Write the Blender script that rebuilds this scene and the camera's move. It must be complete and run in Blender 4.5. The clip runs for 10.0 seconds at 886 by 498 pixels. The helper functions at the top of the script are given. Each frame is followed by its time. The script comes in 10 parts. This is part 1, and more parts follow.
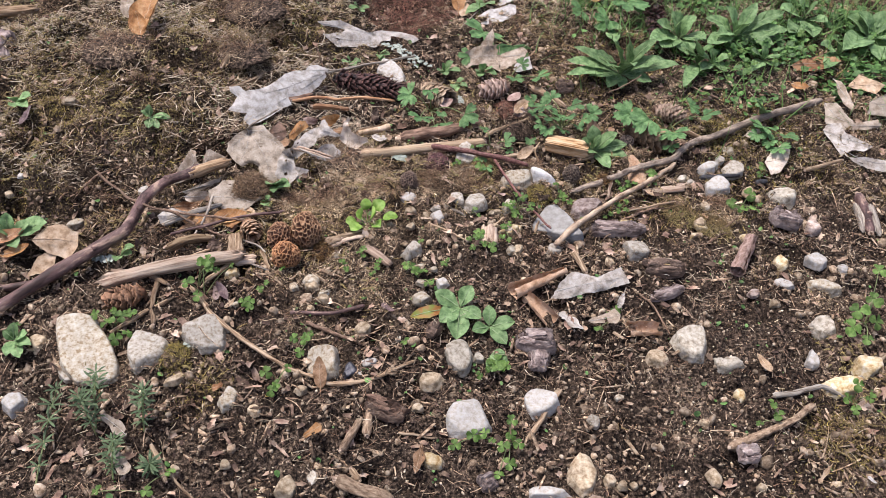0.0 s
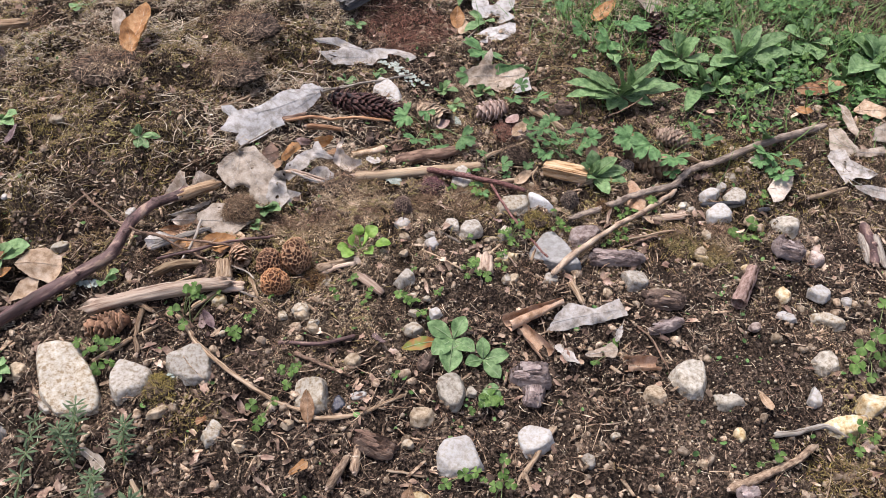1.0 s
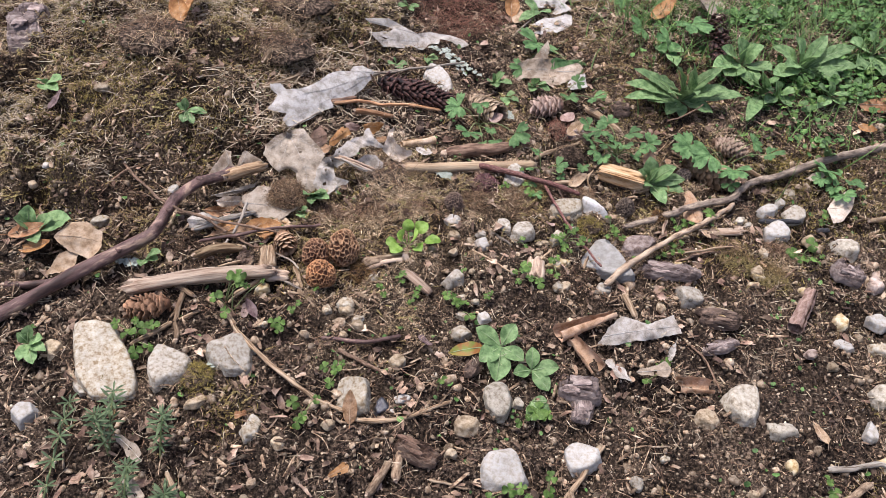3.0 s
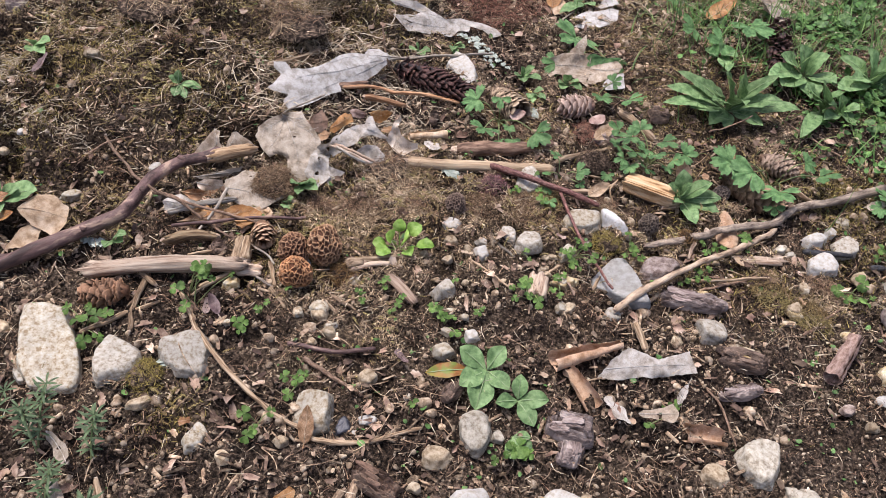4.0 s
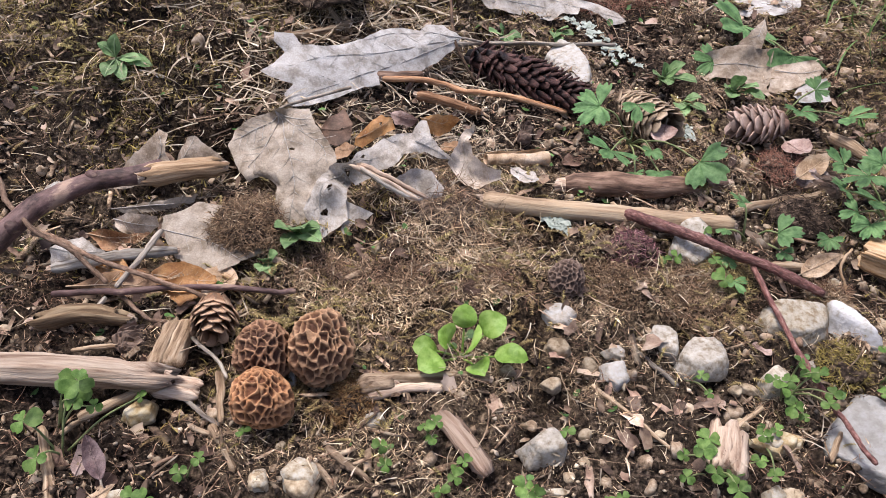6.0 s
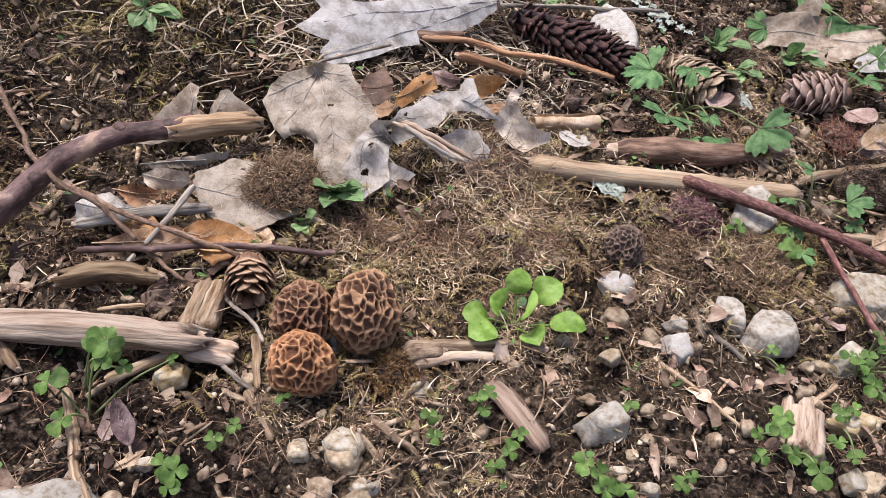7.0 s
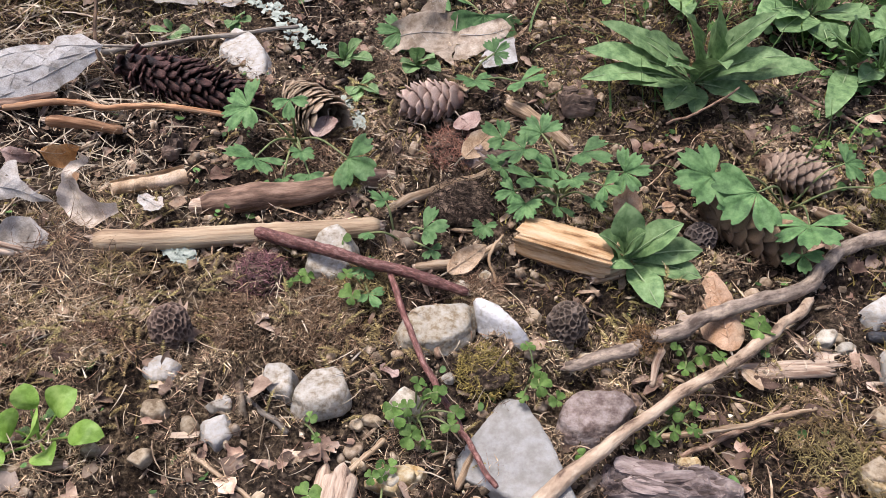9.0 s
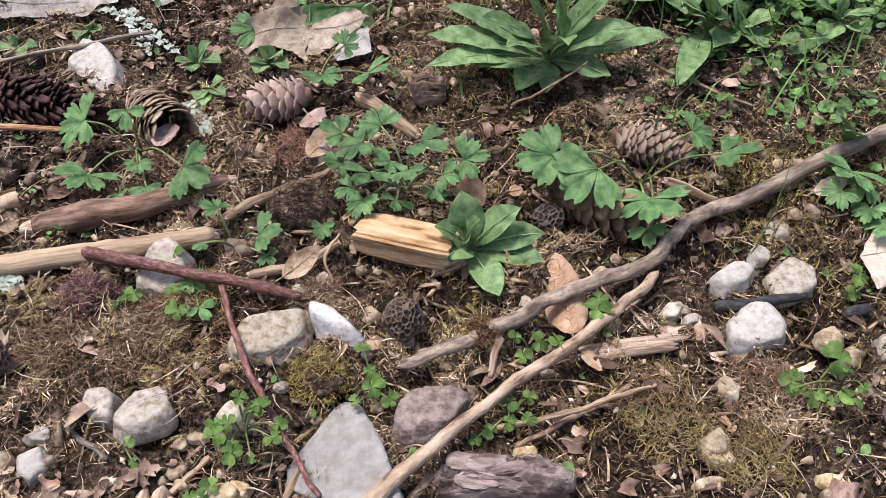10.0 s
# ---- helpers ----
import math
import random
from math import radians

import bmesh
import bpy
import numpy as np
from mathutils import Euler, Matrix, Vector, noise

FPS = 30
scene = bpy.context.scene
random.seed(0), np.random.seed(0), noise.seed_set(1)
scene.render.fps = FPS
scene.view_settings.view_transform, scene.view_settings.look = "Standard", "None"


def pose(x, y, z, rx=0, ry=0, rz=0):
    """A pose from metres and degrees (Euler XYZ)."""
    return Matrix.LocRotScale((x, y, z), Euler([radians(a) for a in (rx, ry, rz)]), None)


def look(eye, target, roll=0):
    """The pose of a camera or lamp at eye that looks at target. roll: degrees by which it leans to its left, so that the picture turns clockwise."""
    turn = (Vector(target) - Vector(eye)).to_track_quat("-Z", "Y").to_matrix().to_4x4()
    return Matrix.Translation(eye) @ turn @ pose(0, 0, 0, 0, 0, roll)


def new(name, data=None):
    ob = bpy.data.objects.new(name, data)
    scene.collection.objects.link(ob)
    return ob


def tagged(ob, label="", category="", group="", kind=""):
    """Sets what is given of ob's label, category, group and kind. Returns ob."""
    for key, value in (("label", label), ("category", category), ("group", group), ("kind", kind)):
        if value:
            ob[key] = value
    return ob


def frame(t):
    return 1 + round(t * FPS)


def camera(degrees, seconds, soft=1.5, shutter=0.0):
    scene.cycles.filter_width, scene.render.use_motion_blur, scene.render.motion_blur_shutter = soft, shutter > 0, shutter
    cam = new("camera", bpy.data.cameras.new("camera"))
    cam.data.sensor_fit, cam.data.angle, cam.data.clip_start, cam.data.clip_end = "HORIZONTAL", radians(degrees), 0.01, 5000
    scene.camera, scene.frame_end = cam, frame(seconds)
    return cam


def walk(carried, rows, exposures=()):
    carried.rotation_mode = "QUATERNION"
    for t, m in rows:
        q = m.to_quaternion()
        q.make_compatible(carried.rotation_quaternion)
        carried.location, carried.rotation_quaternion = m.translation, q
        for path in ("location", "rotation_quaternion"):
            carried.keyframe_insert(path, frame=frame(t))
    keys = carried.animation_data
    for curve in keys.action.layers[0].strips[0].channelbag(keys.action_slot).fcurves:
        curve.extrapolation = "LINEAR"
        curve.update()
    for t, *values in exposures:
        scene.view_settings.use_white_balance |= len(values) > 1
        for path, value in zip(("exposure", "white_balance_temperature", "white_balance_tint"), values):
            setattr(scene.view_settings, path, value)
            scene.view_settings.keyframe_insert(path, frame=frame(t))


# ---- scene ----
import mathutils.geometry

cam = camera(55.4, 10.0, 0.3)
PATH = [
    (0, (-0.015, -0.001, 0.772), (0.01, 1.46, -0.594), 0.7),
    (0.5, (-0.014, 0.015, 0.779), (0.01, 1.482, -0.58), 1.1),
    (1, (-0.007, 0.04, 0.774), (0.018, 1.51, -0.583), 1.4),
    (1.5, (-0.029, 0.073, 0.763), (-0.005, 1.541, -0.595), 2.1),
    (2, (-0.059, 0.074, 0.764), (-0.032, 1.534, -0.603), 4.2),
    (2.5, (-0.068, 0.081, 0.772), (-0.046, 1.514, -0.623), 5.0),
    (3.8, (-0.03, 0.127, 0.728), (-0.086, 1.549, -0.677), 5.9),
    (4, (0.012, 0.178, 0.705), (-0.12, 1.589, -0.706), 5.5),
    (4.3, (0.052, 0.24, 0.705), (-0.157, 1.679, -0.668), 4.8),
    (4.5, (0.035, 0.283, 0.709), (-0.183, 1.718, -0.667), 5.4),
    (4.7, (0.007, 0.33, 0.706), (-0.229, 1.764, -0.668), 6.1),
    (5, (-0.003, 0.405, 0.688), (-0.26, 1.831, -0.69), 5.8),
    (5.5, (-0.018, 0.469, 0.56), (-0.298, 1.924, -0.783), 5.9),
    (6, (-0.054, 0.512, 0.418), (-0.331, 1.972, -0.92), 4.7),
    (6.2, (-0.088, 0.522, 0.408), (-0.357, 1.969, -0.947), 5.0),
    (7.3, (-0.065, 0.519, 0.373), (-0.372, 1.957, -0.982), 4.9),
    (7.5, (-0.041, 0.539, 0.372), (-0.34, 1.975, -0.987), 3.9),
    (7.7, (-0.021, 0.559, 0.373), (-0.245, 2.014, -0.981), 4.3),
    (8, (0.012, 0.602, 0.377), (-0.155, 2.046, -0.996), 2.4),
    (8.5, (0.082, 0.617, 0.397), (-0.031, 2.048, -0.996), 1.1),
    (9, (0.124, 0.618, 0.416), (0.055, 2.037, -0.992), 1.4),
    (9.5, (0.176, 0.633, 0.428), (0.154, 2.041, -0.992), -0.4),
    (10, (0.211, 0.635, 0.414), (0.203, 2.027, -1.021), -1.6),
]
walk(cam, [(t, look(eye, target, roll)) for t, eye, target, roll in PATH], [(0.0, 1.02, 6420, 22), (10.0, 1.02, 6420, 22)])
# exposure and light
SKY, SUN = 0.104, 2.0

# ---- sky and light: an overcast spring day ----
world = bpy.data.worlds.new("sky")
scene.world = world
world.use_nodes = True
wn, wl = world.node_tree.nodes, world.node_tree.links
sky = wn.new("ShaderNodeTexSky")
sky.sky_type, sky.sun_disc = "NISHITA", False
sky.sun_elevation, sky.sun_rotation, sky.air_density, sky.dust_density = radians(72), radians(-63), 1.0, 4.0
wl.new(sky.outputs[0], wn["Background"].inputs[0])
wn["Background"].inputs[1].default_value = SKY
sun = new("sun", bpy.data.lights.new("sun", "SUN"))
sun.data.energy, sun.data.angle, sun.data.color = SUN, radians(15), (0.96, 1.0, 0.96)
sun.matrix_world = look((-0.9, 1.45, 3.4), (0, 1, 0))

rng = np.random.default_rng(7)


# ---- noise ----
def hash01(i, j, k, seed):
    n = (i * 374761393 + j * 668265263 + k * 2147483647 + seed * 1274126177) & 0xFFFFFFFF
    n = ((n ^ (n >> 13)) * 1274126177) & 0xFFFFFFFF
    n = ((n ^ (n >> 15)) * 2246822519) & 0xFFFFFFFF
    return ((n ^ (n >> 16)) & 0xFFFFFF) / 0xFFFFFF


def vnoise(p, seed=0):
    """Smooth value noise in -1..1 at points p (N, 3)."""
    p = np.asarray(p, float)
    c = np.floor(p).astype(np.int64)
    f = p - c
    f = f * f * (3 - 2 * f)
    out = np.zeros(len(p))
    for a in (0, 1):
        for b in (0, 1):
            for d in (0, 1):
                w = (f[:, 0] if a else 1 - f[:, 0]) * (f[:, 1] if b else 1 - f[:, 1]) * (f[:, 2] if d else 1 - f[:, 2])
                out += w * hash01(c[:, 0] + a, c[:, 1] + b, c[:, 2] + d, seed)
    return out * 2 - 1


def fnoise(p, octaves=4, seed=0, gain=0.5):
    p = np.asarray(p, float)
    total, amp = np.zeros(len(p)), 1.0
    for o in range(octaves):
        total += amp * vnoise(p * 2.03**o + 17.3 * o, seed + o)
        amp *= gain
    return total


# ---- the lie of the land ----
def ground_z(x, y):
    """Height of the soil: a gently hummocky floor with a mossy bank to the north-west."""
    x, y = np.asarray(x, float), np.asarray(y, float)
    z = -0.0273 + 0.0564 * (np.clip(y, 0.2, 2.2) - 1)
    z = z + 0.0765 / (1 + np.exp(-np.clip((-0.82 * (x + 0.43) + 0.572 * (y - 1.0) - 0.01) / 0.03, -40, 40)))
    for a, b, s, w in (
        (0.55, 1.1, 0.2, -0.0188), (-0.3, 0.68, 0.12, 0.0145), (0.3, 1.1, 0.15, -0.003), (-0.45, 1.15, 0.22, 0.0544),
        (-0.2, 1.35, 0.22, -0.0128), (0.05, 0.9, 0.2, 0.0398), (-0.2, 0.85, 0.2, 0.0176), (0.3, 1.25, 0.25, 0.0587),
        (0.4, 0.8, 0.25, 0.0052), (-0.45, 0.7, 0.2, 0.0201), (0.05, 0.6, 0.2, 0.0036), (0.1, 1.15, 0.2, -0.0178),
        (0.165, 0.875, 0.065, -0.012), (0.315, 1.07, 0.06, -0.012), (-0.41, 0.97, 0.05, -0.010),
    ):
        z = z + w * np.exp(-((x - a) ** 2 + (y - b) ** 2) / (2 * s * s))
    return z


def bank(x, y):
    return 1 / (1 + np.exp(-np.clip((-0.82 * (x + 0.43) + 0.572 * (y - 1.0) + 0.02) / 0.03, -40, 40)))


def pockets(x, y):
    """Hollows between the hummocks of the bank."""
    return np.clip(fnoise(np.stack([x, y, np.zeros_like(x)], -1) * 14, 2, 35) - 0.3, 0, 0.5)


def tussock(x, y):
    """Small cushions, a finger wide, with dark gaps between: 1 on top, 0 in the gap."""
    return np.clip(0.5 + 1.3 * fnoise(np.stack([x * 62, y * 62, 0 * x], -1), 2, 58), 0, 1)


def relief(x, y):
    """Clods and hollows on top of the smooth height."""
    p = np.stack([x, y, np.zeros_like(x)], -1)
    clods = 0.0035 * fnoise(p * 26, 3, 3) + 0.005 * np.abs(fnoise(p * 85, 2, 9)) - 0.003 - 0.016 * np.clip(fnoise(p * 34, 3, 51) - 0.12, 0, 0.8)
    clods = clods + bank(x, y) * (0.018 * fnoise(p * 11, 2, 31) + 0.012 * fnoise(p * 36, 2, 33) - 0.11 * pockets(x, y))
    clods = clods + 0.0035 * np.clip(fnoise(p * 60, 2, 41), 0, 1)
    clods = clods + 0.0065 * (tussock(x, y) - 0.6)
    hollow = -0.06 * np.exp(-(((x + 0.3) / 0.06) ** 2 + ((y - 0.997) / 0.02) ** 2))
    return clods + hollow


def blobs(x, y, *spots):
    """A soft mask: spots of (x, y, radius, strength)."""
    out = np.zeros_like(x)
    for a, b, s, w in spots:
        out = out + w * np.exp(-((x - a) ** 2 + (y - b) ** 2) / (s * s))
    return np.clip(out, 0, 1)


def straw_mask(x, y):
    """Where dead moss and dry grass cover the soil."""
    m = np.clip(0.75 * bank(x, y) * (y > 0.85), 0, 1)
    m = np.maximum(m, np.clip(0.36 + 0.6 * fnoise(np.stack([x * 7, y * 7, 0 * x], -1), 3, 77), 0.1, 0.7) * np.clip((y - 0.5) * 4, 0.15, 1))
    m = np.maximum(m, blobs(x, y, (-0.2, 0.87, 0.11, 1.0), (-0.19, 0.8, 0.05, 0.6), (-0.1, 0.93, 0.11, 1.0), (0.03, 0.945, 0.08, 1.0), (-0.02, 0.92, 0.06, 1.0), (-0.13, 0.985, 0.06, 0.8),
                            (0.31, 0.885, 0.07, 0.7), (-0.3, 1.19, 0.09, 1.0), (-0.36, 1.045, 0.05, 0.9), (-0.42, 1.02, 0.05, 0.6), (-0.155, 0.95, 0.06, 0.8), (0.29, 1.72, 0.3, 0.9), (0.1, 1.2, 0.12, 0.4), (0.46, 0.57, 0.08, 0.5)))
    return m * (1 - 0.75 * blobs(x, y, (0.12, 0.79, 0.1, 0.8), (0.42, 0.82, 0.1, 0.7), (0.48, 0.9, 0.12, 0.8), (0.3, 0.6, 0.2, 0.7), (0.45, 0.66, 0.12, 0.6)))


def green_mask(x, y):
    """Where low herbs cover the soil."""
    return blobs(x, y, (0.54, 1.4, 0.15, 0.9), (0.8, 1.45, 0.25, 1.0), (0.5, 1.22, 0.12, 0.14), (0.62, 1.6, 0.2, 0.7), (0.28, 1.42, 0.1, 0.4))


# ---- meshes ----
def mesh_ob(name, verts, faces, mat, parent=None, label="", smooth=True):
    me = bpy.data.meshes.new(name)
    me.from_pydata([tuple(v) for v in np.asarray(verts, float)], [], [tuple(int(i) for i in f) for f in faces])
    me.materials.append(mat)
    if smooth:
        me.shade_smooth()
    ob = new(name, me)
    if parent is not None:
        ob.parent = parent
    if label:
        ob["label"] = label
    return ob


def lay_of(ob, coords):
    """Stores for each point its place along and across the grain."""
    a = ob.data.attributes.new("lay", "FLOAT_VECTOR", "POINT")
    a.data.foreach_set("vector", np.ascontiguousarray(coords, np.float32).ravel())
    return ob


def big_mesh(name, verts, faces, mat, smooth=False):
    """One mesh out of arrays; faces (M, 3) or (M, 4)."""
    me = bpy.data.meshes.new(name)
    k = faces.shape[1]
    me.vertices.add(len(verts))
    me.vertices.foreach_set("co", np.ascontiguousarray(verts, np.float32).ravel())
    me.loops.add(faces.size)
    me.loops.foreach_set("vertex_index", np.ascontiguousarray(faces, np.int32).ravel())
    me.polygons.add(len(faces))
    me.polygons.foreach_set("loop_start", np.arange(0, faces.size, k, dtype=np.int32))
    me.update(calc_edges=True)
    me.validate()
    me.materials.append(mat)
    if smooth:
        me.shade_smooth()
    return new(name, me)


def ico(level):
    bm = bmesh.new()
    bmesh.ops.create_icosphere(bm, subdivisions=level, radius=1)
    v = np.array([tuple(w.co) for w in bm.verts])
    f = np.array([[w.index for w in p.verts] for p in bm.faces])
    bm.free()
    return v, f


ICO = {n: ico(n) for n in (1, 2, 3, 4, 5)}


def grid_faces(n, m, closed=False):
    """Quads of an n by m grid of points; closed: the second way joins up."""
    f = []
    for i in range(n - 1):
        for j in range(m if closed else m - 1):
            k = (j + 1) % m
            q = (i * m + j, i * m + k, (i + 1) * m + k, (i + 1) * m + j)
            f.append(q[::-1] if closed else q)
    return f


def frame_of(ahead, up):
    a = np.asarray(ahead, float) / np.linalg.norm(ahead)
    x = np.cross(a, up)
    x = x / np.linalg.norm(x)
    return x, a, np.cross(x, a)


def smooth_line(pts, n):
    """A Catmull-Rom line of n points through pts."""
    p = np.asarray(pts, float)
    p = np.vstack([2 * p[0] - p[1], p, 2 * p[-1] - p[-2]])
    seg = np.linspace(0, len(p) - 3 - 1e-6, n)
    i = seg.astype(int)
    t = (seg - i)[:, None]
    a, b, c, d = p[i], p[i + 1], p[i + 2], p[i + 3]
    return 0.5 * (2 * b + (c - a) * t + (2 * a - 5 * b + 4 * c - d) * t**2 + (3 * b - a - 3 * c + d) * t**3)


def tube(line, radii, sides=8, rough=0.0, seed=0, cap=True):
    """Verts and faces of a tube along a line, with a lumpy skin."""
    line = np.asarray(line, float)
    n = len(line)
    tan = np.gradient(line, axis=0)
    tan /= np.linalg.norm(tan, axis=1)[:, None]
    ref = np.array([0.1, 0.2, 1.0])
    x = np.cross(tan, ref)
    x /= np.linalg.norm(x, axis=1)[:, None]
    y = np.cross(x, tan)
    ang = np.linspace(0, 2 * np.pi, sides, endpoint=False)
    ring = np.cos(ang)[None, :, None] * x[:, None] + np.sin(ang)[None, :, None] * y[:, None]
    r = np.broadcast_to(np.asarray(radii, float), (n,))[:, None] * np.ones(sides)
    v = (line[:, None] + ring * r[..., None]).reshape(-1, 3)
    if rough:
        mean = float(np.mean(radii))
        k = 1 + rough * fnoise(v / (mean * 1.7), 3, seed)
        v = (line[:, None] + ring * (r * k.reshape(n, sides))[..., None]).reshape(-1, 3)
    f = grid_faces(n, sides, True)
    if cap:
        f += [tuple(range(sides)), tuple((n - 1) * sides + i for i in range(sides))[::-1]]
    return v, f


# ---- materials ----
def material(name, cols, scale=60.0, rough=0.85, bump=0.35, bscale=350.0, var=0.35, stretch=(1, 1, 1), island=False, thin=0.0, spec=0.3, attr="", acols=None, coarse=0.22, dirt=0.0, grain=0.0, along=False, patch=None, net=0.0):
    """Procedural skin: noise through a ramp of colours, a coarser stain, a random shade for each piece, and fine relief."""
    m = bpy.data.materials.new(name)
    m.use_nodes = True
    n, l = m.node_tree.nodes, m.node_tree.links
    bsdf = n["Principled BSDF"]
    tc, mp = n.new("ShaderNodeTexCoord"), n.new("ShaderNodeMapping")
    mp.inputs["Scale"].default_value = stretch
    where = tc.outputs["Object"]
    if along:
        lay = n.new("ShaderNodeAttribute")
        lay.attribute_name = "lay"
        where = lay.outputs["Vector"]
    l.new(where, mp.inputs["Vector"])
    rnd = n.new("ShaderNodeNewGeometry").outputs["Random Per Island"] if island else n.new("ShaderNodeObjectInfo").outputs["Random"]
    shift = n.new("ShaderNodeVectorMath")
    shift.operation = "SCALE"
    shift.inputs[0].default_value = (3.1, 5.3, 2.7)
    l.new(rnd, shift.inputs["Scale"])
    l.new(shift.outputs[0], mp.inputs["Location"])

    def noise_of(sc, detail, r=0.55):
        t = n.new("ShaderNodeTexNoise")
        t.inputs["Scale"].default_value, t.inputs["Detail"].default_value, t.inputs["Roughness"].default_value = sc, detail, r
        l.new(mp.outputs[0], t.inputs["Vector"])
        return t.outputs["Fac"]

    def ramp_of(colours):
        r = n.new("ShaderNodeValToRGB")
        while len(r.color_ramp.elements) < len(colours):
            r.color_ramp.elements.new(0.5)
        for k, c in enumerate(colours):
            e = r.color_ramp.elements[k]
            e.position, e.color = 0.37 + 0.26 * k / max(1, len(colours) - 1), (*c, 1)
        return r

    r1 = ramp_of(cols)
    l.new(noise_of(scale, 7, 0.65), r1.inputs[0])
    colour = r1.outputs[0]
    if attr:
        a = n.new("ShaderNodeAttribute")
        a.attribute_name = attr
        r2 = ramp_of(acols)
        l.new(noise_of(scale * 1.3, 6, 0.7), r2.inputs[0])
        mix = n.new("ShaderNodeMix")
        mix.data_type = "RGBA"
        l.new(a.outputs["Fac"], mix.inputs[0])
        l.new(colour, mix.inputs[6])
        l.new(r2.outputs[0], mix.inputs[7])
        colour = mix.outputs[2]
    if dirt:
        spot = n.new("ShaderNodeMapRange")
        spot.inputs["From Min"].default_value, spot.inputs["From Max"].default_value, spot.inputs["To Max"].default_value = 0.5, 0.62, dirt
        l.new(noise_of(scale * 1.1, 10, 0.8), spot.inputs["Value"])
        mud = n.new("ShaderNodeMix")
        mud.data_type = "RGBA"
        mud.inputs[7].default_value = (0.1, 0.066, 0.04, 1)
        l.new(spot.outputs[0], mud.inputs[0])
        l.new(colour, mud.inputs[6])
        colour = mud.outputs[2]
    stain = n.new("ShaderNodeMapRange")
    stain.inputs["From Min"].default_value, stain.inputs["From Max"].default_value = 0.3, 0.7
    stain.inputs["To Min"].default_value, stain.inputs["To Max"].default_value = 1 - var, 1 + var * 0.6
    l.new(noise_of(scale * coarse, 4), stain.inputs["Value"])
    shade = n.new("ShaderNodeMapRange")
    shade.inputs["To Min"].default_value, shade.inputs["To Max"].default_value = 1 - var, 1 + var
    l.new(rnd, shade.inputs["Value"])
    both = n.new("ShaderNodeMath")
    both.operation = "MULTIPLY"
    l.new(stain.outputs[0], both.inputs[0])
    l.new(shade.outputs[0], both.inputs[1])
    value = both.outputs[0]
    cell = None
    if grain:
        cell = n.new("ShaderNodeTexVoronoi")
        cell.inputs["Scale"].default_value = grain
        l.new(mp.outputs[0], cell.inputs["Vector"])
        pick = n.new("ShaderNodeMapRange")
        pick.inputs["To Min"].default_value, pick.inputs["To Max"].default_value = 0.65, 1.35
        l.new(cell.outputs["Color"], pick.inputs["Value"])
        both2 = n.new("ShaderNodeMath")
        both2.operation = "MULTIPLY"
        l.new(value, both2.inputs[0])
        l.new(pick.outputs[0], both2.inputs[1])
        value = both2.outputs[0]
    if net:
        mesh = n.new("ShaderNodeTexVoronoi")
        mesh.feature = "DISTANCE_TO_EDGE"
        mesh.inputs["Scale"].default_value = net
        l.new(tc.outputs["Object"], mesh.inputs["Vector"])
        line = n.new("ShaderNodeMapRange")
        line.inputs["From Max"].default_value, line.inputs["To Min"].default_value, line.inputs["To Max"].default_value = 0.14, 0.8, 1.04
        l.new(mesh.outputs["Distance"], line.inputs["Value"])
        both3 = n.new("ShaderNodeMath")
        both3.operation = "MULTIPLY"
        l.new(value, both3.inputs[0])
        l.new(line.outputs[0], both3.inputs[1])
        value = both3.outputs[0]
    if patch:
        area, drift = n.new("ShaderNodeTexNoise"), n.new("ShaderNodeValToRGB")
        area.inputs["Scale"].default_value, area.inputs["Detail"].default_value = 13.0, 3.0
        l.new(tc.outputs["Object"], area.inputs["Vector"])
        drift.color_ramp.elements[0].position, drift.color_ramp.elements[1].position = 0.4, 0.6
        drift.color_ramp.elements[0].color, drift.color_ramp.elements[1].color = (*patch[0], 1), (*patch[1], 1)
        l.new(area.outputs["Fac"], drift.inputs[0])
        tint = n.new("ShaderNodeMix")
        tint.data_type, tint.blend_type = "RGBA", "MULTIPLY"
        tint.inputs[0].default_value = 1.0
        l.new(colour, tint.inputs[6])
        l.new(drift.outputs[0], tint.inputs[7])
        colour = tint.outputs[2]
    hsv = n.new("ShaderNodeHueSaturation")
    l.new(colour, hsv.inputs["Color"])
    l.new(value, hsv.inputs["Value"])
    l.new(hsv.outputs[0], bsdf.inputs["Base Color"])
    bsdf.inputs["Roughness"].default_value = rough
    bsdf.inputs["Specular IOR Level"].default_value = spec
    if bump:
        b = n.new("ShaderNodeBump")
        b.inputs["Strength"].default_value, b.inputs["Distance"].default_value = bump, 0.005 if grain else 0.0014
        l.new(noise_of(bscale, 5, 0.6), b.inputs["Height"])
        l.new(b.outputs[0], bsdf.inputs["Normal"])
    if thin:
        tr, mx = n.new("ShaderNodeBsdfTranslucent"), n.new("ShaderNodeMixShader")
        l.new(hsv.outputs[0], tr.inputs["Color"])
        mx.inputs[0].default_value = thin
        l.new(bsdf.outputs[0], mx.inputs[1])
        l.new(tr.outputs[0], mx.inputs[2])
        l.new(mx.outputs[0], n["Material Output"].inputs["Surface"])
    return m


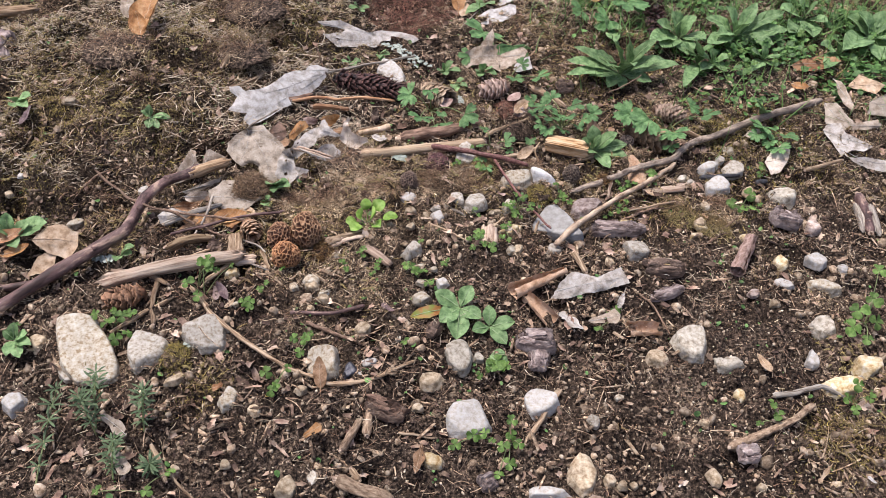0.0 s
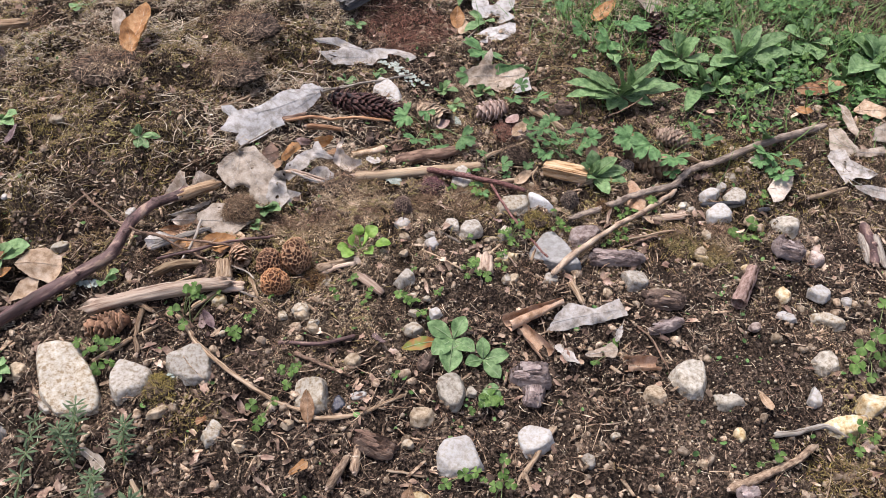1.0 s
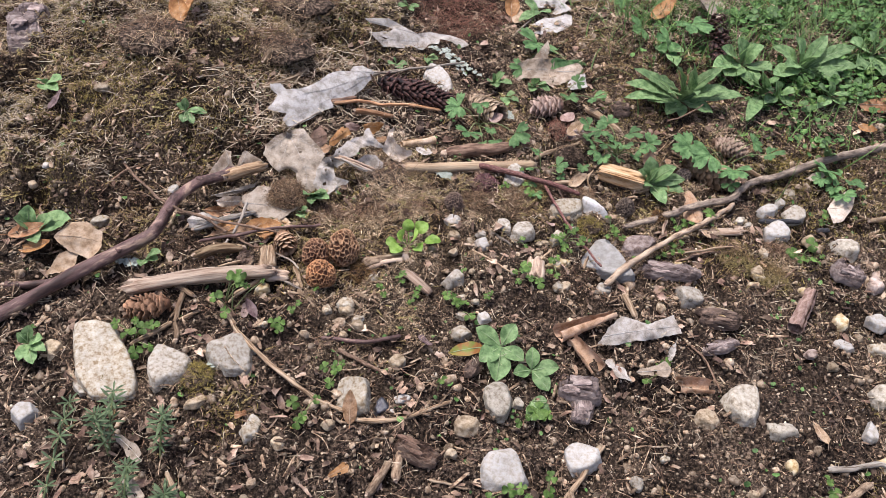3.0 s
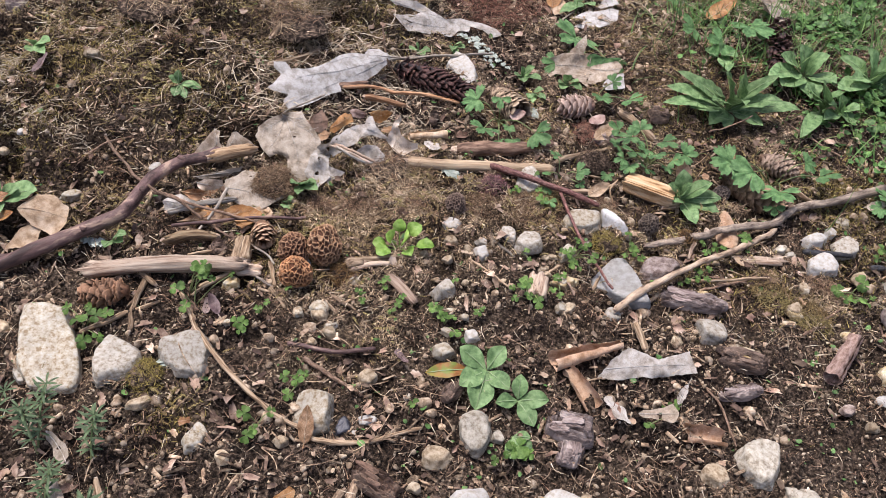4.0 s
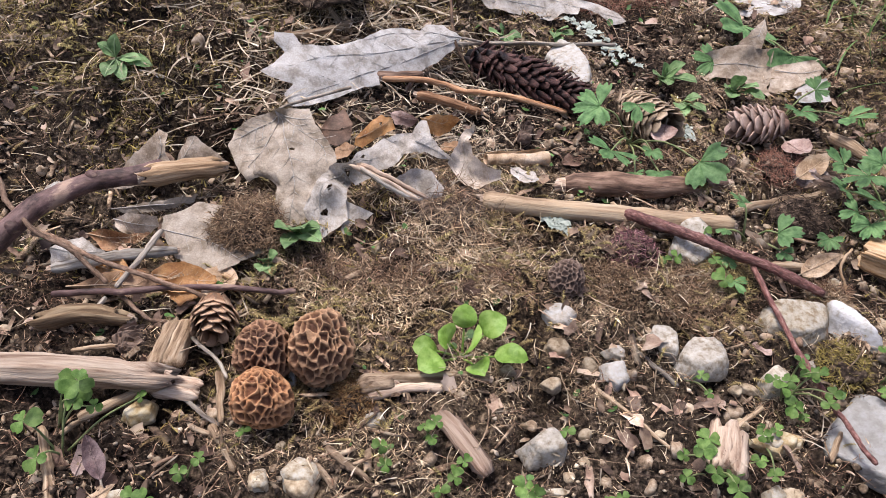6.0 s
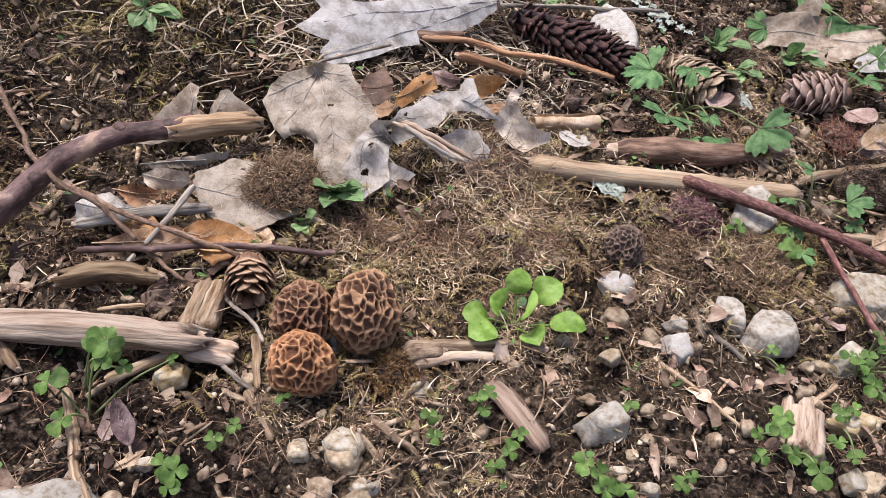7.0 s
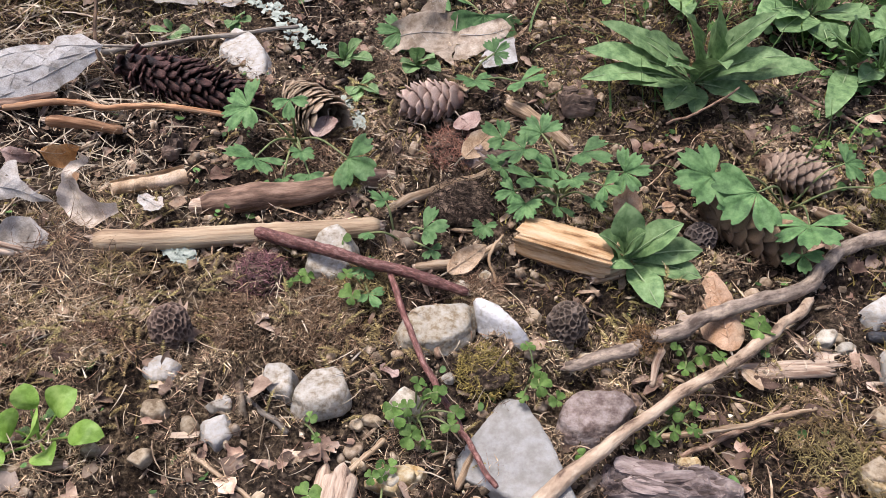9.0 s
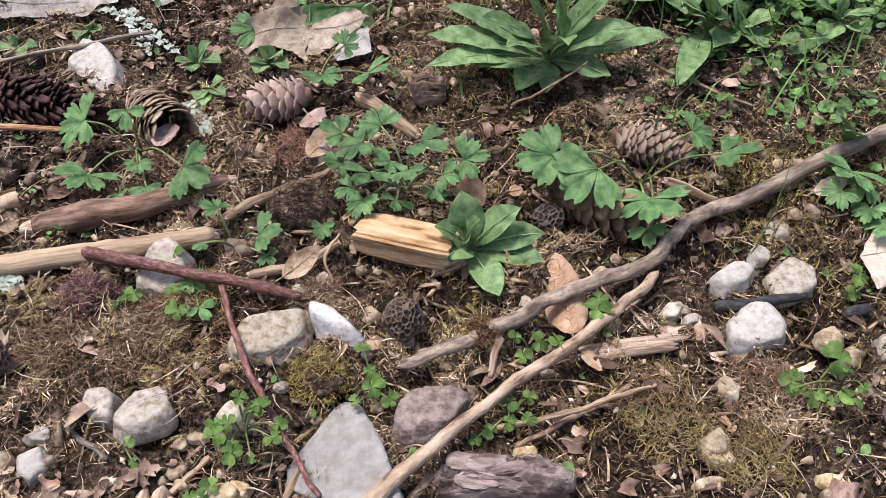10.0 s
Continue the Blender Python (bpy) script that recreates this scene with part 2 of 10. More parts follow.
STONE = {
    "white": material("white_limestone", [(0.325, 0.288, 0.23), (0.405, 0.38, 0.33), (0.445, 0.43, 0.395)], 209, 0.75, 0.55, 420, 0.1, dirt=0.18),
    "bright": material("bright_white_limestone", [(0.42, 0.39, 0.33), (0.56, 0.545, 0.51), (0.62, 0.61, 0.59)], 209, 0.75, 0.5, 420, 0.08, dirt=0.1),
    "pale": material("pale_limestone", [(0.205, 0.163, 0.11), (0.335, 0.3, 0.238), (0.405, 0.378, 0.322)], 228, 0.8, 0.55, 420, 0.16, dirt=0.2),
    "cream": material("cream_limestone", [(0.215, 0.155, 0.088), (0.36, 0.312, 0.228), (0.43, 0.4, 0.33)], 209, 0.8, 0.55, 420, 0.16, dirt=0.2),
    "tan": material("tan_stone", [(0.2, 0.14, 0.08), (0.36, 0.28, 0.18), (0.47, 0.39, 0.275)], 171, 0.85, 0.6, 450, 0.3, dirt=0.3),
    "ochre": material("ochre_stone", [(0.27, 0.165, 0.06), (0.46, 0.36, 0.2), (0.57, 0.51, 0.38)], 114, 0.85, 0.55, 420, 0.2, dirt=0.2),
    "grey": material("grey_stone", [(0.2, 0.165, 0.115), (0.37, 0.33, 0.255), (0.47, 0.43, 0.35)], 171, 0.85, 0.6, 450, 0.2, dirt=0.3),
    "pink": material("pinkish_stone", [(0.2, 0.14, 0.11), (0.4, 0.31, 0.25), (0.54, 0.45, 0.38)], 152, 0.85, 0.6, 450, 0.2, dirt=0.4),
    "purple": material("purple_grey_stone", [(0.137, 0.0954, 0.08), (0.264, 0.205, 0.175), (0.36, 0.3, 0.265)], 171, 0.9, 1.0, 300, 0.25, dirt=0.4),
    "dark": material("dark_pebble", [(0.015, 0.016, 0.02), (0.04, 0.042, 0.055)], 152, 0.35, 0.9, 300, 0.2, spec=0.5, dirt=0.18),
    "chalk": material("chalky_grey_slab", [(0.225, 0.213, 0.186), (0.272, 0.262, 0.236), (0.318, 0.313, 0.29)], 120, 0.85, 0.95, 330, 0.12, dirt=0.12),
}
BARK = {
    "purplebark": material("purple_grey_bark", [(0.0928, 0.0655, 0.0568), (0.24, 0.186, 0.164), (0.371, 0.311, 0.273)], 120, 0.9, 0.8, 300, 0.25, (0.35, 1, 1), dirt=0.3),
    "darkbark": material("dark_bark", [(0.04, 0.027, 0.02), (0.12, 0.082, 0.06), (0.22, 0.155, 0.115)], 120, 0.9, 0.8, 300, 0.3, (0.35, 1, 1), dirt=0.3),
    "redbark": material("red_brown_bark", [(0.063, 0.0368, 0.025), (0.153, 0.0945, 0.065), (0.252, 0.179, 0.13)], 120, 0.9, 0.8, 300, 0.3, (0.35, 1, 1), dirt=0.3),
    "tanbark": material("tan_bark", [(0.12, 0.07, 0.04), (0.32, 0.2, 0.11), (0.48, 0.35, 0.22)], 120, 0.9, 0.7, 300, 0.3, (0.35, 1, 1), dirt=0.3),
}
WOOD = {
    "dark": material("dark_purple_bark", [(0.04, 0.022, 0.018), (0.1, 0.056, 0.048), (0.15, 0.09, 0.078), (0.34, 0.23, 0.165)], 95, 0.6, 0.6, 420, 0.15, dirt=0.3, stretch=(0.4, 1, 1), along=True),
    "darkbrown": material("dark_brown_bark", [(0.05, 0.03, 0.018), (0.13, 0.08, 0.05), (0.24, 0.15, 0.09)], 300, 0.85, 1, 450, 0.3, dirt=0.4, stretch=(0.45, 1, 1), along=True),
    "brown": material("brown_twig", [(0.1, 0.06, 0.035), (0.21, 0.13, 0.085), (0.32, 0.22, 0.15)], 400, 0.85, 0.75, 600, 0.25, dirt=0.4, stretch=(0.45, 1, 1), along=True),
    "tan": material("tan_dry_twig", [(0.11, 0.065, 0.035), (0.29, 0.2, 0.12), (0.44, 0.34, 0.23)], 360, 0.85, 0.75, 500, 0.25, dirt=0.22, stretch=(0.09, 1, 1), along=True),
    "grey": material("grey_weathered_twig", [(0.14, 0.11, 0.0855), (0.28, 0.24, 0.19), (0.42, 0.38, 0.314)], 360, 0.9, 0.9, 500, 0.25, dirt=0.22, stretch=(0.09, 1, 1), along=True),
    "bone": material("bleached_stick", [(0.16, 0.125, 0.09), (0.36, 0.32, 0.26), (0.52, 0.48, 0.41)], 360, 0.85, 0.75, 500, 0.2, dirt=0.22, stretch=(0.09, 1, 1), along=True),
    "pale": material("peeled_pale_wood", [(0.14, 0.08, 0.04), (0.34, 0.22, 0.12), (0.47, 0.34, 0.21)], 280, 0.8, 0.75, 400, 0.2, dirt=0.22, stretch=(0.09, 1, 1), along=True),
    "split": material("split_pale_wood", [(0.19, 0.115, 0.075), (0.42, 0.31, 0.22), (0.55, 0.44, 0.33)], 240, 0.85, 0.9, 400, 0.2, dirt=0.22, stretch=(0.09, 1, 1), along=True),
    "yellow": material("barkless_yellow_wood", [(0.2, 0.13, 0.075), (0.32, 0.225, 0.135), (0.375, 0.275, 0.17), (0.43, 0.335, 0.22)], 220, 0.75, 0.8, 400, 0.15, dirt=0.4, stretch=(0.09, 1, 1), along=True),
    "red": material("red_brown_twig_bark", [(0.085, 0.034, 0.028), (0.18, 0.07, 0.055), (0.33, 0.18, 0.15)], 520, 0.6, 0.75, 700, 0.2, dirt=0.4, stretch=(0.45, 1, 1), along=True),
    "rust": material("rusty_root", [(0.16, 0.07, 0.03), (0.34, 0.18, 0.09), (0.46, 0.28, 0.16)], 360, 0.8, 0.75, 500, 0.25, dirt=0.22, stretch=(0.09, 1, 1), along=True),
    "fork": material("grey_brown_branch_bark", [(0.11, 0.078, 0.058), (0.245, 0.188, 0.142), (0.36, 0.283, 0.213), (0.55, 0.43, 0.31)], 170, 0.85, 1, 450, 0.25, dirt=0.35, stretch=(0.35, 1, 1), along=True),
    "peeled": material("half_peeled_branch", [(0.12, 0.075, 0.05), (0.33, 0.235, 0.155), (0.4, 0.295, 0.2), (0.5, 0.395, 0.28)], 130, 0.8, 0.9, 380, 0.15, dirt=0.25, stretch=(0.45, 1, 1), along=True),
    "bark": material("brown_bark_stick", [(0.12, 0.075, 0.045), (0.26, 0.18, 0.115), (0.4, 0.3, 0.2)], 300, 0.9, 1, 420, 0.25, dirt=0.4, stretch=(0.45, 1, 1), along=True),
    "barkstrip": material("bark_strip", [(0.14, 0.085, 0.055), (0.3, 0.2, 0.14), (0.45, 0.34, 0.25)], 240, 0.9, 1, 420, 0.2, dirt=0.22, stretch=(0.09, 1, 1), along=True),
    "brownwood": material("rotting_brown_wood", [(0.07, 0.04, 0.02), (0.2, 0.13, 0.07), (0.33, 0.24, 0.14)], 260, 0.85, 1, 420, 0.25, dirt=0.22, stretch=(0.09, 1, 1), along=True),
    "rind": material("pinkish_bark_roll", [(0.19, 0.115, 0.085), (0.33, 0.215, 0.17), (0.42, 0.31, 0.25)], 300, 0.85, 0.9, 420, 0.2, dirt=0.4, stretch=(0.45, 1, 1), along=True),
    "redwood": material("damp_red_brown_wood", [(0.07, 0.04, 0.026), (0.16, 0.095, 0.062), (0.27, 0.175, 0.12)], 240, 0.8, 0.9, 420, 0.25, dirt=0.3, stretch=(0.2, 1, 1), along=True),
    "coal": material("charcoal", [(0.012, 0.012, 0.013), (0.03, 0.031, 0.034), (0.06, 0.06, 0.065)], 400, 0.6, 0.75, 500, 0.2, spec=0.4, dirt=0.4, stretch=(0.45, 1, 1), along=True),
}
DEAD = {
    "white": material("bleached_leaf", [(0.29, 0.262, 0.22), (0.44, 0.415, 0.375), (0.52, 0.5, 0.465)], 90, 0.75, 0.5, 500, 0.12, thin=0.12, dirt=0.2, net=560.0),
    "greywhite": material("grey_white_leaf", [(0.27, 0.232, 0.185), (0.44, 0.396, 0.338), (0.53, 0.495, 0.445)], 90, 0.8, 0.5, 500, 0.12, thin=0.12, dirt=0.2, net=560.0),
    "grey": material("grey_beige_leaf", [(0.21, 0.165, 0.115), (0.35, 0.29, 0.22), (0.44, 0.375, 0.295)], 80, 0.8, 0.5, 500, 0.12, thin=0.12, dirt=0.2, net=560.0),
    "beige": material("beige_leaf", [(0.23, 0.17, 0.115), (0.38, 0.305, 0.225), (0.5, 0.42, 0.33)], 80, 0.8, 0.5, 500, 0.16, thin=0.12, dirt=0.2, net=560.0),
    "tan": material("tan_leaf", [(0.294, 0.189, 0.105), (0.473, 0.336, 0.21), (0.598, 0.462, 0.326)], 80, 0.7, 0.4, 500, 0.16, thin=0.12, dirt=0.2, net=560.0),
    "pale": material("pale_leaf", [(0.374, 0.286, 0.209), (0.55, 0.462, 0.363), (0.66, 0.572, 0.473)], 80, 0.7, 0.4, 500, 0.12, thin=0.12, dirt=0.2, net=560.0),
    "peach": material("peach_leaf", [(0.34, 0.19, 0.1), (0.5, 0.32, 0.2), (0.58, 0.41, 0.28)], 80, 0.65, 0.4, 500, 0.12, thin=0.12, dirt=0.2, net=560.0),
    "orange": material("orange_brown_leaf", [(0.27, 0.12, 0.04), (0.44, 0.22, 0.08), (0.54, 0.32, 0.15)], 70, 0.6, 0.4, 500, 0.16, thin=0.15, dirt=0.2, net=560.0),
    "rust": material("rust_leaf", [(0.2, 0.09, 0.04), (0.34, 0.17, 0.08), (0.44, 0.26, 0.14)], 70, 0.65, 0.4, 500, 0.16, thin=0.12, dirt=0.2, net=560.0),
    "brown": material("brown_leaf", [(0.16, 0.085, 0.04), (0.29, 0.17, 0.09), (0.4, 0.26, 0.16)], 70, 0.65, 0.4, 500, 0.16, thin=0.12, dirt=0.2, net=560.0),
    "darkbrown": material("dark_brown_leaf", [(0.07, 0.04, 0.025), (0.15, 0.09, 0.06), (0.24, 0.15, 0.1)], 70, 0.65, 0.4, 500, 0.16, dirt=0.2, net=560.0),
    "purple": material("purple_brown_leaf", [(0.09, 0.05, 0.05), (0.18, 0.12, 0.11), (0.28, 0.2, 0.18)], 70, 0.65, 0.4, 500, 0.16, dirt=0.2, net=560.0),
    "pink": material("pinkish_leaf", [(0.18, 0.1, 0.08), (0.32, 0.22, 0.18), (0.44, 0.33, 0.28)], 70, 0.7, 0.4, 500, 0.16, dirt=0.2, net=560.0),
}
GREEN = {
    "green": material("herb_leaf", [(0.0876, 0.163, 0.0601), (0.163, 0.269, 0.104), (0.25, 0.375, 0.163)], 110, 0.6, 0.35, 500, 0.22, thin=0.2, spec=0.25),
    "palmate": material("palmate_leaf", [(0.052, 0.115, 0.038), (0.098, 0.2, 0.068), (0.155, 0.275, 0.102)], 110, 0.6, 0.35, 500, 0.2, thin=0.2, spec=0.25),
    "clover": material("clover_leaf", [(0.0509, 0.107, 0.0184), (0.0963, 0.174, 0.0376), (0.152, 0.246, 0.0626)], 130, 0.6, 0.3, 500, 0.3, thin=0.22, spec=0.25),
    "bright": material("bright_leaf", [(0.137, 0.25, 0.033), (0.21, 0.36, 0.066), (0.304, 0.45, 0.11)], 110, 0.45, 0.3, 500, 0.15, thin=0.22, spec=0.25),
    "red": material("reddening_leaf", [(0.3, 0.1, 0.03), (0.34, 0.19, 0.05), (0.2, 0.26, 0.05)], 60, 0.5, 0.3, 500, 0.15, thin=0.2),
    "dull": material("dull_green_leaf", [(0.05, 0.085, 0.036), (0.085, 0.13, 0.058), (0.13, 0.18, 0.085)], 130, 0.6, 0.3, 500, 0.2, thin=0.18),
    "stem": material("green_stem", [(0.1, 0.14, 0.05), (0.17, 0.21, 0.08), (0.24, 0.26, 0.11)], 130, 0.55, 0.2, 500, 0.2),
    "midrib": material("pale_midrib", [(0.19, 0.27, 0.125), (0.27, 0.35, 0.175)], 130, 0.5, 0.2, 500, 0.15),
}
WOOD_ORANGE = material("orange_split_wood", [(0.16, 0.075, 0.03), (0.45, 0.27, 0.125), (0.57, 0.385, 0.21), (0.64, 0.48, 0.3)], 110, 0.85, 1.0, 500, 0.2, (0.22, 1, 1))
WOOD_GREY = material("dark_grey_weathered_wood", [(0.035, 0.032, 0.03), (0.085, 0.08, 0.075), (0.17, 0.16, 0.15)], 110, 0.85, 0.9, 420, 0.25, (0.15, 1, 1))


# ---- the ground: one sheet, fine near the walk and coarse to the horizon ----
def spread_axis(lo, hi, step):
    mid = np.arange(lo, hi + step / 2, step)
    out = 0.012 * 1.55 ** np.arange(1, 25)
    return np.concatenate([lo - np.cumsum(out)[::-1], mid, hi + np.cumsum(out)])


GX, GY = spread_axis(-0.88, 0.96, 0.0054), spread_axis(0.42, 1.98, 0.0054)
gx, gy = [a.ravel() for a in np.meshgrid(GX, GY)]
near_in = (np.abs(gx) < 1.4) & (gy > 0) & (gy < 2.5)
gz = ground_z(np.clip(gx, -2, 2), np.clip(gy, -1, 3))
gz[near_in] += relief(gx[near_in], gy[near_in])
k = np.arange((len(GY) - 1) * len(GX)).reshape(len(GY) - 1, len(GX))[:, :-1].ravel()
soil = material("forest_soil", [(0.003, 0.0021, 0.0015), (0.018, 0.0122, 0.0085), (0.058, 0.041, 0.029), (0.14, 0.103, 0.075)], 240, 0.95, 1.0, 330, 0.35, spec=0.15,
                attr="straw", acols=[(0.006, 0.0042, 0.0026), (0.028, 0.0192, 0.0118), (0.072, 0.051, 0.031), (0.17, 0.129, 0.082)], coarse=0.1, grain=420.0, patch=((0.62, 0.58, 0.55), (1.5, 1.5, 1.48)))
ground = big_mesh("ground", np.stack([gx, gy, gz], -1), np.stack([k, k + 1, k + 1 + len(GX), k + len(GX)], -1), soil, True)
at = ground.data.attributes.new("straw", "FLOAT", "POINT")
at.data.foreach_set("value", np.clip(straw_mask(gx, gy) * 1.1, 0, 1).astype(np.float32))
tagged(ground, "dark brown forest soil with moss and litter", "ground", "", "structure")


# ---- kinds of things ----
STONE_WORDS = {
    "white": "white limestone pebble bedded in brown soil", "bright": "bright white curved stone lying on litter", "pale": "pale grey-white limestone cobble half sunk in soil",
    "cream": "cream limestone stone with ochre stains on soil", "tan": "small tan pebble lying in dark soil",
    "ochre": "ochre-stained rough limestone stone on soil", "grey": "dull grey rounded stone speckled with dirt",
    "pink": "pinkish crumbly stone lying on soil", "purple": "purple-grey rough rounded stone beside a branch",
    "dark": "small smooth blue-black pebble on soil",
}


def stone_shape(v, seed, cuts=19, soft=0.04):
    """Unit directions pressed to a blunt, faceted pebble."""
    g = np.random.default_rng(seed)
    q = np.sign(v) * np.abs(v) ** 0.82
    r = np.linalg.norm(q, axis=1) * 0.97
    for _ in range(cuts):
        nrm = g.normal(size=3)
        nrm /= np.linalg.norm(nrm)
        d = v @ nrm
        r = np.where(d > 0.25, np.minimum(r, g.uniform(0.6, 0.93) / np.maximum(d, 0.25)), r)
    p = v * r[:, None]
    bumps = 0.1 * vnoise(v * 1.6 + seed, seed) + soft * fnoise(v * 4 + seed, 4, seed + 5)
    return p * (1 + bumps)[:, None]


def hewn(outline, height, seed, level, round_=13.0):
    """Points of a broken stone: sides, a tilted top and chipped corners as planes, worn blunt where they meet."""
    g = np.random.default_rng(seed)
    o = np.asarray(outline, float)
    n = len(o)
    planes = []
    turn = np.sign(sum(o[i, 0] * o[(i + 1) % n, 1] - o[i, 1] * o[(i + 1) % n, 0] for i in range(n)))
    for i in range(n):
        e = o[(i + 1) % n] - o[i]
        side = np.array([e[1], -e[0]]) * turn / np.linalg.norm(e)
        far = max(float(side @ o[i]), 0.1 * np.abs(o).max())
        rise = g.uniform(-0.05, 0.4)
        planes.append((np.array([*(side * math.cos(rise)), math.sin(rise)]), far * math.cos(rise) + 0.3 * height * math.sin(rise)))
    tip = np.array([g.uniform(-0.22, 0.22), g.uniform(-0.3, 0.12), 1.0])
    planes.append((tip / np.linalg.norm(tip), height * 0.97))
    planes.append((np.array([0, 0, -1.0]), height * 0.7))
    for _ in range(5):
        t, rise = g.uniform(0, 2 * np.pi), g.uniform(0.45, 1.0)
        nrm = np.array([math.cos(t) * math.cos(rise), math.sin(t) * math.cos(rise), math.sin(rise)])
        far = (o @ nrm[:2]).max() + nrm[2] * height
        planes.append((nrm, far * g.uniform(0.78, 0.94)))
    v, f = ICO[level]
    wide = np.abs(o).max(0)
    d = v * (wide[0], wide[1], height)
    d /= np.linalg.norm(d, axis=1)[:, None]
    r = sum((np.maximum(d @ nrm, 0) / far) ** round_ for nrm, far in planes) ** (-1 / round_)
    size = float(np.mean(wide))
    p = d * r[:, None] * 1.04
    k = 1 + 0.06 * vnoise(p / size * 1.5 + seed, seed) + 0.035 * fnoise(p / size * 4 + seed, 3, seed + 5) + 0.014 * fnoise(p / size * 15 + seed, 2, seed + 9)
    return p * k[:, None], f


def stone(x, y, length, width, height, angle, tone, seed):
    """A stone with its foot in the soil."""
    g = np.random.default_rng(seed + 5000)
    n = int(g.integers(5, 8))
    a = (np.arange(n) + g.uniform(-0.28, 0.28, n)) * 2 * np.pi / n + g.uniform(0, 6)
    o = np.stack([np.cos(a) * length / 2, np.sin(a) * width / 2], -1) * g.uniform(0.85, 1.2, (n, 1))
    p, f = hewn(o, height * 0.6, seed, 4 if length > 0.012 else 3, g.uniform(14, 36))
    ob = mesh_ob("stone", p, f, STONE[tone])
    ob.matrix_basis = pose(x, y, float(ground_z(x, y)), (seed * 7) % 17 - 8, (seed * 11) % 17 - 8, angle)
    big = "large " if length > 0.07 else ""
    return tagged(ob, big + STONE_WORDS[tone], "stone", "stones in the soil")


def cobble(outline, height, tone, seed, name="stone"):
    """A larger stone with a cornered outline and chipped, blunt edges."""
    o = np.array(outline)
    c = o.mean(0)
    size = float(np.abs(o - c).max())
    p, f = hewn(o - c, height, seed, 5 if size > 0.024 else 4, 18.0)
    ob = mesh_ob(name, p, f, STONE[tone])
    ob.location = (c[0], c[1], float(ground_z(*c)))
    if tone == "chalk":
        return tagged(ob, "pale grey three-cornered limestone slab under a twig", "stone", "stones in the soil")
    big = "large " if size > 0.035 else ""
    return tagged(ob, big + STONE_WORDS[tone], "stone", "stones in the soil")


def bark_piece(x, y, length, width, angle, tone, seed):
    """A thick flake of bark, ridged along its length."""
    v, f = ICO[5 if length > 0.04 else 4]
    g = np.random.default_rng(seed)
    p = np.sign(v) * np.abs(v) ** 0.62
    p /= np.max(np.abs(p))
    edge = 1 + 0.2 * vnoise(np.c_[v[:, :2] * 2.2, np.full(len(v), seed * 1.7)], seed)
    p[:, :2] *= edge[:, None]
    thick = max(0.004, min(0.015, width * 0.26))
    q = p * (length / 2, width / 2, thick)
    k = 1.0 / max(width, 0.02)
    ridge = 0.5 - 1.5 * np.abs(fnoise(np.c_[q[:, 0] * k * 2.2, q[:, 1] * k * 8, q[:, 2] * 40 + seed], 4, seed, 0.6))
    layer = np.round(2.5 * vnoise(np.c_[q[:, 0] * k * 2.5, q[:, 1] * k * 3, np.full(len(q), seed * 0.3)], seed + 3)) / 2.5
    q[:, 2] += np.where(v[:, 2] > 0, 1, 0.3) * (thick * 0.7 * ridge + thick * 0.4 * layer)
    q[:, 2] += (q[:, 1] / width) ** 2 * width * g.uniform(-0.5, 0.3)
    ob = mesh_ob("bark_flake", q, f, BARK[tone], None, "", False)
    ob.matrix_basis = pose(x, y, float(ground_z(x, y)) + thick * 0.7, g.uniform(-8, 8), g.uniform(-8, 8), angle)
    if length > 0.025:
        lv, lf = ICO[3]
        for c in range(4):
            e = np.sign(lv) * np.abs(lv) ** 0.6
            e = e * (1 + 0.3 * vnoise(lv * 2 + c * 7 + seed, seed))[:, None] * (length * g.uniform(0.14, 0.24), width * g.uniform(0.1, 0.2), thick * 0.22)
            e[:, 2] += thick * 0.14 * fnoise(np.c_[e[:, 0] * k * 3, e[:, 1] * k * 14, e[:, 2] * 0 + c], 3, seed + c)
            plate = mesh_ob("bark_plate", e, lf, BARK[tone], ob, "", False)
            plate.matrix_basis = pose(g.uniform(-0.28, 0.28) * length, g.uniform(-0.26, 0.26) * width, thick * g.uniform(0.85, 1.15), g.uniform(-9, 9), g.uniform(-9, 9), g.uniform(-14, 14))
    words = {"purplebark": "purple-grey weathered bark flake on soil", "darkbark": "dark damp flake of bark on soil", "redbark": "reddish-brown crumbling bark flake on soil", "tanbark": "tan papery bark flake on soil"}
    return tagged(ob, words[tone], "bark", "bark flakes on the ground")


STICK_WORDS = {
    "dark": "crooked dark purple-brown branch lying across dead leaves", "darkbrown": "dark brown bark-covered stick in the litter", "brown": "thin brown bare twig lying on the ground",
    "tan": "dry tan twig lying on the ground", "grey": "grey weathered twig in the litter", "bone": "bleached whitish stick on the ground",
    "pale": "peeled pale wood splinter in the litter", "split": "broken pale split stick with frayed end", "yellow": "smooth barkless yellow-tan stick half sunk in moss",
    "red": "red-brown smooth-barked twig with pale specks", "rust": "rusty brown root lying on the ground", "fork": "long grey-brown forked branch with peeled side limb",
    "peeled": "half-peeled tan branch on the ground", "bark": "short brown bark-covered stick on soil", "barkstrip": "flat brown strip of bark on soil",
    "brownwood": "rotting brown stick with striped grain", "rind": "rolled pinkish-brown tube of bark on soil", "coal": "black burnt charcoal stick on soil", "redwood": "damp red-brown broken stick under leaves",
}


